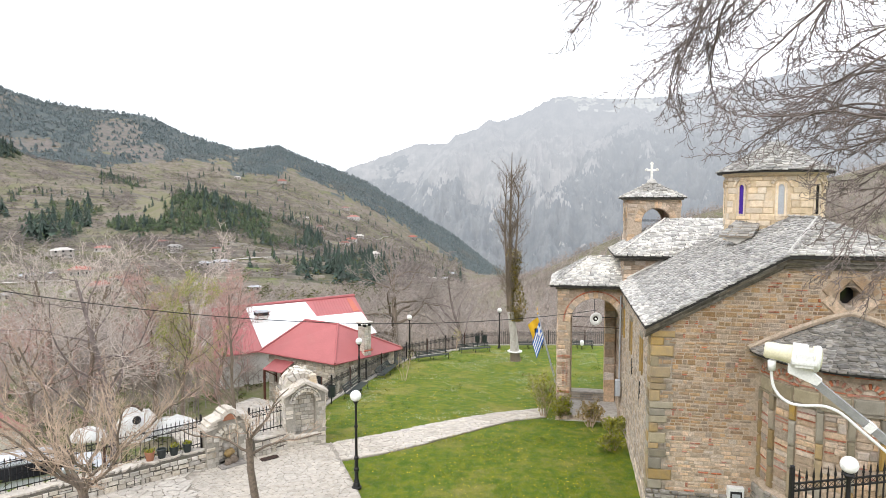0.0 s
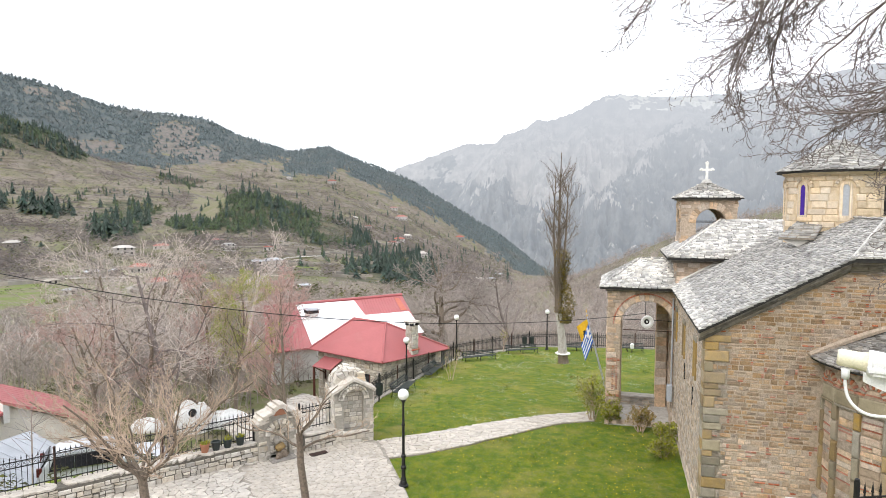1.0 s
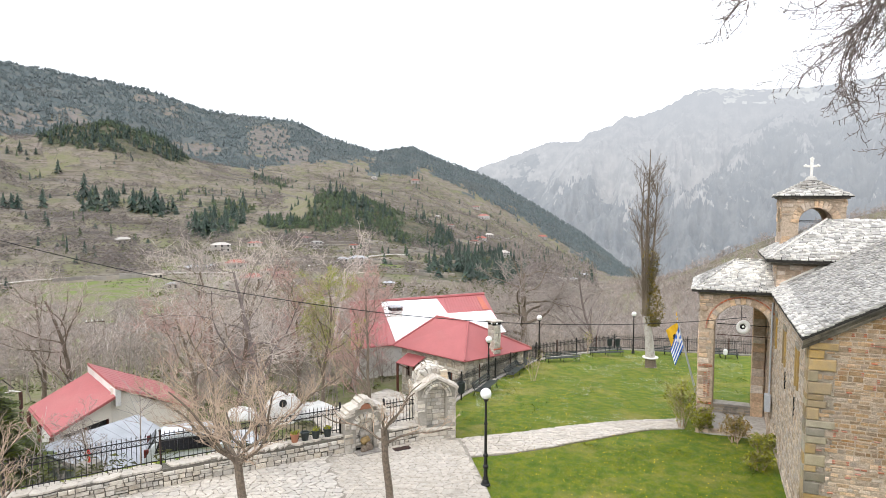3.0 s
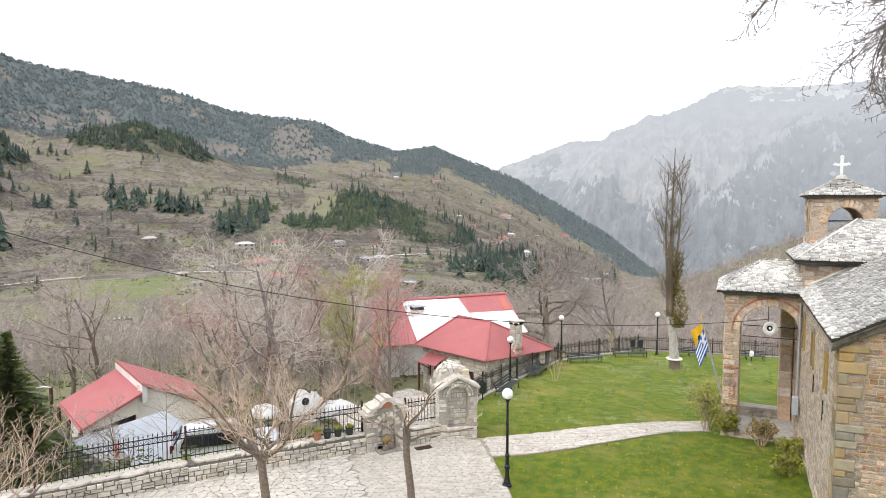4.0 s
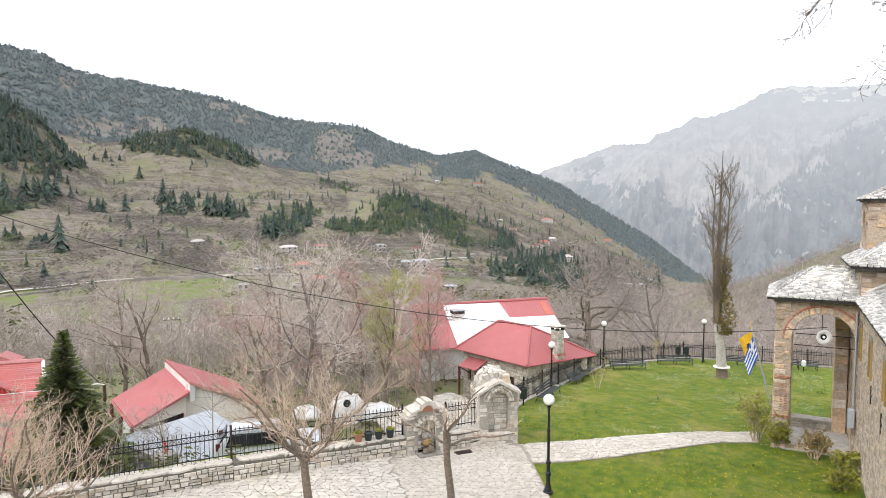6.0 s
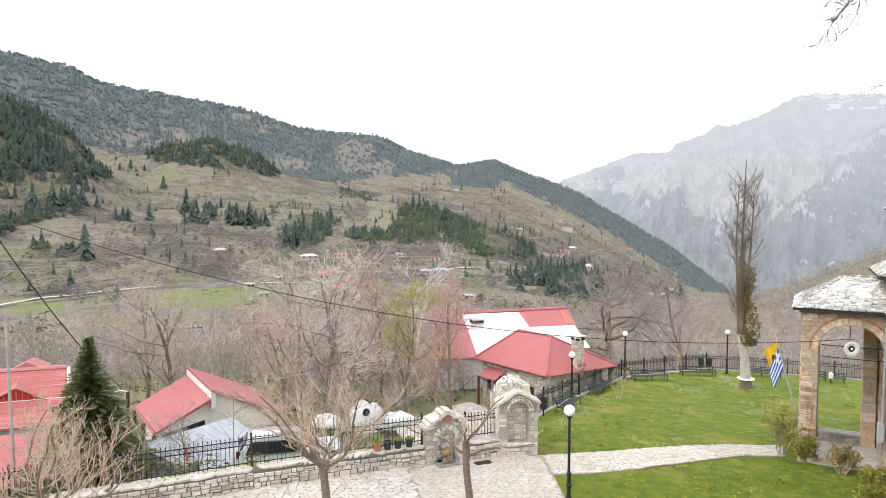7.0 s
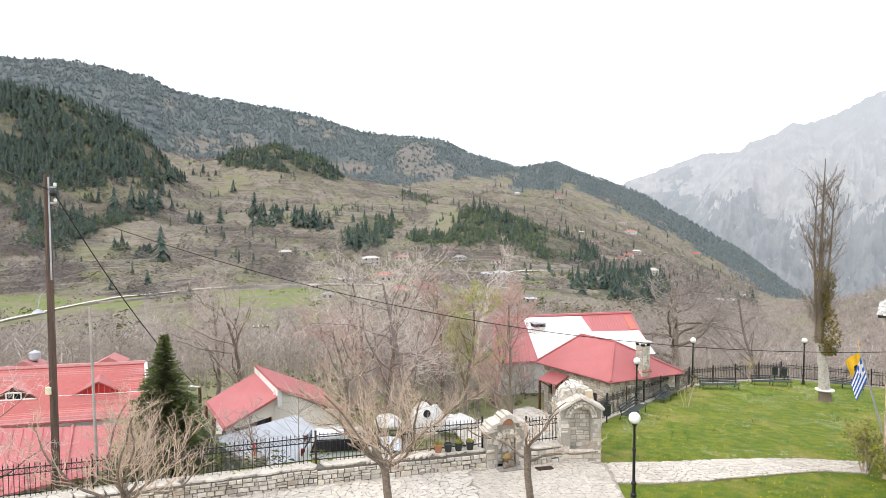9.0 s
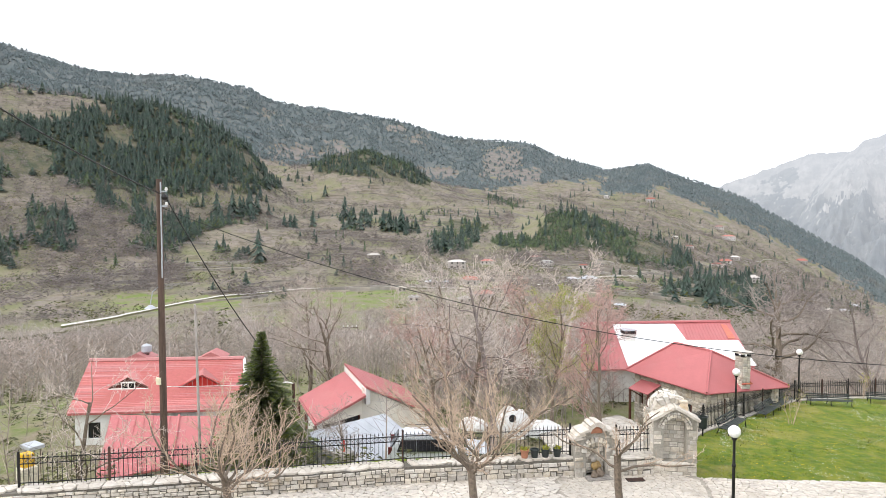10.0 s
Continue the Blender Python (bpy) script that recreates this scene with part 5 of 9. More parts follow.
def build_tower():
    x0, x1, y0, y1, zb, zt = 0.28, 2.36, 10.0, 12.0, 6.2, 8.7
    w = x1 - x0
    planes = (plane_at(x0, y0, 0, 1, 0), plane_at(x1, y0, 0, 0, 1), plane_at(x1, y1, 0, -1, 0), plane_at(x0, y1, 0, 0, -1))
    for k, pl in enumerate(planes):
        L = w if k % 2 == 0 else y1 - y0
        hole = arch_hole(L / 2 + (0.08 if k == 0 else 0), 0.56, 7.3, 7.72, 12)
        mb = MB()
        hole_wall(mb, pl, 0.001 if k % 2 else 0, L - 0.4 if k % 2 == 0 else L - 0.401, zb, lambda x: zt - 0.003 * k, 0.4, [hole])
        t = weld(mb.ob("bell_tower_wall", "mortar", church))
        ins = lambda x, z: not in_hole([hole], x, z, 0.01) and math.hypot(x - L / 2 - (0.08 if k == 0 else 0), z - 7.72) > 0.86
        PIECES.append(("stone", STONES, wall_mats(courses(0, L, zb + 0.3, zt - 0.05, (0.13, 0.22), (0.2, 0.5), 70 + k, 0.018, ins), pl, (0.02, 0.04), 70 + k), t, 70, ""))
        PIECES.append(("stone", STONES, voussoirs(pl, L / 2 + (0.08 if k == 0 else 0), 7.72, 0.57, 0.83, 15, 0, 0.04), t, 20, ""))
        MB().tube([pl @ Vector((0.1, 0.15, 7.75)), pl @ Vector((L - 0.1, 0.15, 7.75))], 0.015, 6).ob("tie_rod", "iron", church)
    o, z0, z1 = 0.2, 8.74, 9.42
    xm, ym = (x0 + x1) / 2, (y0 + y1) / 2
    q = [(x0 - o, y0 - o, z0), (x1 + o, y0 - o, z0), (x1 + o, y1 + o, z0), (x0 - o, y1 + o, z0)]
    ap = (xm, ym, z1)
    for i in range(4):
        a, b = q[i], q[(i + 1) % 4]
        roof_plane("tower_roof", [a, b, ap], [(a, b, ap, ap)], 20 + i, row=0.10, ln=(0.12, 0.28), limit=50, drop=0.06)
    MB().box(x0 - 0.1, x1 + 0.1, y0 - 0.1, y1 + 0.1, z0 - 0.12, z0 - 0.05).ob("tower_cornice", "slate_dark", church)
    MB().lathe([(0.22, 0), (0.16, 0.12), (0.1, 0.16)], 12, (xm, ym, z1 - 0.08)).ob("cross_base", "slate", church)
    cr = MB().bevel_box(xm - 0.05, xm + 0.05, ym - 0.035, ym + 0.035, z1, z1 + 0.72, 0.008).bevel_box(xm - 0.2, xm + 0.2, ym - 0.034, ym + 0.034, z1 + 0.42, z1 + 0.51, 0.008)
    for dx, dz in ((-0.21, 0.465), (0.21, 0.465), (0, 0.74)):
        for ex, ez in ((0.05, 0), (-0.05, 0), (0, 0.05)):
            cr.ball((xm + dx + ex * 0.8, ym, z1 + dz + ez * 0.8), 0.045, 8)
    cr.ob("cross", "white_paint", church, "white marble cross with trefoil ends")


build_church_walls()
build_church_roofs()
build_drum()
build_apse()
build_porch()
build_tower()


# ---- paving ----
def inside_poly(x, y, poly):
    hit = False
    for (ax, ay), (bx, by) in zip(poly, poly[1:] + poly[:1]):
        if (ay > y) != (by > y) and x < (bx - ax) * (y - ay) / (by - ay) + ax:
            hit = not hit
    return hit


def sheet(name, poly, lift, mat, label, category, step=0.8):
    """A thin paved sheet that follows the terrace."""
    mb = MB()
    top = [(x, y, terrace_z(x, y) + lift) for x, y in poly]
    mb.prism([(x, y, z - 0.25) for x, y, z in top], (0, 0, 0.25))
    return tagged(mb.ob(name, mat), label, category, kind="structure")


def crazy(poly, cell, seed, lift, gap=0.016, jitter=0.34, z_of=terrace_z, thick=0.03, turn=0.3):
    """Irregular flags: a jittered net of points, each mesh of it one stone, some split in two."""
    r = random.Random(seed)
    xs, ys = [p[0] for p in poly], [p[1] for p in poly]
    cx, cy = sum(xs) / len(xs), sum(ys) / len(ys)
    rad = max(math.hypot(x - cx, y - cy) for x, y in poly) + cell
    n = int(2 * rad / cell) + 2
    ct, st = math.cos(turn), math.sin(turn)

    def pt(i, j):
        q = random.Random(seed * 7919 + i * 613 + j * 17)
        a = (i - n / 2 + (0.5 if j % 2 else 0) + q.uniform(-jitter, jitter)) * cell
        b = (j - n / 2 + q.uniform(-jitter, jitter)) * cell * 0.9
        return Vector((cx + a * ct - b * st, cy + a * st + b * ct))

    out = []
    for i in range(n):
        for j in range(n):
            q = [pt(i, j), pt(i + 1, j), pt(i + 1, j + 1), pt(i, j + 1)]
            groups = [q]
            if r.random() < 0.35:
                groups = [[q[0], q[1], q[2]], [q[0], q[2], q[3]]] if r.random() < 0.5 else [[q[0], q[1], q[3]], [q[1], q[2], q[3]]]
            elif r.random() < 0.3:
                m, w = q[0].lerp(q[1], 0.5), q[2].lerp(q[3], 0.45)
                groups = [[q[0], m, w, q[3]], [m, q[1], q[2], w]]
            for g in groups:
                c = sum(g, Vector((0, 0))) / len(g)
                if not inside_poly(c.x, c.y, poly):
                    continue
                ring = []
                for k, p in enumerate(g):
                    nx = g[(k + 1) % len(g)]
                    for f in (0.14, 0.86):
                        e = p.lerp(nx, f)
                        d = (e - c)
                        e = e - d.normalized() * min(gap, d.length * 0.3)
                        k2 = 0
                        while not inside_poly(e.x, e.y, poly) and k2 < 8:
                            e, k2 = c.lerp(e, 0.8), k2 + 1
                        ring.append(e)
                out.append((c, ring, r.uniform(-0.006, 0.006)))
    return out


def flagstones(stones, parent, mat, lift, limit, near, z_of=terrace_z, thick=0.03, name="flagstone"):
    """Each flag is a part of its pavement, the rest of them one joined part."""
    stones.sort(key=lambda s: math.hypot(s[0].x - near[0], s[0].y - near[1]))
    joined = MB()
    for i, (c, ring, dz) in enumerate(stones):
        k = len(ring)
        z = z_of(c.x, c.y) + lift + dz
        mb = MB() if i < limit else joined
        v = [(p.x, p.y, z_of(p.x, p.y) + lift - thick) for p in ring] + [(p.x, p.y, z_of(p.x, p.y) + lift + dz - 0.006) for p in ring]
        v += [(c.x + (p.x - c.x) * 0.95, c.y + (p.y - c.y) * 0.95, z_of(p.x, p.y) + lift + dz) for p in ring]
        f = [(j, (j + 1) % k, k + (j + 1) % k, k + j) for j in range(k)] + [(k + j, k + (j + 1) % k, 2 * k + (j + 1) % k, 2 * k + j) for j in range(k)] + [tuple(range(2 * k, 3 * k))]
        mb.add(v, f)
        if i < limit:
            mb.ob(name, mat, parent)
    if len(stones) > limit:
        tagged(joined.ob("paving_infill", mat, parent), kind="stuff")


SQUARE = [(-34, -5), (-20.4, 7.9), (-12.1, 15.9), (-7.6, 19.6), (-5.0, 21.9), (-4.0, 21.6), (-3.35, 20.15), (-2.45, 17.8), (-1.6, 15), (0.5, 9), (0.5, -8), (-30, -10)]
FOOTPATH = [(-4.0, 21.62), (-3.35, 20.12), (-2.3, 20.55), (-0.6, 21.6), (0.6, 22.6), (1.8, 23.75), (2.9, 24.65), (4.2, 25.15), (4.5, 26.8), (2.6, 26.05), (1.2, 25.3), (0, 24.5), (-1.4, 23.4), (-2.7, 22.4)]


def build_paving():
    sq = sheet("pavement", SQUARE, 0.045, "joint", "pale crazy-paved square with worn cement joints", "pavement")
    cement = [(-8.0, 18.9), (-5.2, 21.6), (-4.0, 21.4), (-3.4, 20.1), (-2.5, 17.9), (-2.0, 16.5), (-6.2, 16.2)]
    main = [(-21, 5.5), (-20.4, 7.9), (-12.1, 15.9), (-7.6, 19.6), (-6.2, 17), (-3.5, 13.5), (-10, 9), (-16, 4)]
    a = [s for s in crazy(main, 0.25, 3, 0, gap=0.008) if not inside_poly(s[0].x, s[0].y, cement)]
    flagstones(a, sq, "flag", 0.075, 240, (-10, 16))
    MB().prism([(x, y, terrace_z(x, y) + 0.02) for x, y in cement], (0, 0, 0.036)).ob("cement_bed", "joint", sq)
    b = crazy(cement, 0.25, 5, 0, gap=0.0055)
    flagstones(b, sq, "screed", 0.062, 120, (-5, 19.5))
    fp = sheet("footpath", FOOTPATH, 0.035, "joint", "pale crazy-paved footpath across the lawn", "path")
    flagstones(crazy(FOOTPATH, 0.215, 8, 0, gap=0.008), fp, "flag", 0.06, 300, (0, 23))


build_paving()


# ---- low stone wall beside the square ----
WALL_LINE = [(-28.5, 0.7), (-20.3, 8.35), (-14.75, 13.35), (-11.9, 16.0), (-7.55, 19.55)]


def build_low_wall(name, line, h, label, seed, cap_w=0.62, limit=300):
    w = empty(name, pose(0, 0, 0), label, "wall")
    stones, caps = [], []
    for k, ((ax, ay), (bx, by)) in enumerate(zip(line, line[1:])):
        ln = math.hypot(bx - ax, by - ay)
        pl = plane_at(ax, ay, 0, bx - ax, by - ay)
        MB().box(0, ln, 0.0, 0.52, -1.2, h - 0.03).ob("core", "wall_joint", w, at=pl)
        stones += wall_mats(courses(0, ln, 0.05, h - 0.04, (0.08, 0.19), (0.10, 0.36), seed + k, 0.022), pl, (0.025, 0.075), seed + k)
        band = [pl @ Vector(p) for p in ((0, -0.07, 0), (ln, -0.07, 0), (ln, cap_w - 0.04, 0), (0, cap_w - 0.04, 0))]
        caps += crazy([(p.x, p.y) for p in band], 0.36, seed + 60 + k, 0, gap=0.006, turn=math.atan2(by - ay, bx - ax))
    PIECES.append(("pale_stone", ROUGH_PALE, stones[::-1], w, limit, "masonry"))
    flagstones(caps, w, "flag", h + 0.03, 220, (-9, 18.5), z_of=lambda x, y: 0.0, thick=0.055, name="coping_stone")
    return w


build_low_wall("low_wall", WALL_LINE, 0.62, "low wall of pale dressed stone with flat coping slabs", 100)
build_low_wall("low_wall", [(-6.25, 20.35), (-5.15, 21.3)], 0.62, "short low stone wall between fountain and wayside shrine", 140)


# ---- iron fences ----
def build_fence(label, line, z_of, h=1.0, pitch=0.13, post=2.6, mat="iron", group="", rails=(0.1, 0.72, 0.9), r=0.008, tip=True):
    f = empty("fence", pose(0, 0, 0), label, "fence", group)
    bar = MB().box(-r, r, -r, r, 0.0, 1.0)
    if tip:
        bar.add([(-r * 2.2, -r, 0.97), (r * 2.2, -r, 0.97), (r * 2.2, r, 0.97), (-r * 2.2, r, 0.97), (0, 0, 1.08)], [(0, 1, 4), (1, 2, 4), (2, 3, 4), (3, 0, 4), (3, 2, 1, 0)])
    first = bar.ob("picket", mat, f)
    shared, used = first.data, False
    for (ax, ay), (bx, by) in zip(line, line[1:]):
        ln = math.hypot(bx - ax, by - ay)
        ang = math.atan2(by - ay, bx - ax)
        n = max(1, round(ln / pitch))
        za, zb = z_of(ax, ay), z_of(bx, by)
        for i in range(n + 1):
            t = i / n
            m = pose(ax + (bx - ax) * t, ay + (by - ay) * t, za + (zb - za) * t) @ Matrix.Rotation(ang, 4, "Z") @ Matrix.Diagonal((1, 1, h, 1))
            if not used:
                first.matrix_basis, used = m, True
            else:
                o = new("picket", shared)
                o.parent, o.matrix_basis = f, m
        for q in rails:
            MB().hexa([(x + ox, y + oy, z + q * h + oz) for oz in (-0.014, 0.014) for x, y, z, ox, oy in ((ax, ay, za, 0.012 * math.sin(ang), -0.012 * math.cos(ang)), (bx, by, zb, 0.012 * math.sin(ang), -0.012 * math.cos(ang)),
                       (bx, by, zb, -0.012 * math.sin(ang), 0.012 * math.cos(ang)), (ax, ay, za, -0.012 * math.sin(ang), 0.012 * math.cos(ang)))]).ob("rail", mat, f)
        cross = MB()
        up = Vector((0, 0, 1))
        for i in range(n):
            p, q = (Vector((ax + (bx - ax) * t, ay + (by - ay) * t, za + (zb - za) * t)) for t in (i / n, (i + 1) / n))
            for lo, hi in ((rails[-2], rails[-1]), (rails[-1], rails[-2])):
                cross.tube([p + up * lo * h, q + up * hi * h], 0.0065, 3, 0, False)
        cross.ob("lattice_band", mat, f)
        m = max(1, round(ln / post))
        for i in range(m + 1):
            t = i / m
            MB().box(-0.03, 0.03, -0.03, 0.03, -0.1, h * 1.08).lathe([(0.001, 0.06), (0.035, 0.04), (0.04, 0)], 8, (0, 0, h * 1.08)).ob(
                "post", "rust" if (i % 3 == 1 and mat == "iron") else mat, f, at=pose(ax + (bx - ax) * t, ay + (by - ay) * t, za + (zb - za) * t) @ Matrix.Rotation(ang, 4, "Z"))
    return f


OUT = 0.40
shift = [(x - OUT * 0.69, y + OUT * 0.72) for x, y in WALL_LINE]
build_fence("black iron fence on the low stone wall", shift[1:], lambda x, y: 0.64, 0.92)
build_fence("black iron fence beside the fountain", [(-6.55, 20.75), (-5.5, 21.65)], lambda x, y: 0.64, 0.85)
LAWN_FENCE = [(-5.6, 24.2), (-5.15, 28.5), (-4.1, 33.0), (-2.35, 40.1), (0.2, 43.6), (2.95, 46.9), (8, 47.0), (13.5, 47.0)]
build_fence("black iron fence round the lawn", LAWN_FENCE, lambda x, y: terrace_z(x, y) + 0.06, 0.98, 0.15, 2.4)
kerb = empty("fence_kerb", pose(0, 0, 0), "low pale stone kerb under the lawn fence", "kerb", kind="structure")
for (ax, ay), (bx, by) in zip(LAWN_FENCE, LAWN_FENCE[1:]):
    k_ln = math.hypot(bx - ax, by - ay)
    k_pl = plane_at(ax, ay, 0, bx - ax, by - ay)
    za, zb = terrace_z(ax, ay), terrace_z(bx, by)
    MB().hexa([k_pl @ Vector(p) for p in ((0, -.14, za - 2.6), (k_ln, -.14, zb - 2.6), (k_ln, .14, zb - 2.6), (0, .14, za - 2.6), (0, -.14, za + .05), (k_ln, -.14, zb + .05), (k_ln, .14, zb + .05), (0, .14, za + .05))]).ob("kerb_stone", "rubble", kerb)


# ---- wall fountain ----
def build_fountain():
    f = empty("fountain", plane_at(-7.5, 19.42, 0, 0.77, 0.66), "wall fountain of pale stone with an arched niche and stepped gable", "fountain")
    w, hw = 1.45, 0.33
    niche = arch_hole(w / 2, hw, 0.1, 0.86, 12)
    mb = MB()
    hole_wall(mb, Matrix.Identity(4), 0, w, -0.1, lambda x: 1.36 + 0.26 * (1 - abs(x - w / 2) / (w / 2)), 0.17, [niche], [w / 2])
    weld(mb.ob("body", "pale_joint", f))
    MB().box(0.05, w - 0.05, 0.17, 0.6, -0.1, 1.36).ob("back", "pale_joint", f)
    st = wall_mats(courses(w / 2 - hw, w / 2 + hw, 0.1, 1.2, (0.1, 0.2), (0.12, 0.28), 150, 0.02), pose(0, 0.17, 0), (0.02, 0.06), 1)
    st += wall_mats(courses(0, w, 0, 1.38, (0.12, 0.24), (0.14, 0.32), 151, 0.02, lambda x, z: not in_hole([niche], x, z, 0.01) and math.hypot(x - w / 2, z - 0.86) > 0.54 or (z < 0.74 and abs(x - w / 2) > hw + 0.01)), Matrix.Identity(4), (0.015, 0.045), 3)
    st += voussoirs(Matrix.Identity(4), w / 2, 0.86, 0.335, 0.50, 9, 0, 0.085)
    PIECES.append(("pale_stone", PALE, st, f, 200, ""))
    # stepped slabs on both shoulders, radiating slabs at the crown round a brick-red half round
    r = random.Random(6)
    for side in (-1, 1):
        for k, (off, z) in enumerate(((0.66, 1.30), (0.56, 1.42), (0.44, 1.54))):
            x = w / 2 + side * off
            MB().bevel_box(-0.17, 0.17, -0.13 + r.uniform(-.03, .02), 0.5, 0, 0.085, 0.014).ob("gable_slab", "flag", f, at=pose(x, 0, z, 0, side * (8 + 4 * k), r.uniform(-3, 3)))
    for k in range(5):
        a = radians(28 + 31 * k + r.uniform(-3, 3))
        MB().bevel_box(-0.075, 0.075, -0.12 + r.uniform(-.03, .02), 0.48, 0.0, 0.15, 0.014).ob("crown_slab", "flag", f, at=pose(w / 2 + 0.21 * math.cos(a), 0, 1.52 + 0.21 * math.sin(a), 0, 90 - math.degrees(a), 0))
    MB().box(w / 2 - 0.5, w / 2 + 0.5, 0.02, 0.5, 1.34, 1.54).ob("gable_core", "pale_joint", f)
    MB().prism([(w / 2 + 0.2 * math.cos(math.pi * k / 12), -0.06, 1.50 + 0.2 * math.sin(math.pi * k / 12)) for k in range(13)], (0, 0.4, 0)).ob("lunette", "terracotta", f, "brick-red half-round lunette")
    MB().lathe([(0.02, 0), (0.03, 0.16)], 8).ob("spout", "rust", f, at=pose(w / 2, 0.24, 0.62, 90, 0, 0))
    rk = random.Random(4)
    for k, (dx, dy, dz, sx, sz, mat) in enumerate(((-0.1, -0.16, 0.14, 0.14, 0.16, "bark"), (0.1, -0.1, 0.16, 0.15, 0.2, "bark"), (0.02, 0.04, 0.38, 0.17, 0.16, "quoin_ochre"), (-0.06, 0.10, 0.62, 0.15, 0.13, "rubble"), (0.06, 0.12, 0.86, 0.12, 0.1, "pale_stone"))):
        b = MB().ball((0, 0, 0), 1, 8)
        b.v = [(x * sx * (1 + 0.25 * rk.uniform(-1, 1)), y * 0.12 * (1 + 0.25 * rk.uniform(-1, 1)), z * sz * (1 + 0.2 * rk.uniform(-1, 1))) for x, y, z in b.v]
        b.ob("basin_rock", mat, f, at=pose(w / 2 + dx, dy, dz))
    MB().bevel_box(w / 2 - hw - 0.08, w / 2 + hw + 0.12, -0.42, 0.26, 0.05, 0.1, 0.01).ob("basin", "slate_dark", f)


build_fountain()


def build_shrine():
    s = empty("wayside_shrine", plane_at(-5.40, 21.08, 0, 0.90, 0.44), "tall pale stone wayside shrine with a blind arch and gable", "shrine")
    w, zt = 1.38, 1.88
    apex = 2.26
    top = lambda x: zt + (apex - zt) * (1 - abs(x - w / 2) / (w / 2))
    niche = arch_hole(w / 2, 0.36, 0.5, 1.6, 12)
    mb = MB()
    hole_wall(mb, Matrix.Identity(4), 0, w, -0.3, top, 0.25, [niche], [w / 2])
    weld(mb.ob("body", "pale_joint", s))
    MB().box(0.02, w - 0.02, 0.25, 1.5, -0.8, zt).ob("core", "pale_joint", s)
    st = wall_mats(courses(0, w, 0.02, 2.0, (0.12, 0.24), (0.16, 0.42), 160, 0.014, lambda x, z: not in_hole([niche], x, z, 0.01) and not (math.hypot(x - w / 2, z - 1.6) < 0.56 and z > 1.55), lambda x: top(x) - 0.1), Matrix.Identity(4), (0.012, 0.03), 5)
    st += voussoirs(Matrix.Identity(4), w / 2, 1.6, 0.37, 0.47, 11, 0, 0.08)
    st += voussoirs(Matrix.Identity(4), w / 2, 1.6, 0.49, 0.55, 15, 0, 0.06)
    st += wall_mats(courses(w / 2 - 0.36, w / 2 + 0.36, 0.5, 1.92, (0.1, 0.18), (0.16, 0.3), 161, 0.018), pose(0, 0.25, 0), (0.01, 0.03), 6)
    st += wall_mats(courses(0, 1.5, 0.0, zt, (0.12, 0.24), (0.16, 0.42), 162, 0.014), plane_at(w, 0, 0, 0, 1), (0.02, 0.05), 7)
    st += wall_mats(courses(0, 1.5, 0.0, zt, (0.12, 0.24), (0.16, 0.42), 163, 0.014), plane_at(0, 1.5, 0, 0, -1), (0.02, 0.05), 8)
    PIECES.append(("pale_stone", PALE, st, s, 260, ""))
    MB().bevel_box(w / 2 - 0.42, w / 2 + 0.42, -0.1, 0.06, 0.42, 0.5, 0.015).ob("sill", "pale_stone", s)
    # gable slabs
    r = random.Random(2)
    for side in (-1, 1):
        for k in range(4):
            x = w / 2 + side * (0.10 + 0.185 * k)
            MB().bevel_box(-0.115, 0.115, -0.12 + r.uniform(-.03, .03), 0.5, 0, 0.09, 0.012).ob("gable_slab", "flag", s, at=pose(x, 0, top(x) + 0.01, 0, side * 26, 0))
    # vaulted back part of rough pale slabs with a little brick lantern
    for y0, y1 in ((0.42, 0.66), (0.68, 0.95), (0.97, 1.22), (1.24, 1.5)):
        cuts = [0.0]
        while cuts[-1] < math.pi - 0.2:
            cuts.append(cuts[-1] + r.uniform(0.22, 0.48))
        cuts[-1] = math.pi
        for a, b in zip(cuts, cuts[1:]):
            d = [r.uniform(-0.05, 0.06) for _ in range(4)]
            MB().hexa([(w / 2 + (q + (d[i] if q > 0.5 else 0)) * math.cos(t), y, zt + 0.02 + (q + (d[i] if q > 0.5 else 0)) * 1.02 * math.sin(t) ** 0.75) for y in (y0, y1) for i, (q, t) in enumerate(((0.42, a + .02), (0.60, a + .03), (0.60, b - .03), (0.42, b - .02)))]).ob("vault_stone", "pale_stone", s)
    for k in range(5):
        MB().bevel_box(-0.14 + 0.03 * (k % 2), 0.13, -0.1, 0.12, 0.085 * k, 0.085 * k + 0.075, 0.01).ob("lantern_brick", "drum", s, at=pose(w / 2 + 0.36, 0.42, zt + 0.14))


build_shrine()


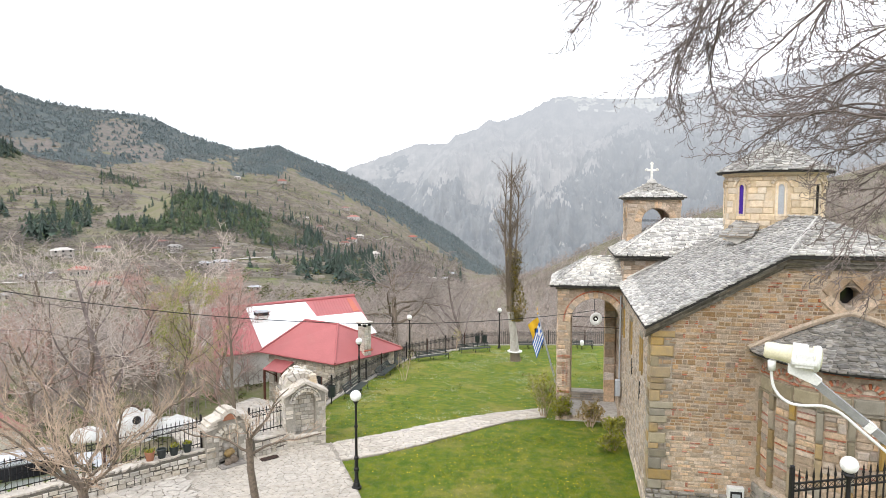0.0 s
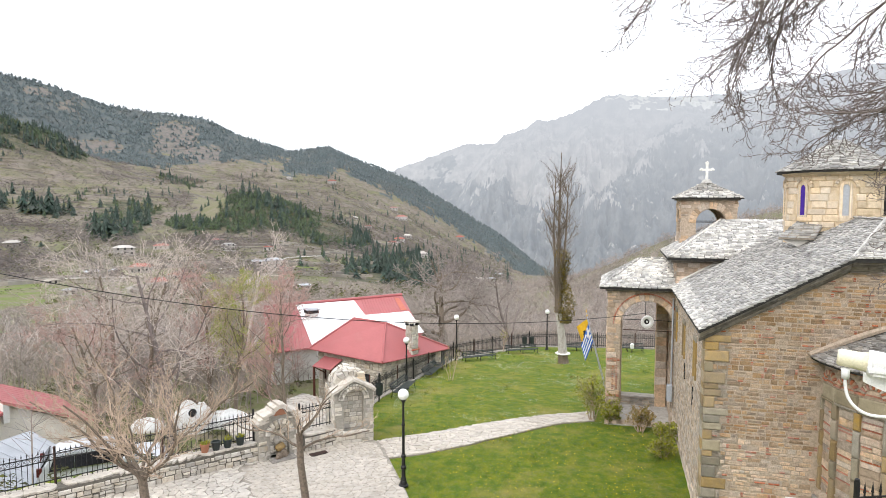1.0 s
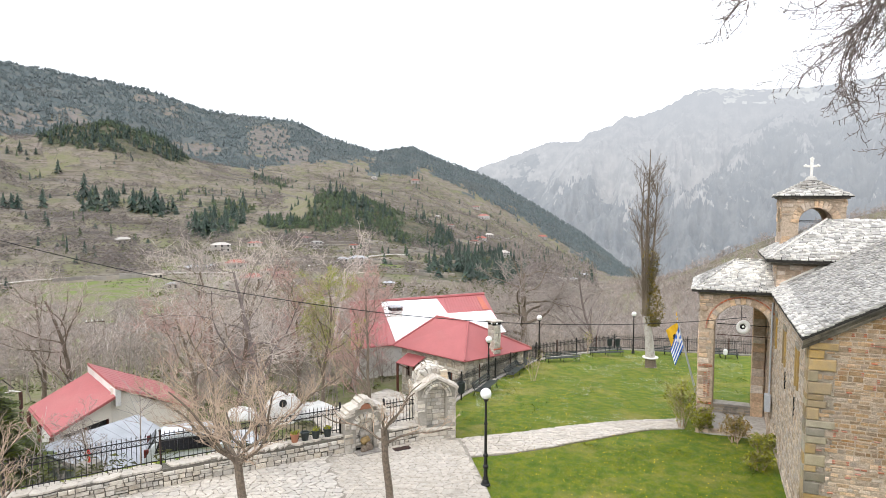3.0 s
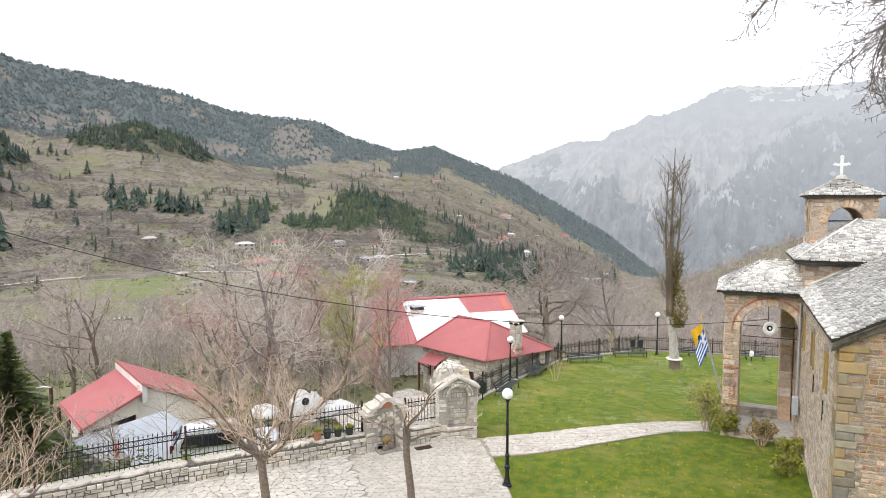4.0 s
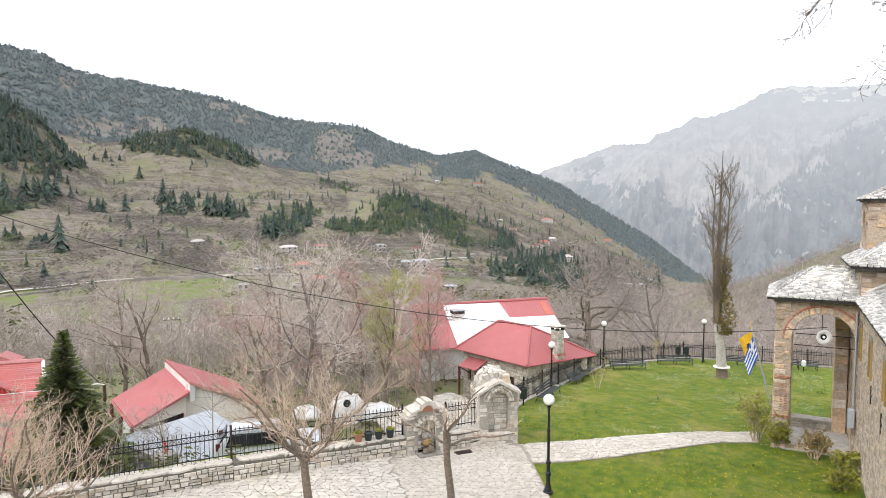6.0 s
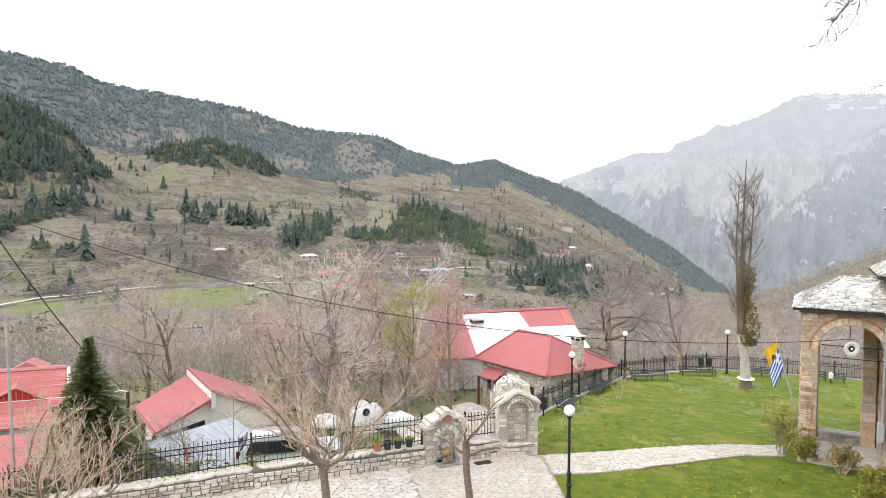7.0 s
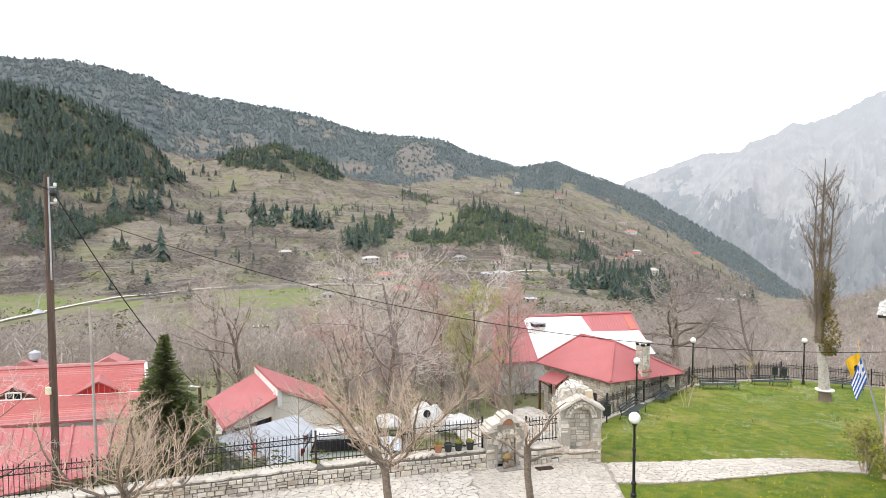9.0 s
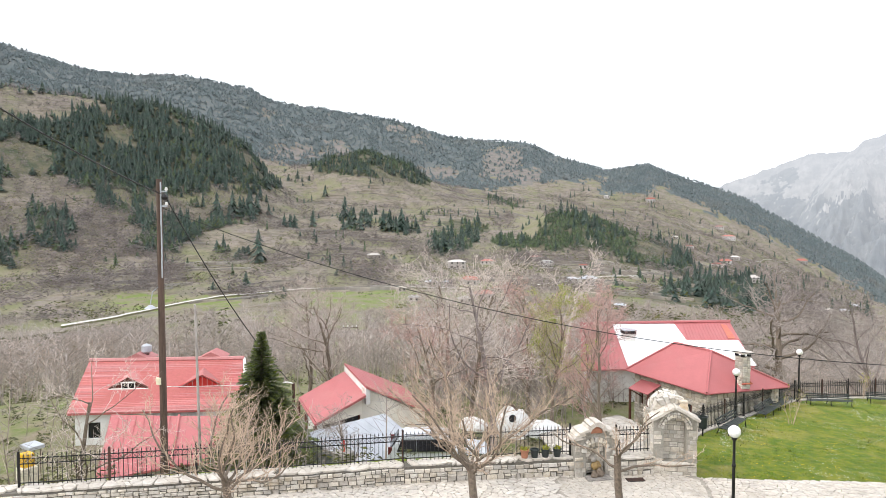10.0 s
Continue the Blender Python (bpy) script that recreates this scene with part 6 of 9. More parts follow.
# ---- lamps ----
def build_lamp(x, y, z, h, label, ball=0.165):
    l = empty("street_lamp", pose(x, y, z), label, "lamp", "park lamps")
    smooth_angle(MB().lathe([(0.001, 0), (0.15, 0), (0.15, 0.04), (0.11, 0.07), (0.10, 0.14), (0.075, 0.18), (0.085, 0.22), (0.06, 0.28), (0.058, 0.5), (0.085, 0.54), (0.085, 0.6), (0.055, 0.64), (0.055, 0.86), (0.075, 0.89), (0.075, 0.94), (0.045, 0.98)], 16).ob("base", "iron", l), 30)
    post = MB().lathe([(0.043, 0.96), (0.040, h * 0.62), (0.056, h * 0.62 + 0.02), (0.056, h * 0.62 + 0.07), (0.038, h * 0.62 + 0.10), (0.034, h - 0.42), (0.055, h - 0.38), (0.075, h - 0.34), (0.075, h - 0.3), (0.001, h - 0.3)], 14)
    smooth_angle(post.ob("post", "iron", l), 30)
    MB().ball((0, 0, h - 0.155), ball, 20).ob("globe", "globe", l, "white opal glass globe", smooth=True)
    MB().lathe([(0.09, h - 0.32), (0.075, h - 0.29), (0.001, h - 0.285)], 12).ob("collar", "iron", l)
    return l


build_lamp(-2.57, 18.13, 0.04, 2.95, "black iron lamp post with white globe at the lawn corner")
build_lamp(-2.15, 39.8, terrace_z(0, 39.8), 2.95, "black iron lamp post with white globe by the lawn fence")
build_lamp(4.1, 45.2, terrace_z(0, 45.2), 2.95, "black iron lamp post with white globe behind the bare tree")
build_lamp(-4.15, 30.6, terrace_z(0, 30.6), 2.62, "black iron lamp post with white globe beside the sloping fence")
build_lamp(6.62, 9.95, 2.2, 2.2, "short black lamp with white globe behind an iron fence", 0.138)


# ---- benches ----
def build_bench():
    b = empty("bench", pose(0, 0, 0), "dark green slatted park bench with curled iron ends", "bench", "park benches")
    L = 1.9
    for x in (-L / 2 + 0.08, L / 2 - 0.08, 0):
        e = MB()
        e.tube([(x, -0.27, 0), (x, -0.24, 0.2), (x, -0.26, 0.42), (x, 0.14, 0.40), (x, 0.2, 0.2), (x, 0.26, 0)], 0.02, 6)
        e.tube([(x, 0.12, 0.4), (x, 0.2, 0.6), (x, 0.3, 0.86)], 0.02, 6)
        if x:
            e.tube([(x, 0.22, 0.64), (x, -0.05, 0.66), (x, -0.25, 0.62), (x, -0.3, 0.55), (x, -0.24, 0.5), (x, -0.2, 0.55)], 0.018, 6)
        e.ob("end_frame", "iron", b)
    for k in range(5):
        MB().bevel_box(-L / 2, L / 2, -0.035, 0.035, 0, 0.028, 0.006).ob("seat_slat", "bench", b, at=pose(0, -0.24 + 0.088 * k, 0.425))
    for k in range(3):
        MB().bevel_box(-L / 2, L / 2, -0.036, 0.036, 0, 0.03, 0.006).ob("back_slat", "bench", b, at=pose(0, 0.18 + 0.05 * k, 0.57 + 0.13 * k, 70, 0, 0))
    return b


bench = build_bench()
SEATS = [(-4.15, 29.4, 77), (-3.2, 34.6, 77), (-2.85, 37.2, 77), (-0.7, 40.0, 26), (2.2, 43.3, 18), (6.2, 45.2, -4), (9.8, 45.2, -4)]
for i, (x, y, a) in enumerate(SEATS):
    m = pose(x, y, terrace_z(x, y) + 0.02, 0, 0, a) @ Matrix.Diagonal((1.1, 1, 0.8, 1))
    if i:
        copy_thing(bench, m)
    else:
        bench.matrix_basis = m


# ---- bins, spotlight, saplings ----
def build_bin(x, y, a, label):
    z = terrace_z(x, y)
    b = empty("litter_bin", pose(x, y, z, 0, 0, a) @ Matrix.Scale(0.82, 4), label, "bin")
    MB().tube([(0, 0, 0), (0, 0, 0.62)], 0.04, 8).ob("post", "iron", b)
    MB().lathe([(0.001, 0.42), (0.19, 0.42), (0.22, 0.98), (0.235, 0.98), (0.235, 1.02), (0.2, 1.02), (0.17, 0.5), (0.001, 0.5)], 14).ob("drum", "plastic", b)
    MB().tube([(-0.24, 0, 1.0), (-0.24, 0, 1.12), (0.24, 0, 1.12), (0.24, 0, 1.0)], 0.015, 6).ob("bail", "iron", b)


build_bin(-5.0, 27.6, 10, "dark green drum litter bin beside the fence")
build_bin(2.55, 46.0, 0, "dark litter bin at the fence corner")
build_bin(3.1, 46.1, 0, "dark litter bin at the fence corner")
spot = empty("garden_spotlight", pose(10.0, 44.6, terrace_z(0, 44.6)), "small white garden lantern on the lawn", "lamp")
MB().tube([(0, 0, 0), (0, 0, 0.3)], 0.03, 8).ob("stake", "iron", spot)
MB().lathe([(0.06, 0.28), (0.13, 0.34), (0.14, 0.6), (0.08, 0.68), (0.001, 0.7)], 10).ob("lantern", "white_plastic", spot)

# ---- pots on the wall ----
P_POTS = ((0.66, "terracotta", "terracotta flower pot with seedlings on the wall"), (1.0, "plastic", "grey plastic bucket pot on the wall"), (1.36, "plastic", "dark plastic planter with green seedlings on the wall"), (1.76, "plastic", "dark plastic planter with green seedlings on the wall"))
for k, (back, mat, label) in enumerate(P_POTS):
    d = 2.2 - back
    x, y = -7.75 - d * 0.78, 19.65 - d * 0.635
    p = empty("flower_pot", pose(x, y, 0.65) @ Matrix.Scale(0.84, 4), label, "pot", "pots on the wall")
    MB().lathe([(0.001, 0), (0.12, 0), (0.165, 0.28), (0.18, 0.28), (0.18, 0.33), (0.15, 0.33), (0.14, 0.27), (0.001, 0.27)], 16).ob("pot", mat, p, smooth=False)
    if k != 1:
        leaf = MB()
        rr = random.Random(k)
        for _ in range(70):
            a, q = rr.uniform(0, 6.28), rr.uniform(0, 0.15)
            c = Vector((q * math.cos(a), q * math.sin(a), 0.27))
            t = c + Vector((rr.uniform(-.08, .08), rr.uniform(-.08, .08), rr.uniform(0.06, 0.16)))
            n = Vector((-math.sin(a), math.cos(a), 0)) * 0.02
            leaf.add([c, t + n, t + Vector((0, 0, 0.03)), t - n], [(0, 1, 2, 3)])
        leaf.ob("seedling_clump", "leaf", p)

drain = empty("drain_grate", pose(-5.75, 20.25, 0.066, 0, 0, 38), "rusty rectangular drain grate in the paving", "drain")
MB().box(-0.3, 0.3, -0.13, 0.13, -0.01, 0.008).ob("tray", "dark", drain)
for k in range(14):
    MB().box(-0.29 + 0.043 * k, -0.27 + 0.043 * k, -0.13, 0.13, 0.008, 0.02).ob("grate_bar", "rust", drain)


# ---- terrace and fence near the apse ----
upper = tagged(MB().prism([(5.75, 10.25, -0.1), (5.6, 4.0, -0.1), (16, 3.0, -0.1), (16, 12.2, -0.1)], (0, 0, 2.3)).ob("retaining_wall", "rubble"), "rubble retaining wall with a small planted terrace", "wall", kind="structure")
build_fence("black wrought-iron fence with curls on the terrace beside the apse", [(5.78, 10.1), (11.5, 11.2)], lambda x, y: 2.2, 1.78, 0.14, 1.9, "iron", rails=(0.08, 0.86, 0.93), r=0.01)


# ---- flags on the porch ----
def build_flag(name, label, base, top, drop, side, cloth, pattern, seed):
    f = empty(name, pose(*base), label, "flag", "flags by the porch")
    b, t = Vector(base), Vector(top)
    MB().tube([(0, 0, 0), t - b], 0.018, 8).ob("pole", "zinc", f)
    MB().lathe([(0.001, 0), (0.03, 0.03), (0.012, 0.1), (0.001, 0.16)], 8).ob("finial", "yellow", f, at=Matrix.Translation(t - b))
    ax = (b - t).normalized()
    r = random.Random(seed)
    nu, nv = 18, 18
    mb = MB()
    grid = []
    for i in range(nu + 1):
        for j in range(nv + 1):
            h, w = i / nu, j / nv
            fold = math.sin(w * 8 + h * 2.5 + seed) * 0.06 * w ** 0.5 + math.sin(w * 15 - h * 3 + seed) * 0.02
            p = (t - b) + ax * (0.25 + drop * h * (1 - 0.12 * w)) + Vector(side) * w * (1 - 0.08 * h) + Vector((0.3, 1.0, 0.15)) * fold
            grid.append(p)
    for i in range(nu):
        for j in range(nv):
            mb.add([grid[i * (nv + 1) + j], grid[i * (nv + 1) + j + 1], grid[(i + 1) * (nv + 1) + j + 1], grid[(i + 1) * (nv + 1) + j]], [(0, 1, 2, 3)], pattern(i / nu, j / nv))
    o = mb.ob("cloth", cloth, f, smooth=True)
    weld(o)
    return f


def greek(h, w):
    if h < 5 / 9 and w < 0.38:
        return 0 if (abs(h - 5 / 18) < 0.06 or abs(w - 0.19) < 0.045) else 1
    return 1 if int(h * 9) % 2 == 0 else 0


build_flag("flag", "blue and white striped flag hanging from a slanted pole", (4.72, 25.85, 0.9), (3.96, 25.97, 3.84), 0.8, (-0.3, -0.1, -0.95), ["white_cloth", "blue"], greek, 1)
build_flag("flag", "yellow flag with a black mark hanging from a slanted pole", (4.8, 26.1, 0.9), (3.98, 26.3, 3.95), 0.95, (-0.42, 0.22, -0.38), ["yellow", "dark"], lambda h, w: 1 if math.hypot(h - 0.5, (w - 0.5) * 1.2) < 0.14 else 0, 4)

# ---- loudspeaker under the porch arch ----
horn = empty("loudspeaker", pose(5.95, 24.15, 4.0, 0, 0, 8), "grey horn loudspeaker hanging in the porch arch", "speaker")
MB().lathe([(0.04, 0.3), (0.06, 0.12), (0.12, 0.03), (0.25, 0.0), (0.255, 0.01), (0.13, 0.06), (0.08, 0.3)], 24).ob("horn", "white_plastic", horn, smooth=True, at=pose(0, 0, 0, -90, 0, 0))
MB().lathe([(0.001, 0.0), (0.10, 0.0), (0.10, 0.02), (0.001, 0.02)], 20).ob("throat", "dark", horn, at=pose(0, 0.055, 0, -90, 0, 0))
MB().ball((0, 0.03, 0), 0.045, 12).ob("driver_cap", "white_plastic", horn, smooth=True)
MB().tube([(0, 0.2, 0), (0, 0.2, 0.75)], 0.012, 6).ob("hanger", "iron", horn)


# ---- receiver arm close to the camera ----
def build_receiver():
    """A dish receiver on its bracket: cream snout, white clamp, grey arm and a looping cable."""
    r = empty("dish_receiver", pose(0.942, 1.665, 8.093, 0, 0, -28) @ Matrix.Scale(0.96, 4), "cream satellite-dish receiver on a grey bracket arm", "receiver")
    snout = MB().lathe([(0.001, -0.073), (0.019, -0.073), (0.0235, -0.066), (0.0235, -0.03), (0.0275, 0.0), (0.0275, 0.055), (0.001, 0.055)], 24)
    smooth_angle(snout.ob("body", "cream_plastic", r, at=pose(0, 0, 0.0, 0, 96, 0)))
    cap = MB().lathe([(0.001, 0.045), (0.0335, 0.045), (0.0345, 0.05), (0.0345, 0.058), (0.032, 0.066), (0.02, 0.07), (0.001, 0.071)], 28)
    smooth_angle(cap.ob("feed_cap", "cream_plastic", r, at=pose(0, 0, 0, 0, 96, 0)))
    rim = MB().lathe([(0.034, 0.052), (0.037, 0.054), (0.037, 0.062), (0.033, 0.066)], 28)
    smooth_angle(rim.ob("rim", "white_plastic", r, at=pose(0, 0, 0, 0, 96, 0)))
    clamp = MB().lathe([(0.0278, -0.004), (0.0335, -0.004), (0.0345, 0.0), (0.0345, 0.03), (0.0335, 0.034), (0.0278, 0.034)], 28)
    smooth_angle(clamp.ob("clamp", "white_plastic", r, at=pose(0, 0, 0, 0, 96, 0)))
    MB().bevel_box(0.0, 0.045, -0.012, 0.012, -0.02, 0.02, 0.003).ob("clamp_lug", "white_plastic", r, at=pose(0.005, -0.032, -0.006))
    MB().bevel_box(-0.008, 0.05, -0.009, 0.012, -0.004, 0.006, 0.002).ob("clamp_screw", "white_plastic", r, at=pose(0.005, -0.04, -0.012))
    saddle = MB().prism([(-0.012, -0.014, -0.024), (0.04, -0.014, -0.024), (0.052, -0.014, -0.045), (0.072, -0.014, -0.062), (0.06, -0.014, -0.078), (0.032, -0.014, -0.068), (-0.012, -0.014, -0.05)], (0, 0.028, 0))
    saddle.ob("saddle", "white_plastic", r)
    arm = MB()
    d = Vector((0.78, 0.0, -0.63)).normalized()
    n = Vector((0.63, 0, 0.78)).normalized()
    a, b = Vector((0.045, 0, -0.062)), Vector((0.045, 0, -0.062)) + d * 0.62
    for lo, hi, y0, y1 in ((-0.0105, 0.0105, -0.0105, 0.0105),):
        arm.hexa([a + n * lo + Vector((0, y0, 0)), b + n * lo + Vector((0, y0, 0)), b + n * lo + Vector((0, y1, 0)), a + n * lo + Vector((0, y1, 0)),
                  a + n * hi + Vector((0, y0, 0)), b + n * hi + Vector((0, y0, 0)), b + n * hi + Vector((0, y1, 0)), a + n * hi + Vector((0, y1, 0))])
    arm.ob("arm", "galv", r)
    MB().tube([b - d * 0.03 + Vector((0, 0, 0.02)), b - d * 0.03 - Vector((0, 0, 8.93))], 0.026, 10).ob("mast", "galv", r)
    band = MB()
    for q in (0.17,):
        c = a + d * q
        band.hexa([c + n * lo + d * e + Vector((0, y, 0)) for lo in (-0.0125, 0.0125) for e, y in ((0, -0.0125), (0.022, -0.0125), (0.022, 0.0125), (0, 0.0125))])
    band.ob("cable_tie", "white_plastic", r)
    MB().tube([(-0.052, -0.004, -0.022), (-0.052, -0.004, -0.05)], [0.0115, 0.0095], 14).ob("connector", "white_plastic", r, smooth=True)
    pts = [(-0.052, -0.004, -0.05), (-0.05, -0.006, -0.075), (-0.043, -0.01, -0.1), (-0.026, -0.014, -0.122), (0.0, -0.018, -0.135), (0.03, -0.019, -0.136), (0.06, -0.018, -0.132), (0.085, -0.017, -0.132), (0.12, -0.016, -0.146), (0.17, -0.016, -0.188), (0.26, -0.016, -0.262), (0.48, -0.016, -0.44)]
    fine = []
    for p, q, u, w in zip([pts[0]] + pts, pts, pts[1:], pts[2:] + [pts[-1]]):
        for k in range(4):
            t = k / 4
            fine.append(tuple(0.5 * (2 * q[i] + (u[i] - p[i]) * t + (2 * p[i] - 5 * q[i] + 4 * u[i] - w[i]) * t * t + (3 * q[i] - p[i] - 3 * u[i] + w[i]) * t ** 3) for i in range(3)))
    MB().tube(fine + [pts[-1]], 0.0042, 10).ob("cable", "white_plastic", r, smooth=True)


build_receiver()


# ---- houses below the terrace ----
def V3(p, z=None):
    return Vector((p[0], p[1], p[2] if z is None else z))


def wall_between(a, b, z0, z1, t, mat, parent, z1b=None, name="wall", label="", holes=()):
    """An upright wall from a to b; the outside is on the right of the way from b to a."""
    ln = math.hypot(b[0] - a[0], b[1] - a[1])
    e = z1 if z1b is None else z1b
    mb = MB()
    pl = plane_at(a[0], a[1], 0, b[0] - a[0], b[1] - a[1])
    hole_wall(mb, pl, 0, ln, z0, lambda x: z1 + (e - z1) * x / ln, t, holes)
    o = weld(mb.ob(name, mat, parent, label))
    return pl, ln, o


def roof_sheet(name, pts, mat, parent, t=0.08, label=""):
    return MB().prism([V3(p) - Vector((0, 0, t)) for p in pts], (0, 0, t)).ob(name, mat, parent, label)


def seams(a, b, c, d, n, parent, mat, h=0.035, w=0.03, name="seam"):
    """Standing seams on a roof plane from eave a-b up to ridge d-c; each is a part."""
    for i in range(n + 1):
        t = i / n
        p, q = V3(a).lerp(V3(b), t), V3(d).lerp(V3(c), t)
        MB().tube([p + Vector((0, 0, 0.01)), q + Vector((0, 0, 0.01))], w / 2, 4).ob(name, mat, parent)


def build_taverna():
    h = empty("stone_house", pose(0, 0, 0), "stone house with a matt red hipped sheet roof and stone chimney", "house")
    A, B, C, D = (-5.73, 32.75, 0.0), (-2.45, 37.1, -0.15), (-7.0, 40.2, -0.1), (-10.55, 35.65, 0.0)
    R2, R1 = (-6.0, 35.45, 1.58), (-8.1, 36.6, 1.62)
    for pts in ((D, A, R2, R1), (A, B, R2), (B, C, R1, R2), (C, D, R1)):
        roof_sheet("roof", pts, "red_roof", h)
    for a, b in ((A, R2), (B, R2), (R2, R1), (D, R1)):
        MB().tube([V3(a) + Vector((0, 0, 0.02)), V3(b) + Vector((0, 0, 0.02))], 0.06, 5).ob("ridge_cap", "red_roof", h)
    for a, b in ((D, A), (A, B)):
        MB().tube([V3(a) - Vector((0, 0, 0.05)), V3(b) - Vector((0, 0, 0.05))], 0.05, 6).ob("gutter", "red_roof", h)
    c = Vector((-6.45, 36.4))
    corner = [c + (Vector(p[:2]) - c) * 0.88 for p in (A, B, C, D)]
    door = rect_hole(1.2, 1.85, -3.2, -0.85)
    win = [rect_hole(0.2, 0.6, -1.8, -0.85), rect_hole(3.3, 4.0, -2.0, -0.95)]
    stones = []
    for k, (p, q) in enumerate(((corner[3], corner[0]), (corner[0], corner[1]), (corner[1], corner[2]), (corner[2], corner[3]))):
        hs = [door] + win if k == 0 else []
        pl, ln, o = wall_between(p, q, -3.6, -0.1, 0.4, "pale_mortar", h, holes=hs)
        if k < 2:
            rc = courses(0, ln, -3.0, -0.12, (0.13, 0.26), (0.18, 0.5), 200 + k, 0.03, lambda x, z: not in_hole(hs, x, z, 0.02))
            PIECES.append(("pale_stone", PALE, wall_mats(rc, pl, (0.03, 0.06), k), o, 160, "masonry"))
        if k == 0:
            MB().box(1.2, 1.85, 0.15, 0.2, -3.2, -0.85).ob("door", "brown_wood", h, at=pl)
            for a, b, lo, hi, _ in win:
                m = (a + b) / 2
                MB().box(a, b, 0.12, 0.15, lo(m), hi(m)).ob("window_pane", "glass", h, at=pl)
                for x in (a - 0.05, b):
                    MB().box(x, x + 0.05, -0.02, 0.16, lo(m), hi(m)).ob("window_frame", "brown_wood", h, at=pl)
            # sheet awning on brown posts over the door
            aw = [(0.55, -1.0, -0.78), (2.0, -1.0, -0.78), (2.0, 0.0, -0.38), (0.55, 0.0, -0.38)]
            roof_sheet("awning", [pl @ Vector(p3) for p3 in aw], "red_roof", h, 0.04)
            for x in (0.6, 1.95):
                MB().box(x - 0.05, x + 0.05, -0.97, -0.87, -3.4, -0.8).ob("awning_post", "brown_wood", h, at=pl)
                MB().tube([pl @ Vector((x, -0.92, -0.85)), pl @ Vector((x, 0, -1.4))], 0.03, 5).ob("awning_brace", "brown_wood", h)
    # chimney
    ch = MB()
    ch.box(-0.25, 0.25, -0.25, 0.25, -0.4, 1.45)
    chim = ch.ob("chimney", "pale_mortar", h, "pale stone chimney with a flat cap", at=pose(-4.42, 34.95, 0.15, 0, 0, 52))
    rc = []
    for k in range(4):
        pl = Matrix.Rotation(k * math.pi / 2, 4, "Z") @ plane_at(-0.25, -0.25, 0, 1, 0)
        rc += wall_mats(courses(0, 0.5, -0.2, 1.42, (0.1, 0.2), (0.15, 0.35), 210 + k, 0.02), pl, (0.02, 0.05), k)
    PIECES.append(("pale_stone", PALE, rc, chim, 90, ""))
    for dx, dy in ((-.2, -.2), (.2, -.2), (.2, .2), (-.2, .2)):
        MB().box(dx - .07, dx + .07, dy - .07, dy + .07, 1.45, 1.6).ob("cap_block", "dark", chim)
    MB().bevel_box(-0.35, 0.35, -0.35, 0.35, 1.6, 1.7, 0.02).ob("cap_slab", "flag", chim)
    MB().tube([(-0.31, -0.31, 0.1), (0.31, -0.31, 0.08), (0.33, 0.33, 0.4)], 0.05, 5).ob("flashing", "rust_sheet", chim)


build_taverna()


def build_long_house():
    h = empty("house", pose(0, 0, 0), "long house with a ribbed red roof partly covered by white sheeting", "house")
    L, R = Vector((-16.6, 44.7, 0.8)), Vector((-7.35, 51.5, 0.84))
    e = Vector((2.45, -6.5, -1.82))
    bl, br = L - Vector((2.4, -6.3, 1.8)), R - Vector((2.4, -6.3, 1.8))
    el, er = L + e, R + e
    roof_sheet("roof", [el, er, R, L], "red_roof", h)
    roof_sheet("roof", [br, bl, L, R], "red_roof", h)
    P = lambda u, v: el.lerp(er, u).lerp(L.lerp(R, u), v)
    up = Vector((0, 0, 0.055))
    for pts in ([P(.27, .0), P(1.01, .0), P(.985, .53), P(.66, .55), P(.62, .95), P(.21, .97)],):
        MB().prism([p + up for p in pts], (0, 0, 0.02)).ob("white_sheeting", "white_sheet", h, "white sheeting over the roof")
    MB().prism([p + up * 0.8 for p in (P(.93, .58), P(.975, .58), P(.965, .9), P(.93, .94))], (0, 0, 0.012)).ob("rust_patch", "rust_sheet", h)
    for i in range(48):
        u = (i + 0.5) / 48
        v0 = 0.0 if u < .22 else (0.56 if u > .66 else 0.97)
        if v0 < 0.9:
            MB().tube([P(u, v0) + Vector((0, 0, .02)), P(u, 0.985) + Vector((0, 0, .02))], 0.035, 4).ob("rib", "red_roof", h)
    MB().tube([L + Vector((0, 0, .05)), R + Vector((0, 0, .05))], 0.13, 6).ob("ridge_cap", "red_roof", h)
    c = (el + er + bl + br) / 4
    ins = [c + (p - c) * 0.93 for p in (el, er, br, bl)]
    for p, q in zip(ins, ins[1:] + ins[:1]):
        wall_between(p, q, -5.5, -1.25, 0.3, "white_paint", h)
    for a, b, pk in ((ins[1], ins[2], R), (ins[3], ins[0], L)):
        MB().prism([V3(a, -1.25), V3(b, -1.25), V3((a + b) / 2, 0.6)], (0.05, 0.05, 0)).ob("gable", "white_paint", h)
    ch = MB().bevel_box(-0.4, 0.4, -0.4, 0.4, -1.2, 0.55, 0.03).ob("chimney", "white_paint", h, "white chimney with a dark slotted head", at=pose(-12.9, 44.2, 0.0, 0, 0, 36))
    MB().box(-0.42, 0.42, -0.42, 0.42, 0.55, 0.78).ob("chimney_head", "dark", ch)
    MB().bevel_box(-0.48, 0.48, -0.48, 0.48, 0.78, 0.85, 0.02).ob("cap_slab", "zinc", ch)


build_long_house()


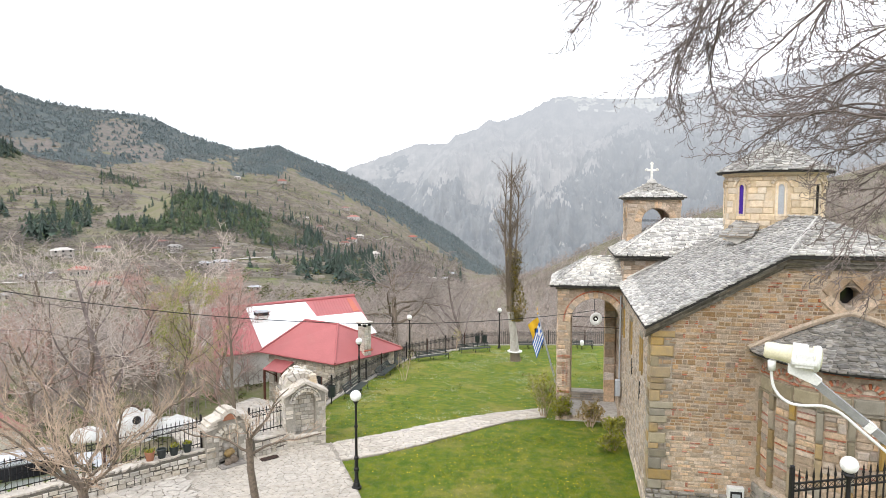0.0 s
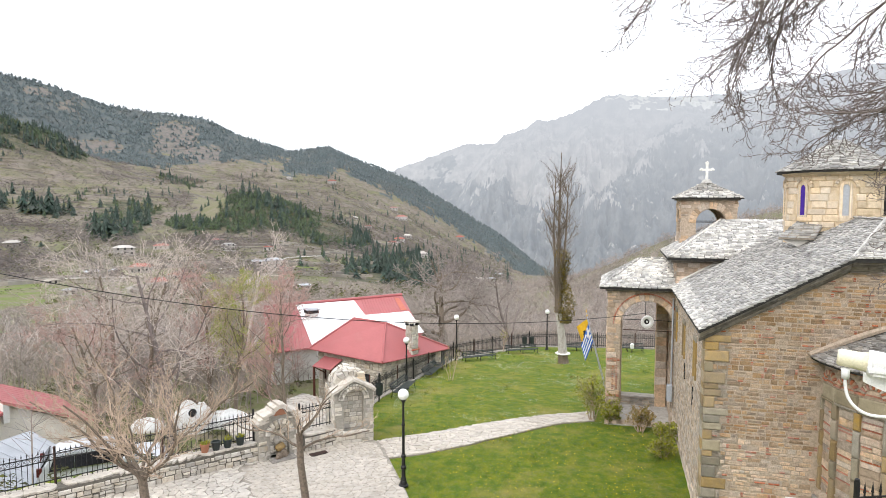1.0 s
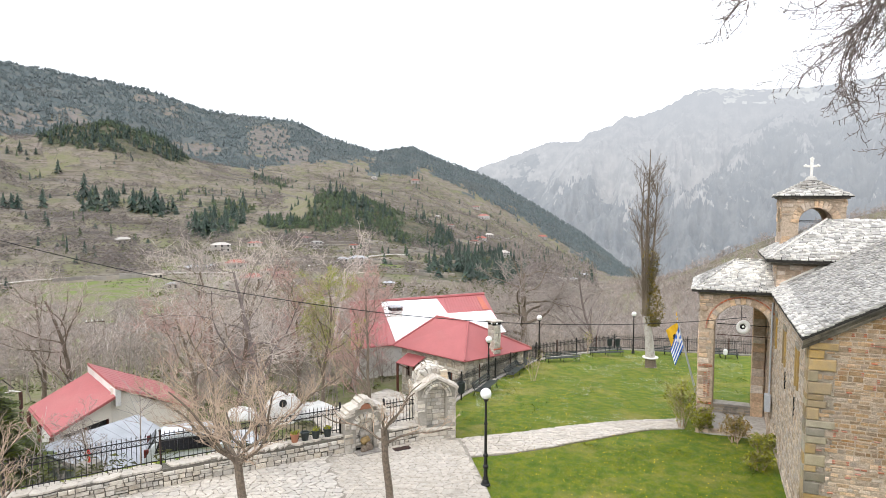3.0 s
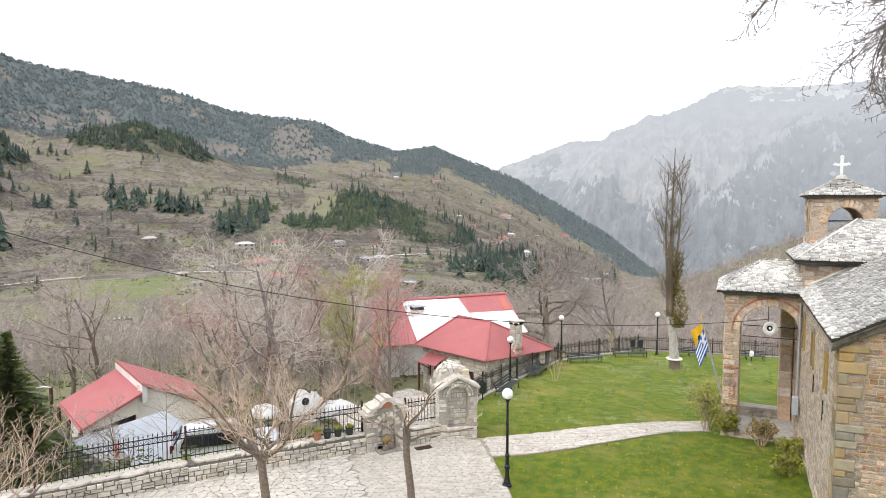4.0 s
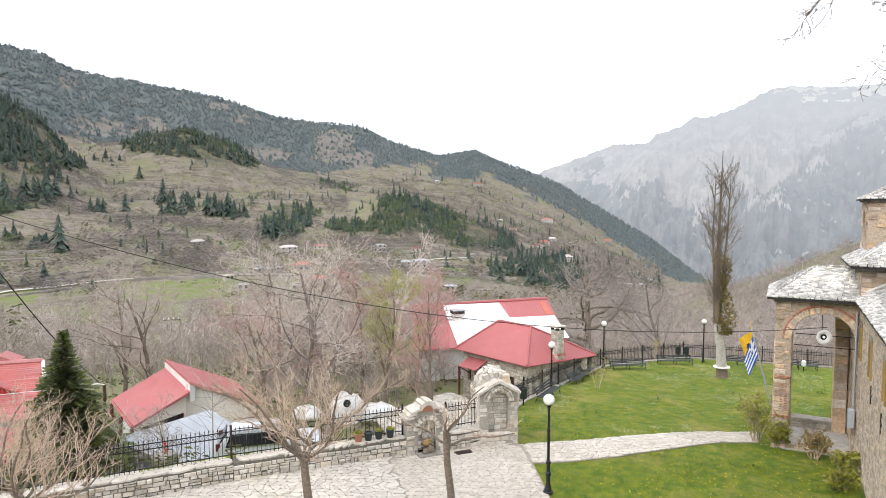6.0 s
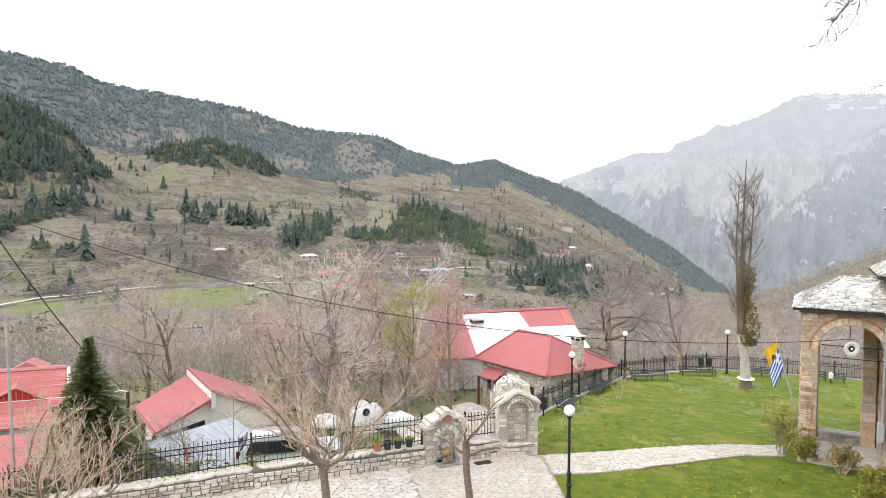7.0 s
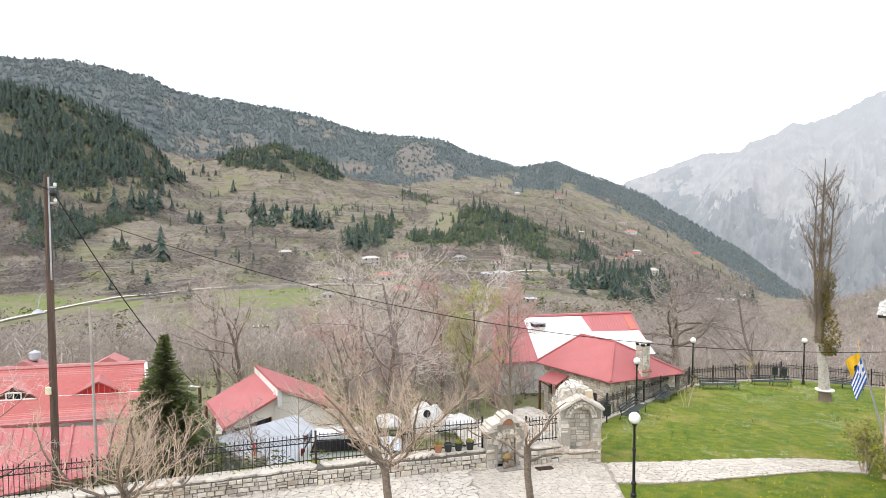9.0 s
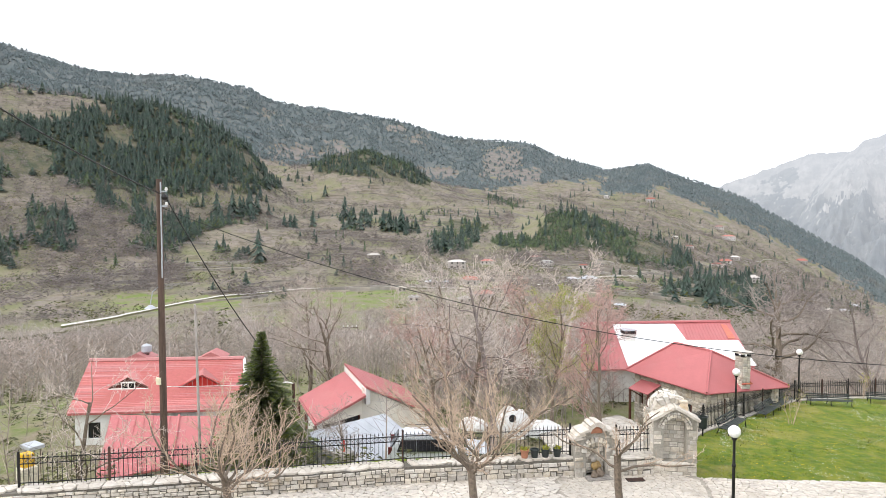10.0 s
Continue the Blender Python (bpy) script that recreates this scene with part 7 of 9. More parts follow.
def build_wedge_house():
    h = empty("house", pose(0, 0, 0), "cream house with two offset red mono-pitch roofs", "house")
    LF, LB = Vector((-20.96, 21.46, -1.05)), Vector((-24.6, 23.9, -0.95))
    RF, RB = Vector((-20.5, 24.5, -0.36)), Vector((-24.1, 26.95, -0.1))
    up = Vector((0, 0, 0.46))
    F2, B2 = RF + Vector((2.7, 2.13, -1.46)), RB + Vector((2.7, 2.13, -1.46))
    roof_sheet("roof", [LF, RF, RB, LB], "red_roof", h, 0.12)
    roof_sheet("roof", [RF + up, F2 + up, B2 + up, RB + up], "red_roof", h, 0.12)
    seams(F2 + up, B2 + up, RB + up, RF + up, 9, h, "red_roof", w=0.012)
    # white wall strip between the two roofs and the gable front
    MB().prism([RF - Vector((0, 0, .5)), RB - Vector((0, 0, .5)), RB + up - Vector((0, 0, .12)), RF + up - Vector((0, 0, .12))], (0.12, 0.2, 0)).ob("wedge_wall", "white_paint", h, "white wall strip between the roofs")
    inn = Vector((-0.35, 0.12, 0))
    a, b, c = LF + inn + Vector((0, .25, 0)), RF + inn, F2 + inn - Vector((0.2, .1, 0))
    win = rect_hole(0.35, 2.7, -1.95, -1.42)
    pl, ln, o = wall_between(a, b, -4.2, a.z - 0.05, 0.25, "render", h, b.z - 0.12, holes=[win])
    MB().box(0.35, 2.7, 0.1, 0.13, -1.95, -1.42).ob("window_pane", "dark", h, at=pl)
    for x in (0.35, 1.5, 2.65):
        MB().box(x - 0.03, x + 0.03, 0.0, 0.12, -1.95, -1.42).ob("window_mullion", "brown_wood", h, at=pl)
    wall_between(b, c, -4.2, b.z + 0.33, 0.25, "render", h, c.z + 0.33)
    wall_between(LB + Vector((.3, .2, 0)), a, -4.2, -1.2, 0.25, "white_paint", h)
    MB().tube([LF + Vector((-.1, 0, -.1)), LB + Vector((0, 0, -.1))], 0.06, 6).ob("gutter", "red_roof", h)
    for t in (0.02, 0.5, 0.95):
        p = LF.lerp(LB, t) + Vector((0.1, -0.2, 0))
        MB().box(-0.06, 0.06, -0.06, 0.06, -4.0 - p.z, -0.1).ob("post", "brown_wood", h, at=Matrix.Translation(p))
    # slender red and grey service posts beside it
    q = empty("service_post", pose(-24.0, 22.9, -2.8), "red steel post with a white wire bracket", "post")
    MB().tube([(0, 0, 0), (0, 0, 2.9)], 0.08, 8).ob("post", "rust", q)
    MB().tube([(0.0, 0, 2.9), (-0.5, -0.1, 2.95)], 0.03, 6).ob("bracket", "white_paint", q)


build_wedge_house()


def build_shed():
    s = empty("shed", pose(0, 0, 0), "low shed with a pale grey sheet-metal roof", "shed")
    a, f, e, c2, c = Vector((-20.19, 19.61, -0.9)), Vector((-17.95, 19.95, -1.7)), Vector((-17.0, 20.3, -2.0)), Vector((-15.7, 23.2, -1.95)), Vector((-18.8, 23.85, -0.85))
    roof_sheet("roof", [a, f, e, c2, c], "zinc", s, 0.05)
    for i in range(9):
        t = (i + 0.5) / 9
        MB().tube([a.lerp(c, t) + Vector((0, 0, .01)), f.lerp(e, 0.4).lerp(c2, t) + Vector((0, 0, .002))], 0.010, 4).ob("sheet_seam", "zinc", s)
    m = (a + f + e + c2 + c) / 5
    q = [m + (p - m) * 0.85 for p in (a, f, e, c2, c)]
    for p, r in zip(q, q[1:] + q[:1]):
        wall_between(p, r, -3.2, p.z - 0.08, 0.1, "zinc", s, r.z - 0.08)


build_shed()


# ---- parked car ----
def build_car():
    c = empty("car", pose(-14.6, 22.3, -2.14, 0, 0, 33), "silver estate car with dark tinted glass parked below the wall", "car")
    # long profile, x forwards, then width by height
    prof = [(-2.15, 0.35), (-2.2, 0.7), (-2.12, 1.0), (-2.0, 1.18), (-1.75, 1.5), (-1.5, 1.6), (-0.3, 1.64), (0.25, 1.58), (0.95, 1.1), (1.2, 1.02), (1.95, 0.9), (2.15, 0.7), (2.18, 0.35)]
    half = lambda z: 0.88 if z < 1.05 else 0.88 - 0.26 * (z - 1.05) / 0.6
    k = len(prof)
    mb = MB()
    for s in (-1, 1):
        mb.v += [(x, s * half(z), z) for x, z in prof]
    mb.f += [tuple(range(k)), tuple(range(2 * k - 1, k - 1, -1))] + [(i, k + i, k + (i + 1) % k, (i + 1) % k) for i in range(k)]
    mb.m += [0] * (k + 2)
    o = mb.ob("body", "car_paint", c)
    bm = bmesh.new()
    bm.from_mesh(o.data)
    bmesh.ops.bevel(bm, geom=[e for e in bm.edges if e.calc_face_angle(0) > 0.5], offset=0.05, segments=2, affect="EDGES")
    bm.to_mesh(o.data)
    bm.free()
    smooth_angle(o, 35)
    for s in (-1, 1):
        for x0, x1, y0, y1 in ((-1.80, -1.0, -1.62, -1.0), (-0.985, -0.1, -0.985, -0.1), (-0.085, 0.82, -0.085, 0.3)):
            zl, zh = 1.06, 1.5
            w = lambda z: s * (half(z) + 0.006)
            MB().prism([(x0, w(zl), zl), (x1, w(zl), zl), (y1, w(zh), zh), (y0, w(zh), zh)], (0, s * 0.01, 0)).ob("side_window", "car_glass", c)
        MB().tube([(-1.55, s * 0.62, 1.66), (-1.4, s * 0.62, 1.7), (-0.2, s * 0.62, 1.72), (0.0, s * 0.62, 1.65)], 0.018, 6).ob("roof_rail", "iron", c)
        MB().bevel_box(-2.17, -2.0, s * 0.78 - 0.05, s * 0.78 + 0.05, 0.92, 1.22, 0.02).ob("tail_lamp", "tail", c)
        MB().bevel_box(0.55, 0.72, s * 0.98 - 0.1, s * 0.98 + 0.1, 1.05, 1.2, 0.03).ob("mirror", "car_paint", c)
        for x in (-1.35, 1.35):
            wh = MB().lathe([(0.001, -0.1), (0.3, -0.1), (0.33, -0.06), (0.33, 0.06), (0.3, 0.1), (0.001, 0.1)], 20).ob("wheel", "plastic", c, at=pose(x, s * 0.8, 0.33, 90, 0, 0))
            MB().lathe([(0.001, -0.11), (0.2, -0.112), (0.2, 0.112), (0.001, 0.11)], 10).ob("rim", "galv", wh)
    MB().prism([(-2.03, -0.7, 1.16), (-2.03, 0.7, 1.16), (-1.8, 0.6, 1.5), (-1.8, -0.6, 1.5)], (-0.03, 0, 0.02)).ob("rear_window", "car_glass", c)
    MB().prism([(0.36, -0.6, 1.54), (0.98, -0.74, 1.12), (0.98, 0.74, 1.12), (0.36, 0.6, 1.54)], (0.03, 0, 0.03)).ob("windscreen", "car_glass", c)


build_car()


def build_dormer_house():
    h = empty("house", pose(0, 0, 0), "white house with a large salmon tiled roof and two triangular dormers", "house")
    RL, RR = Vector((-34.4, 18.1, 0.95)), Vector((-27.85, 23.0, 0.95))
    EL, ER = Vector((-32.1, 15.7, -0.95)), Vector((-25.35, 21.0, -0.95))
    BL, BR = RL + (RL - EL) * 1.2 - Vector((0, 0, 4.2)), RR + (RR - ER) * 1.2 - Vector((0, 0, 4.2))
    roof_sheet("roof", [EL, ER, RR, RL], "red_tile", h, 0.1)
    roof_sheet("roof", [BR, BL, RL, RR], "red_tile", h, 0.1)
    P = lambda u, v: EL.lerp(ER, u).lerp(RL.lerp(RR, u), v)
    n = (ER - EL).cross(RL - EL).normalized()
    rows = 30
    for k in range(rows):
        v = k / rows
        p, q = P(0, v), P(1, v)
        w = (P(0, (k + 1) / rows) - p) * 1.1
        MB().hexa([p, q, q + w, p + w, p + n * 0.014, q + n * 0.014, q + w + n * 0.004, p + w + n * 0.004]).ob("tile_course", "red_tile", h)
    MB().tube([RL, RR], 0.13, 6).ob("ridge_cap", "red_tile", h)
    MB().tube([RL + n * .05 - Vector((0, 0, .22)), RR + n * .05 - Vector((0, 0, .22))], 0.05, 5).ob("ridge_mortar", "render", h)
    for a, b in ((RR, ER),):
        MB().tube([a, b], 0.08, 5).ob("verge", "white_paint", h)
    # little peaks on the ridge
    for u in (0.30, 0.78):
        p = RL.lerp(RR, u)
        d = (RR - RL).normalized()
        b = Vector((-d.y, d.x, 0)) * 1.2
        MB().add([p - d * 0.75, p + d * 0.75, p + Vector((0, 0, 0.36)), p - d * 0.75 + b, p + d * 0.75 + b, p + b + Vector((0, 0, 0.36))], [(0, 1, 2), (5, 4, 3), (0, 2, 5, 3), (1, 4, 5, 2), (0, 3, 4, 1)]).ob("roof_peak", "red_tile", h)
    # dormers
    dv = (RR - RL).normalized()
    back = (P(.5, 1) - P(.5, 0)).normalized()
    for u, wd, kind in ((0.30, 1.0, 0), (0.74, 1.25, 1)):
        p = P(u, 0.42)
        top = p + Vector((0, 0, 0.62 if kind else 0.55)) + n * 0.04
        a, b = p - dv * wd, p + dv * wd
        hit = P(u, 0.42 + 0.40)
        d = MB().add([a, top, hit, b], [(0, 1, 2), (1, 3, 2)])
        d.add([a - Vector((0, 0, .07)), top - Vector((0, 0, .07)), hit - Vector((0, 0, .07)), b - Vector((0, 0, .07))], [(2, 1, 0), (2, 3, 1)])
        dorm = d.ob("dormer", "red_tile", h, "triangular roof dormer")
        f = MB().prism([a + back * .08, b + back * .08, top + back * .08 - Vector((0, 0, .06))], back * 0.05)
        f.ob("dormer_face", "brown_wood" if kind == 0 else "red_paint", dorm)
        for s in (-1, 1):
            MB().tube([p + dv * wd * s, top], 0.035, 5).ob("barge_board", "brown_wood" if kind == 0 else "red_tile", dorm)
        if kind == 0:
            up = Vector((0, 0, 1))
            for x0, x1 in ((-0.3, -0.02), (0.02, 0.3)):
                MB().prism([p + dv * x0 + up * .05, p + dv * x1 + up * .05, p + dv * x1 + up * .33, p + dv * x0 + up * .33], -back * 0.02).ob("dormer_pane", "glass", dorm)
            for x in (-0.34, -0.02, 0.30):
                MB().prism([p + dv * x + up * .02, p + dv * (x + .05) + up * .02, p + dv * (x + .05) + up * .37, p + dv * x + up * .37], -back * 0.05).ob("dormer_frame", "white_paint", dorm)
            for z in (0.0, 0.33):
                MB().prism([p - dv * .38 + up * z, p + dv * .38 + up * z, p + dv * .38 + up * (z + .05), p - dv * .38 + up * (z + .05)], -back * 0.05).ob("dormer_frame", "white_paint", dorm)
            MB().prism([a + up * -.02, b + up * -.02, b + up * .04, a + up * .04], -back * 0.06).ob("dormer_sill", "white_paint", dorm)
        else:
            for k in range(9):
                x = -1.0 + 0.25 * k
                z = 0.6 * (1 - abs(x) / 1.25)
                MB().prism([p + dv * (x - .02), p + dv * (x + .02), p + dv * (x + .02) + Vector((0, 0, z)), p + dv * (x - .02) + Vector((0, 0, z))], -back * 0.03).ob("dormer_board", "red_tile", dorm)
    # walls
    c = (EL + ER + BL + BR) / 4
    q = [c + (p - c) * 0.93 for p in (EL, ER, BR, BL)]
    win = [rect_hole(0.6, 1.2, -2.3, -1.5), rect_hole(6.3, 7.0, -2.4, -1.5)]
    for k, (a, b) in enumerate(zip(q, q[1:] + q[:1])):
        pl, ln, o = wall_between(a, b, -5.5, -1.1, 0.3, "white_paint", h, holes=win if k == 0 else ())
        if k == 0:
            for x0, x1, lo, hi, _ in win:
                MB().box(x0, x1, 0.1, 0.13, lo(0), hi(0)).ob("window_pane", "glass", h, at=pl)
    for a, b in ((q[1], q[2]), (q[3], q[0])):
        MB().prism([V3(a, -1.1), V3(b, -1.1), V3((a + b) / 2, 0.75)], (0.06, 0.06, 0)).ob("gable", "white_paint", h)
    # lower wing in front, gabled towards the square
    d2 = Vector((0.80, -0.60, 0))
    tl, tr = Vector((-30.3, 16.9, -1.0)), Vector((-25.0, 20.7, -1.15))
    wl, wr = tl + d2 * 5.0 - Vector((0, 0, 1.35)), tr + d2 * 3.2 - Vector((0, 0, 0.95))
    m = (tl + tr) / 2 + d2 * 0.2 + Vector((0, 0, 0.0))
    mf = (wl + wr) / 2 + Vector((0.4, -0.5, 0.35))
    roof_sheet("wing_roof", [wl, mf, m, tl], "red_roof", h, 0.1)
    roof_sheet("wing_roof", [mf, wr, tr, m], "red_roof", h, 0.1)
    MB().tube([mf + Vector((0, 0, .03)), m + Vector((0, 0, .03))], 0.08, 5).ob("wing_ridge", "red_roof", h)
    seams(wl, mf, m, tl, 8, h, "red_roof", w=0.03)
    seams(mf, wr, tr, m, 8, h, "red_roof", w=0.03)
    wq = [wl + (m - wl) * .08, mf + (m - mf) * .08, wr + (m - wr) * .08]
    for a, b in zip(wq, wq[1:]):
        wall_between(a, b, -5.5, a.z - 0.2, 0.25, "white_paint", h, b.z - 0.2)
    pipe = empty("flue_pipe", pose(-32.5, 20.2, 0.0), "red flue pipe with a grey cowl behind the ridge", "flue")
    MB().tube([(0, 0, -1.5), (0, 0, 1.25)], 0.12, 8).ob("pipe", "rust", pipe)
    MB().lathe([(0.13, 1.2), (0.26, 1.3), (0.26, 1.62), (0.001, 1.75)], 12).ob("cowl", "zinc", pipe)


build_dormer_house()


# ---- whitewashed mound of tarpaulins, small sheds and boxes ----
def mound(name, at, size, label, cat, mat, seed):
    r = random.Random(seed)
    mb = MB().lathe([(math.sin(math.pi / 2 * j / 7), math.cos(math.pi / 2 * j / 7)) for j in range(8)], 22)
    mb.v = [(x * size[0] * (1 + .16 * noise.noise(Vector((x * 2.3, y * 2.3, z * 2 + seed)))), y * size[1] * (1 + .16 * noise.noise(Vector((x * 2 + 5, y * 2, z * 2 + seed)))),
             z * size[2] * (1 + .25 * noise.noise(Vector((x * 3, y * 3, seed))))) for x, y, z in mb.v]
    o = mb.ob(name, mat, None, smooth=True, at=at)
    return tagged(o, label, cat)


oven = mound("garden_oven", pose(-14.75, 29.6, -2.75), (1.05, 0.95, 1.4), "whitewashed domed garden oven with a dark flue hole", "oven", "tarp", 1)
MB().lathe([(0.001, 0.0), (0.2, 0.0), (0.17, 0.05)], 12).ob("flue_hole", "dark", oven, at=pose(0.35, -0.72, 1.05, 60, 0, 10))
MB().tube([(-0.4, -.35, 1.5), (-.1, -.42, 1.66), (.2, -.4, 1.62), (.45, -.35, 1.4)], 0.06, 6).ob("flue_lip", "wood", oven)
mound("tarpaulin_mound", pose(-13.3, 30.4, -2.8), (1.3, 0.9, 0.75), "heap covered with a white tarpaulin", "tarpaulin", "tarp", 3)
mound("tarpaulin_mound", pose(-17.1, 29.6, -2.9), (0.9, 0.6, 0.6), "heap covered with a white tarpaulin beside bare trees", "tarpaulin", "tarp", 6)
yard = tagged(MB().prism([(-13, 29.0, -2.36), (-9.5, 24.6, -2.36), (-6.4, 25.2, -2.36), (-6.2, 31.4, -2.36), (-10.6, 34.4, -2.36)], (0, 0, 0.06)).ob("yard", "joint"), "pale crazy-paved yard before the stone house", "pavement", kind="structure")
flagstones(crazy([(-13, 29.0), (-9.5, 24.6), (-6.4, 25.2), (-6.2, 31.4), (-10.6, 34.4)], 0.5, 21, 0), yard, "flag", 0.0, 0, (-8, 29), z_of=lambda x, y: -2.275)
hut = empty("hive_stand", pose(-26.74, 11.76, -2.5) @ Matrix.Diagonal((0.55, 0.55, 0.69, 1)), "small white tin-roofed hive stand on thin legs", "hive")
for dx, dy in ((-.45, -.3), (.45, -.3), (.45, .3), (-.45, .3)):
    MB().tube([(dx, dy, 0), (dx, dy, 3.1)], 0.03, 6).ob("leg", "wood", hut)
MB().bevel_box(-0.7, 0.7, -0.5, 0.5, 3.1, 3.3, 0.03).ob("tin_top", "zinc", hut)
tagged(MB().bevel_box(-0.2, 0.2, -0.18, 0.18, 0, 0.48, 0.03).ob("yellow_box", "yellow", at=pose(-24.99, 10.78, -0.40)), "yellow plastic box on a stone plinth below the fence", "box")
tagged(MB().bevel_box(-0.28, 0.28, -0.26, 0.26, 0, 2.2, 0.04).ob("plinth", "pale_stone", at=pose(-24.99, 10.78, -2.6)), "pale stone plinth under a yellow box", "plinth")
hyd = empty("hydrant", pose(-15.75, 17.45, -0.12), "small red hydrant behind the fence", "hydrant")
MB().lathe([(0.001, 0), (0.055, 0), (0.055, 0.34), (0.04, 0.42), (0.001, 0.44)], 12).ob("barrel", "red_paint", hyd)
MB().tube([(-0.1, 0, 0.28), (0.1, 0, 0.28)], 0.035, 8).ob("outlet", "red_paint", hyd)
tagged(MB().bevel_box(-0.3, 0.3, -0.3, 0.3, -2.4, 0, 0.02).ob("plinth", "rubble", at=pose(-15.75, 17.45, -0.12)), "grey masonry plinth of the hydrant", "plinth")


# ---- utility poles and cables ----
def build_pole(x, y, z, h, label, lean=(0, 0), r=0.13, cross=True, mat="wood"):
    p = empty("utility_pole", pose(x, y, z), label, "pole")
    MB().tube([(0, 0, 0), (lean[0] * .5, lean[1] * .5, h * .5), (lean[0], lean[1], h)], [r, r * .88, r * .75], 10).ob("mast", mat, p)
    if cross:
        MB().tube([(0.16, -0.05, h - 3.4), (0.16, -0.05, h - 0.1)], 0.025, 6).ob("conduit", "zinc", p)
        for k in range(2):
            MB().box(-0.05, 0.42, -0.03, 0.03, h - 0.45 - .5 * k, h - 0.4 - .5 * k).ob("bracket", "zinc", p)
            MB().lathe([(0.03, 0), (0.06, 0.03), (0.04, 0.06), (0.055, 0.09), (0.001, 0.12)], 10).ob("insulator", "white_plastic", p, at=pose(0.4, 0, h - 0.4 - .5 * k))
        MB().ball((0.3, 0, h - 0.62), 0.12, 8).ob("cable_clamp", "iron", p)
        MB().tube([(0, 0, h - 3.6), (-0.2, -0.2, h - 3.9), (-0.25, -0.25, h - 4.3)], 0.02, 6).ob("lamp_arm", "zinc", p)
        MB().lathe([(0.001, 0.12), (0.06, 0.1), (0.2, 0), (0.001, 0.02)], 12).ob("lamp_shade", "zinc", p, at=pose(-0.25, -0.25, h - 4.45))
        MB().bevel_box(-0.1, 0.1, -0.1, 0, 0, 0.24, 0.02).ob("fuse_box", "cream_plastic", p, at=pose(0, -0.12, 5.2))
    return p


build_pole(-20.15, 13.05, -2.4, 12.3, "weathered wooden utility pole with grey conduit and fittings")
build_pole(-21.9, 15.8, -2.5, 7.6, "slender crooked grey pole", (-0.35, 0.1), 0.062, False, "twig_grey")
far_pole = build_pole(-58.4, 66.9, -14, 7.9, "thin distant utility pole with a crossarm", (0, 0), 0.10, False)
MB().box(-1.1, 1.1, -0.07, 0.07, 7.5, 7.65).ob("crossarm", "wood", far_pole, at=pose(0, 0, 0, 0, 0, 41))
for k in (-0.9, -0.3, 0.3, 0.9):
    MB().lathe([(0.05, 0), (0.08, 0.08), (0.06, 0.2), (0.001, 0.26)], 8, (0, 0, 0)).ob("insulator", "white_plastic", far_pole, at=pose(k * 0.755, k * 0.656, 7.65))


def cable(name, a, b, sag, r, mat, label):
    a, b = Vector(a), Vector(b)
    pts = [a.lerp(b, t) - Vector((0, 0, 4 * sag * t * (1 - t))) for t in np.linspace(0, 1, 40)]
    return tagged(MB().tube(pts, r, 5).ob(name, mat), label, "cable")


cable("overhead_cable", (-19.95, 13.05, 8.9), (6.05, 24.2, 4.35), 1.5, 0.012, "iron", "thin black overhead cable from pole to porch")
cable("overhead_cable", (-19.85, 13.05, 9.35), (-24.3, 22.85, 0.25), 0.5, 0.022, "iron", "thick black cable from pole down to a house")
cable("overhead_cable", (-20.0, 13.0, 9.4), (-14.0, 1.5, 13.2), 0.35, 0.02, "iron", "thick black overhead cable to the pole")
cable("overhead_cable", (-24.4, 22.85, 0.1), (-27.4, 18.0, 0.55), 0.05, 0.016, "white_paint", "white service wire between two houses")


# ---- bare trees ----
def perp(d, r):
    v = Vector((r.uniform(-1, 1), r.uniform(-1, 1), r.uniform(-1, 1)))
    v -= d * v.dot(d)
    return v.normalized() if v.length > 1e-6 else Vector((1, 0, 0))


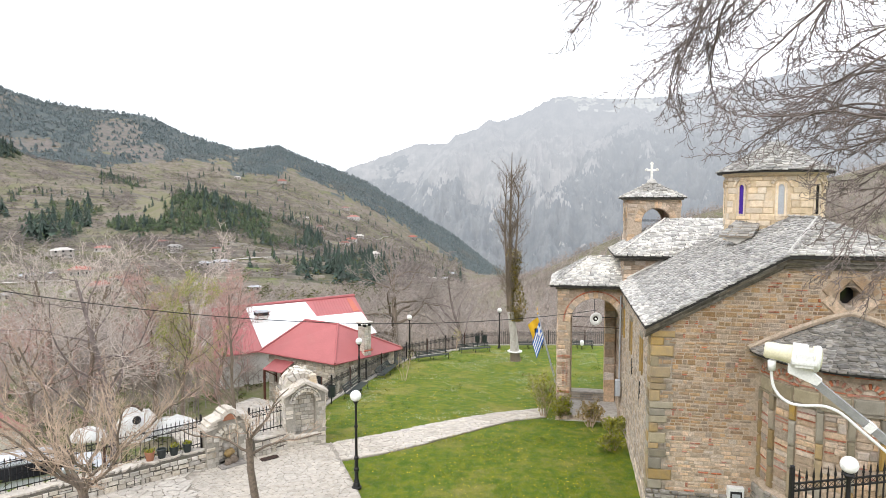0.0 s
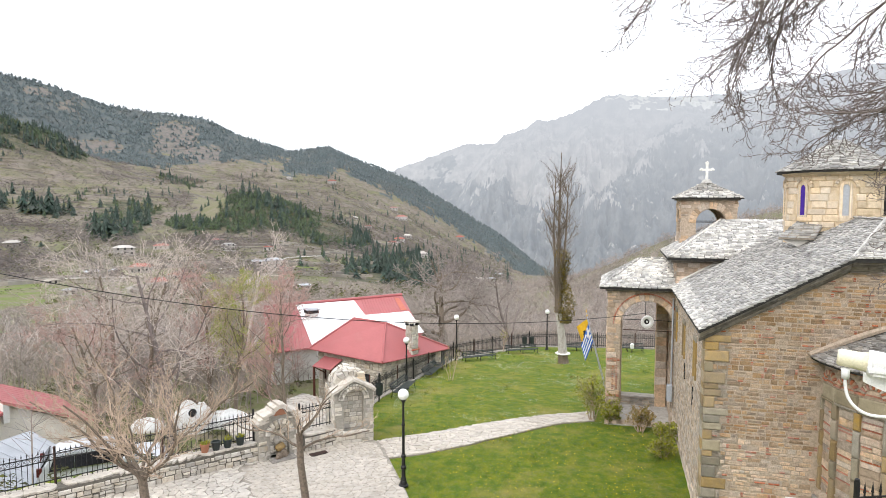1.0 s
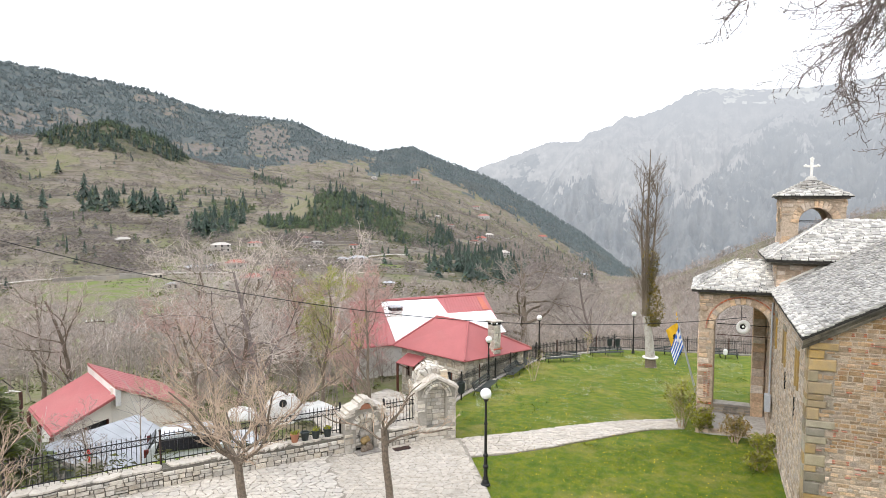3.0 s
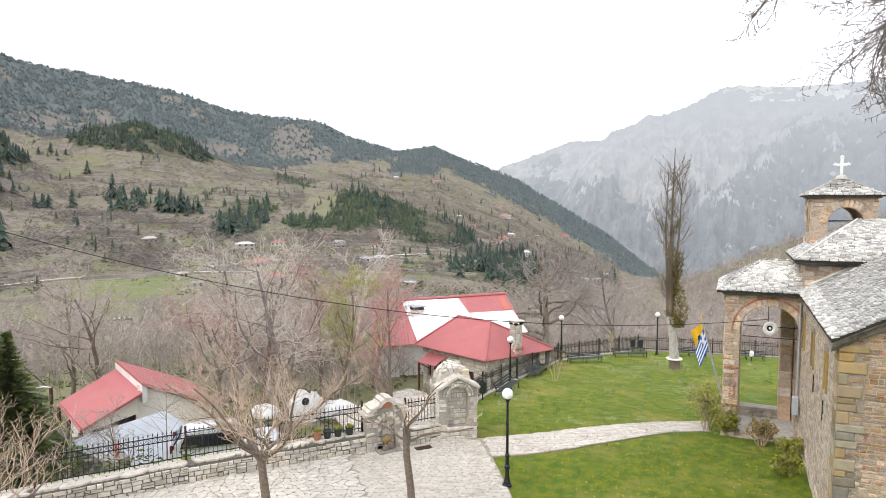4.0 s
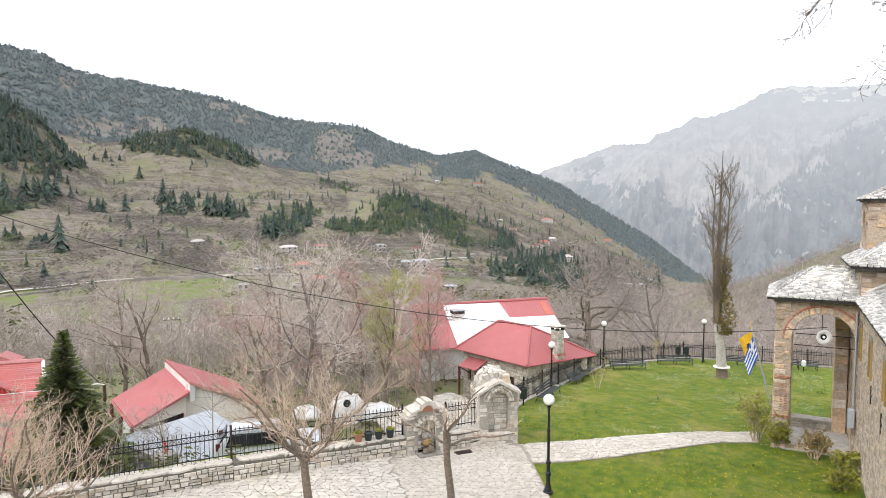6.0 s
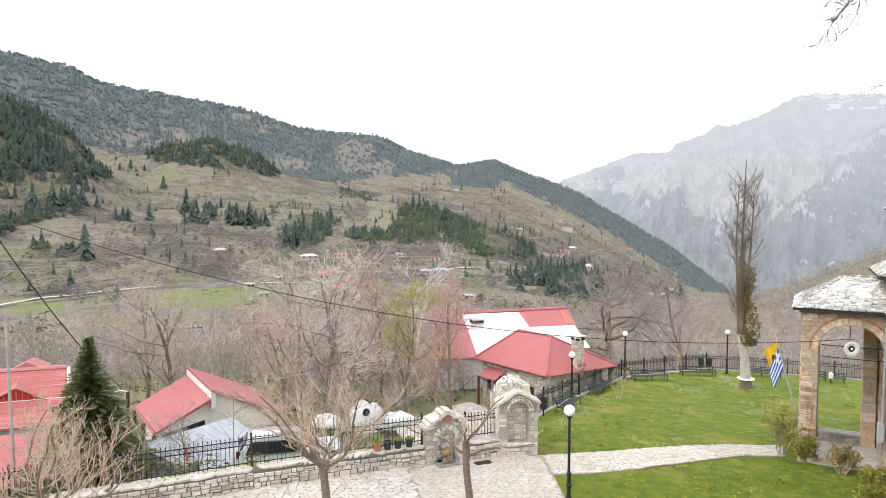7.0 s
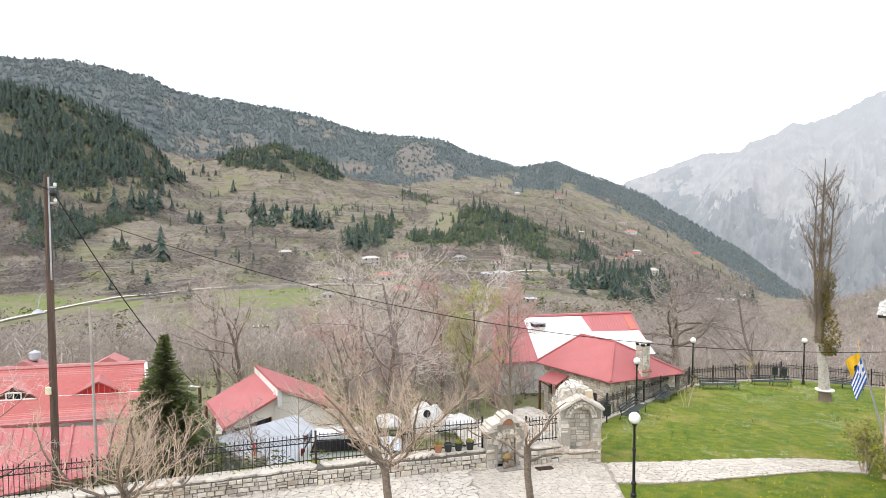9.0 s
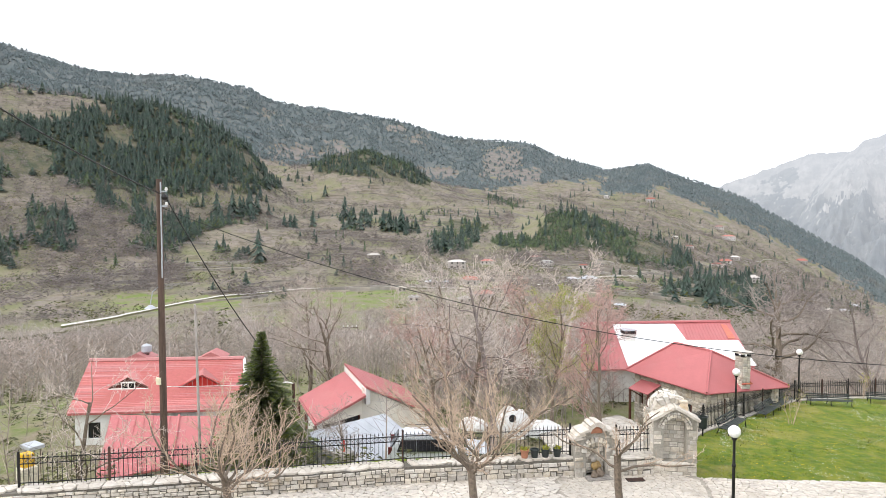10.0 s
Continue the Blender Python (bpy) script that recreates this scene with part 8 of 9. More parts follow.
class Tree:
    """Grows a bare tree into wood (trunk and limbs) and twigs."""

    def __init__(self, seed):
        self.r, self.wood, self.twigs = random.Random(seed), MB(), MB()

    def limb(self, p, d, length, rad, level, spec):
        r, segs = self.r, spec["segs"][level]
        pts, rads = [Vector(p)], [rad]
        d = Vector(d).normalized()
        end = rad * (spec.get("trunk_taper", spec["taper"]) if level == 0 else spec["taper"])
        for i in range(segs):
            f = (i + 1) / segs
            d = (d + perp(d, r) * spec["wob"][level] + Vector((0, 0, spec["rise"][level]))).normalized()
            pts.append(pts[-1] + d * (length / segs))
            rads.append(rad + (end - rad) * f)
        last = level == spec["levels"]
        mb = self.twigs if level >= spec["twig_from"] else self.wood
        if last and spec.get("plain_ends"):
            pts, rads = [pts[0], pts[-1]], [rads[0], rads[-1]]
        mb.tube(pts, rads, 3 if level >= 3 else (5 if level >= 1 else 8), 0, level < 2)
        if last:
            return
        k = spec["kids"][level]
        for i in range(k):
            t = spec["start"][level] + (1 - spec["start"][level]) * (i + r.uniform(0.2, 0.9)) / k
            x = min(t, 0.999) * segs
            j = int(x)
            q = pts[j].lerp(pts[j + 1], x - j)
            ax = (pts[j + 1] - pts[j]).normalized()
            a = radians(r.uniform(*spec["fork"][level]))
            nd = ax * math.cos(a) + perp(ax, r) * math.sin(a)
            if nd.z < spec.get("lift", -2):
                nd.z = spec["lift"] + 0.5 * abs(nd.z)
            nl = length * r.uniform(*spec["ratio"][level]) * (1.15 - 0.45 * t)
            nr = max((rads[j] + (rads[j + 1] - rads[j]) * (x - j)) * spec["thin"], spec["min"])
            self.limb(q, nd, nl, nr, level + 1, spec)

    def put(self, name, at, label, wood, twig, group=""):
        e = empty(name, at, label, "tree", group)
        self.wood.ob("trunk", wood, e)
        if self.twigs.f:
            self.twigs.ob("crown", twig, e)
        return e


POLLARD = dict(lift=0.14, trunk_taper=0.75, levels=4, segs=[3, 9, 7, 4, 2], wob=[.08, .25, .26, .32, .35], rise=[0.1, 0.045, 0.11, 0.1, 0.08], taper=0.4, twig_from=2, kids=[9, 14, 6, 3, 0], start=[0.8, 0.15, 0.12, 0.15, 0],
               fork=[(36, 74), (28, 74), (22, 62), (28, 62)], ratio=[(1.5, 2.0), (0.2, 0.46), (0.3, 0.6), (0.3, 0.6)], thin=0.43, min=0.0046)


def pollard(seed, x, y, h, spread, label, rad=0.13, kids=(9, 14, 6, 3, 0)):
    t = Tree(seed)
    sp = dict(POLLARD)
    sp["kids"] = kids
    sp["ratio"] = [(spread * 0.75, spread), *POLLARD["ratio"][1:]]
    t.limb((0, 0, -0.1), (0.03, 0.02, 1), h, rad, 0, sp)
    return t.put("pollard_tree", pose(x, y, 0, 0, 0, seed * 40), label, "bark", "twig", "pollard trees on the square")


pollard(1, -8.28, 14.27, 2.1, 2.5, "bare pollarded tree with a wide crown of upright pale twigs", 0.135)
pollard(5, -4.85, 15.9, 2.65, 1.05, "small bare pollarded tree before the fountain", 0.11, (5, 7, 3, 2, 0))
pollard(3, -13.4, 10.5, 2.0, 2.2, "bare pollarded tree with thick grey limbs beside the wall", 0.125)

BIG = dict(plain_ends=True, levels=4, segs=[6, 7, 5, 3, 2], wob=[.12, .27, .33, .36, .4], rise=[0.06, 0.05, 0.06, 0.06, 0.05], taper=0.32, twig_from=2, kids=[12, 7, 5, 3, 0], start=[0.2, 0.15, 0.15, 0.1, 0],
           fork=[(32, 70), (30, 65), (28, 65), (28, 65)], ratio=[(0.42, 0.66), (0.4, 0.62), (0.35, 0.58), (0.35, 0.6)], thin=0.47, min=0.0062)

SLIM = {**BIG, "kids": [16, 6, 5, 4, 0], "fork": [(22, 48), (20, 45), (22, 50), (25, 55)], "ratio": [(0.32, 0.5), (0.4, 0.6), (0.4, 0.65), (0.35, 0.6)]}


def big(seed, x, y, z, h, rad, label, wood="bark", twig="twig_grey", name="bare_tree", spec=None, group="bare trees below the terrace"):
    t = Tree(seed)
    spec = dict(spec or BIG)
    spec["min"] = max(spec["min"], 0.00026 * math.hypot(x, y))
    t.limb((0, 0, -0.2), (0.04, 0.03, 1), h * 0.8, rad, 0, spec)
    return t.put(name, pose(x, y, z), label, wood, twig, group)


big(11, -14.3, 26.6, -2.5, 10.2, 0.17, "tall bare walnut tree with a dark trunk and pale twigs", "twig_dark", "twig_pale", spec={**BIG, "fork": [(38, 74), (30, 65), (28, 65), (28, 65)], "min": 0.0098})
big(12, -9.5, 27.9, -2.4, 7.6, 0.10, "slender bare tree with reddish twigs beside the yard", "bark", "twig_red", spec=SLIM)
big(13, -17.3, 25.8, -2.5, 7.4, 0.12, "bare tree with reddish brown twigs", "bark", "twig_red")
budding = big(14, -13.1, 31.0, -2.6, 8.0, 0.11, "tree coming into yellow-green bud", "bark", "twig", spec=SLIM)
rb, leaves = random.Random(14), MB()
tips = [c for c in budding.children if c.name.startswith("crown")][0].data.vertices
for _ in range(9000):
    c = tips[rb.randrange(len(tips))].co + Vector((rb.uniform(-.08, .08), rb.uniform(-.08, .08), rb.uniform(-.08, .08)))
    u, w = (Vector((rb.uniform(-1, 1), rb.uniform(-1, 1), rb.uniform(-1, 1))).normalized() * 0.042 for _ in range(2))
    leaves.add([c - u, c + w, c + u], [(0, 1, 2)])
leaves.ob("bud_leaves", "bud", budding)
big(15, -21.6, 10.7, -2.2, 6.4, 0.12, "leaning bare fruit tree with pale buds behind the fence", "bark", "twig_pale", spec={**BIG, "fork": [(35, 78), (30, 65), (28, 65), (28, 65)], "kids": [9, 6, 4, 3, 0], "ratio": [(0.5, 0.75), (0.4, 0.62), (0.35, 0.58), (0.35, 0.6)]})
big(16, -15.8, 18.05, -1.9, 3.6, 0.07, "small bare fruit tree behind the fence", "bark", "twig_grey")
big(17, -4.3, 55.5, -5.5, 10.0, 0.36, "broad bare walnut tree behind the lawn fence", "bark", "twig_grey", spec={**BIG, "thin": 0.56, "start": [0.12, 0.15, 0.15, 0.1, 0], "rise": [0.02, 0.03, 0.04, 0.05, 0.05], "wob": [.2, .3, .33, .36, .4], "fork": [(48, 86), (30, 65), (28, 65), (28, 65)], "kids": [14, 8, 6, 3, 0], "ratio": [(0.6, 0.9), (0.42, 0.62), (0.35, 0.6), (0.4, 0.7)]})
big(18, 2.2, 57, -7, 10.5, 0.20, "bare tree on the slope behind the lawn fence", "twig_dark", "twig_grey")
big(19, -26.0, 27.5, -3.2, 8.8, 0.16, "bare tree between two houses", "bark", "twig_grey")
big(20, -13.6, 36.5, -3.3, 8.4, 0.14, "bare tree with grey limbs before the long house", "bark", "twig_red", spec=SLIM)
big(21, -15.6, 33.5, -3.0, 8.8, 0.13, "bare tree with fine pinkish twigs behind the yard", "bark", "twig_red", spec=SLIM)
big(22, -18.4, 31.5, -3.0, 9.6, 0.15, "tall bare tree with fine grey twigs behind the yard", "bark", "twig_pale")
big(23, -21.6, 33.5, -3.2, 9.8, 0.16, "tall bare tree with fine grey twigs behind the cream house", "bark", "twig_grey")
big(24, -16.4, 39.5, -4.0, 10.4, 0.16, "tall bare tree with pale limbs beside the long house", "twig_pale", "twig_pale")
big(25, -24.5, 37.5, -4.0, 9.6, 0.15, "bare grey tree on the slope behind the cream house", "bark", "twig_grey")
big(26, -19.8, 44.5, -5.0, 10.5, 0.16, "bare grey tree on the slope beyond the houses", "bark", "twig_grey")
big(27, -30.5, 30.5, -3.6, 8.6, 0.14, "bare grey tree behind the tiled house", "bark", "twig_grey")

# woods on the slope below: a few grown trees, set out again and again
rw = random.Random(31)
proto = [big(40 + k, 0, 0, 0, 9.0, 0.09, "bare grey tree in the wood on the valley slope", "twig_grey", "twig_grey", "wood_tree", {**BIG, "kids": [9, 5, 3, 2, 0], "segs": [4, 3, 2, 1, 1], "min": 0.02}, "bare wood on the slope") for k in range(5)]
spots = []
tries = 0
while len(spots) < 150 and tries < 6000:
    tries += 1
    a, q = rw.uniform(-22, 70), 33 + 125 * rw.random()
    x, y = -q * math.sin(radians(a)), q * math.cos(radians(a))
    if edge_distance(x, y) < 4:
        continue
    if -19 < x < -1 and 31 < y < 53 or (-12.5 < x < -4 and y < 34):
        continue
    if math.hypot(x + 30, y - 19) < 8 or math.hypot(x + 21, y - 26) < 6:
        continue
    if all(math.hypot(x - u, y - v) > 2.6 for u, v, _, _ in spots):
        spots.append((x, y, ground_z(x, y), rw.uniform(0.55, 0.95) * (1 if a > 15 else 0.9)))
for k, (x, y, z, s) in enumerate(spots):
    m = pose(x, y, z - 0.2, 0, 0, rw.uniform(0, 360))
    if k < len(proto):
        proto[k].matrix_basis = m
    else:
        o = copy_thing(proto[k % len(proto)], m)
        o.scale = (s, s, s * rw.uniform(0.9, 1.15))


# ---- overhanging branches close by, from a tree standing to the side ----
def overhang():
    t = Tree(77)
    r = t.r
    spec = dict(levels=3, segs=[16, 10, 6, 3], wob=[.16, .22, .3, .35], rise=[-0.03, -0.03, 0.0, 0.07], taper=0.3, twig_from=2, kids=[11, 7, 5, 0], start=[0.08, 0.12, 0.15, 0],
                fork=[(14, 38), (20, 48), (30, 70)], ratio=[(0.26, 0.5), (0.3, 0.55), (0.14, 0.36)], thin=0.6, min=0.0052)

    def out(az, el, d):
        """A place by its bearing to the right of north, its elevation and distance from the square's lookout."""
        return Vector((d * math.sin(radians(az)), d * math.cos(radians(az)), 8.5 + d * math.tan(radians(el))))

    t.wood.tube([(11.4, 6.3, -0.5), (11.2, 6.5, 6.0), (10.8, 6.8, 10.0), (10.3, 7.0, 14.0)], [0.36, 0.3, 0.24, 0.15], 10)
    high = out(29, 27, 9.2)
    t.wood.tube([(10.5, 6.9, 12.5), (7.6, 8.0, 13.6), high], [0.13, 0.10, 0.07], 8)
    # branches that hang over from above, then those that reach in from the side
    for az, el in ((11.2, 15.4), (12, 13.6), (13, 10.6), (14.2, 12.4), (14.6, 10), (16, 9.4), (17.6, 8.6), (19.2, 7.2), (21, 9.4), (17.4, 12.5), (15.2, 15), (19.2, 14), (22, 10.5), (24.5, 15), (25.5, 11), (27.5, 13.5), (29.5, 10)):
        a, b = out(min(33, az + r.uniform(7.5, 12)), min(21.5, el + r.uniform(8, 11.5)), 9.2 + r.uniform(-.4, .5)), out(az, el, 9.4 + r.uniform(-.6, .6))
        t.wood.tube([high, high.lerp(a, 0.5) + Vector((0, 0, 0.12)), a], [0.034, 0.027, 0.02], 6)
        w = b - a
        t.limb(a, w + Vector((0, 0, 0.14 * w.length)), w.length * 0.88, 0.0185, 0, spec)
    for az, el in ((24.4, 6.8), (25, 4.2), (26.2, 9), (27.5, 1.4), (29, -1), (30.5, 3), (32, -3.4), (33.2, 0), (29.5, 12), (26.5, 13), (31.5, 7), (34, -5)):
        a, b = out(40 + r.uniform(-1, 2), 0.55 * el + r.uniform(2, 7), 9.0), out(az, el, 9.0 + r.uniform(-.7, .7))
        t.wood.tube([(10.75, 6.85, 10.2), Vector((10.75, 6.85, 10.2)).lerp(a, 0.5) + Vector((0, 0, 0.15)), a], [0.055, 0.038, 0.025], 6)
        w = b - a
        t.limb(a, w + Vector((0, 0, 0.14 * w.length)), w.length * 1.03, 0.020, 0, spec)
    return t.put("overhanging_tree", pose(0, 0, 0), "bare dark-twigged tree reaching over from beside the building", "twig_dark", "twig_dark")


overhang()


# ---- columnar tree with whitewashed foot ----
def columnar():
    e = empty("columnar_tree", pose(4.58, 39.5, terrace_z(0, 39.5)), "tall narrow half-bare tree with ivy and a whitewashed trunk", "tree")
    r = random.Random(9)
    MB().tube([(0.05, 0, -0.1), (0.0, 0, 0.62)], [0.36, 0.29], 12).ob("foot", "bark", e)
    MB().tube([(0.0, 0, 0.6), (-0.1, 0, 1.8), (-0.3, 0, 3.2)], [0.29, 0.24, 0.2], 12).ob("whitewashed_trunk", "whitewash", e)
    t = Tree(91)
    spec = dict(levels=2, segs=[5, 4, 3], wob=[.12, .2, .25], rise=[0.12, 0.14, 0.1], taper=0.25, twig_from=0, kids=[6, 3, 0], start=[0.15, 0.1, 0], fork=[(20, 48), (22, 55)], ratio=[(0.3, 0.55), (0.35, 0.6)], thin=0.5, min=0.0085)
    for k, (x0, x1, top, rad) in enumerate(((-0.3, -0.35, 13.2, 0.17), (-0.42, -0.68, 11.8, 0.10), (-0.2, 0.1, 11.2, 0.10))):
        pts = [Vector((x0, 0.08 * k, 3.1)), Vector((x0 * 0.6 + x1 * 0.4, 0.1 * k, 5.6)), Vector((x1, 0.05, 8.4)), Vector((x1 + 0.08, 0, top))]
        MB().tube(pts, [rad, rad * 0.8, rad * 0.5, 0.02], 8).ob("trunk", "bark", e)
        for _ in range(52 if k == 0 else 32):
            f = r.uniform(0.12, 0.97) * 3
            i = min(2, int(f))
            p = pts[i].lerp(pts[i + 1], f - i)
            a = r.uniform(0, 6.28)
            q = r.uniform(0.5, 1.5)
            t.limb(p, (q * math.cos(a), q * math.sin(a), 1.0), r.uniform(0.8, 1.8), 0.022, 0, spec)
    t.twigs.ob("crown", "bark", e)
    ivy = MB()
    for _ in range(2900):
        z = 2.6 + 4.6 * r.random() ** 1.7
        a, q = r.uniform(0, 6.28), (0.12 + 0.46 * r.random()) * (1.0 - 0.09 * (z - 3)) * (1 + 0.4 * math.sin(z * 2.1))
        c = Vector((-0.2 + (0.3 if z < 5 else 0.1) + q * math.cos(a), q * math.sin(a), z))
        u = Vector((r.uniform(-1, 1), r.uniform(-1, 1), r.uniform(-1, 1))).normalized() * 0.055
        v = Vector((r.uniform(-1, 1), r.uniform(-1, 1), r.uniform(-1, 1))).normalized() * 0.055
        ivy.add([c - u, c - v, c + u, c + v], [(0, 1, 2, 3)])
    ivy.ob("ivy", "ivy", e)
    ring = tagged(MB().lathe([(0.27, 0.62), (0.47, 0.62), (0.47, 0.67), (0.27, 0.67), (0.27, 0.62)], 24).ob("tree_seat", "white_paint", at=pose(4.58, 39.5, terrace_z(0, 39.5))), "white ring seat round the columnar tree trunk", "seat")


columnar()


# ---- firs ----
def fir(x, y, z, h, wd, seed, label):
    e = empty("fir_tree", pose(x, y, z), label, "tree")
    r = random.Random(seed)
    MB().tube([(0, 0, 0), (0, 0, h)], [0.14, 0.01], 8).ob("trunk", "bark", e)
    mb = MB()
    for k in range(int(h * 130)):
        f = (k / (h * 130)) ** 0.9
        zz = 0.35 + (h - 0.4) * f
        ln = wd * (1 - f) ** 1.15 * r.uniform(0.7, 1.1) + 0.04
        a = r.uniform(0, 6.28)
        d = Vector((math.cos(a), math.sin(a), -0.12 + 0.35 * f))
        side = Vector((-math.sin(a), math.cos(a), 0))
        n = max(3, int(ln / 0.11))
        for i in range(n):
            q = (i + 0.6) / n
            p = Vector((0, 0, zz)) + d * ln * q + Vector((0, 0, -0.18 * ln * q * q))
            w = (0.34 * (1.1 - q) * ln + 0.13) * (1 - 0.7 * f)
            for s in (-1, 1):
                tip = p + side * s * w + d * 0.12 + Vector((0, 0, r.uniform(-0.05, 0.03)))
                mb.add([p - d * 0.09, p + d * 0.15 + Vector((0, 0, .03)), tip], [(0, 1, 2)])
        tip = Vector((0, 0, zz)) + d * ln * 1.04
        mb.add([tip - side * 0.03 - d * 0.15, tip - d * 0.15 + side * 0.03, tip], [(0, 1, 2)])
    mb.ob("crown", "fir", e)
    return e


fir(-20.5, 17.75, -2.4, 6.3, 2.95, 4, "dense dark green fir tree between two houses")


# ---- shrubs ----
def shrub(x, y, z, w, h, seed, leaf, label, n=2400):
    e = empty("shrub", pose(x, y, z), label, "shrub", "shrubs by the porch")
    t = Tree(seed)
    spec = dict(levels=2, segs=[4, 3, 2], wob=[.2, .25, .3], rise=[0.05, 0.06, 0.05], taper=0.4, twig_from=0, kids=[5, 4, 0], start=[0.3, 0.2, 0], fork=[(20, 50), (25, 55)], ratio=[(0.35, 0.6), (0.35, 0.6)], thin=0.6, min=0.004)
    for k in range(13 if w > 0.3 else 4):
        a = t.r.uniform(0, 6.28)
        q = t.r.uniform(0.15, 0.9)
        t.limb((0.1 * math.cos(a), 0.1 * math.sin(a), 0), (q * w / h * math.cos(a), q * w / h * math.sin(a), 1), h * t.r.uniform(0.7, 1.05), 0.014, 0, spec)
    t.twigs.ob("woody_base", "twig", e)
    r, mb = t.r, MB()
    verts = t.twigs.v
    for _ in range(n):
        c = Vector(verts[r.randrange(len(verts))]) + Vector((r.uniform(-.05, .05), r.uniform(-.05, .05), r.uniform(-.03, .05)))
        u = Vector((r.uniform(-1, 1), r.uniform(-1, 1), r.uniform(-.6, 1))).normalized() * 0.052
        v = Vector((r.uniform(-1, 1), r.uniform(-1, 1), r.uniform(-.6, 1))).normalized() * 0.026
        mb.add([c - u, c - v, c + u, c + v], [(0, 1, 2, 3)])
    mb.ob("foliage", leaf, e)


shrub(4.15, 25.3, -0.3, 0.5, 1.55, 1, "leaf", "tall yellow-green shrub beside the porch pier", 1900)
shrub(4.75, 24.9, -0.28, 0.6, 0.9, 2, "leaf", "low yellow-green shrub with pale flowers")
shrub(5.7, 23.7, -0.15, 0.62, 0.85, 3, "leaf_red", "half-bare bronze-leaved shrub before the porch", 1300)
shrub(6.2, 22.3, 0.0, 0.55, 0.65, 4, "leaf", "yellow-green shrub along the church wall", 1700)
shrub(5.8, 21.0, 0.0, 0.5, 0.55, 5, "leaf", "low yellow-green shrub along the church wall", 1500)
shrub(6.6, 9.0, 2.2, 0.7, 0.9, 6, "leaf", "green shrub behind the terrace fence")
for k, (x, y, h) in enumerate(((-2.1, 33.1, 1.5), (0.9, 44.2, 1.5))):
    shrub(x, y, terrace_z(x, y), 0.12, h, 20 + k, "leaf", "thin young sapling on the lawn", 70)


# ---- lawn: blades, dandelions and daisies ----
def on_lawn(x, y):
    if edge_distance(x, y) > -0.35 or inside_poly(x, y, SQUARE) or inside_poly(x, y, FOOTPATH):
        return False
    dx, dy = x - 5.46, y - 16.30
    s, u = dx * 0.9814 - dy * 0.1919, dx * 0.1919 + dy * 0.9814
    return not (s > -0.05 and u > -2.5) and not (s > -2.6 and 8.1 < u < 11.6)


def build_lawn():
    r = random.Random(12)
    g, yf, wf = MB(), MB(), MB()
    n = 0
    while n < 90000:
        d = 15 + 31 * r.random() ** 1.25
        a = r.uniform(-20, 12)
        x, y = -d * math.sin(radians(a)), d * math.cos(radians(a))
        if not on_lawn(x, y):
            n += 0.2
            continue
        n += 1
        clump = noise.noise(Vector((x * 0.8, y * 0.8, 0))) + 0.7 * noise.noise(Vector((x * 3, y * 3, 4)))
        h = (0.012 + 0.022 * r.random()) * (1 + 1.8 * max(0, clump))
        w = 0.005 + 0.0005 * d
        t, z = r.uniform(0, 6.28), terrace_z(x, y)
        c, s = math.cos(t) * w, math.sin(t) * w
        lie = r.uniform(0.04, 0.13)
        g.add([(x - c, y - s, z - 0.005), (x + c, y + s, z - 0.005), (x - s / w * lie, y + c / w * lie, z + h)], [(0, 1, 2)])
    for mb, count, seed, thr, size in ((yf, 620, 3, -0.2, 0.0115), (wf, 4600, 9, 0.08, 0.0058)):
        k = 0
        while k < count:
            d, a = 15 + 30 * r.random(), r.uniform(-14, 9)
            x, y = -d * math.sin(radians(a)), d * math.cos(radians(a))
            drift = noise.noise(Vector((x * 0.35, y * 0.35, seed))) + 0.5 * noise.noise(Vector((x * 1.3, y * 1.3, seed)))
            if not on_lawn(x, y) or drift < thr + r.uniform(-0.05, 0.3) or (mb is wf and y < 24.5) or (mb is yf and y > 27 and r.random() < 0.7):
                k += 0.05
                continue
            k += 1
            z = terrace_z(x, y) + r.uniform(0.05, 0.1)
            q = size * r.uniform(0.7, 1.3)
            mb.add([(x - q, y - q, z), (x + q, y - q, z), (x + q, y + q, z + 0.01), (x - q, y + q, z + 0.01)], [(0, 1, 2, 3)])
    tagged(g.ob("grass_blades", "blade"), "short spring grass blades on the lawn", "grass", kind="stuff")
    tagged(yf.ob("dandelions", "yellow_flower"), "yellow dandelion heads in the lawn", "flowers", kind="stuff")
    tagged(wf.ob("daisies", "white_flower"), "white daisy heads in patches of lawn", "flowers", kind="stuff")


build_lawn()


# ---- the far valley side: conifers, scrub, houses and tracks ----
def polar(a, q):
    return -q * math.sin(radians(a)), q * math.cos(radians(a))


def conifer_shape(seed, layers, boughs):
    """A conifer of unit height and spread: whorls of folded drooping boughs of uneven length."""
    r = random.Random(seed)
    v, f = [], []
    for i in range(layers):
        q = i / layers
        z = 0.05 + 0.86 * q
        a0 = r.uniform(0, 6.28)
        for k in range(boughs):
            a = a0 + 6.283 * (k + r.uniform(-0.3, 0.3)) / boughs
            rad = (1 - q ** 1.3) * r.uniform(0.55, 1.2) + 0.05
            wide = 2.6 / boughs * r.uniform(0.8, 1.2)
            zt = z - 0.09 * rad * r.uniform(0.3, 1.5)
            o = len(v)
            v.append((0, 0, z + 1.25 / layers))
            for da, m, dz in ((-wide, 0.62, -0.01), (0, 1.0, 0.0), (wide, 0.62, -0.01)):
                v.append((rad * m * math.cos(a + da), rad * m * math.sin(a + da), (z if m < 1 else zt) + dz))
            f += [(o, o + 1, o + 2), (o, o + 2, o + 3)]
    return np.array(v), np.array(f)


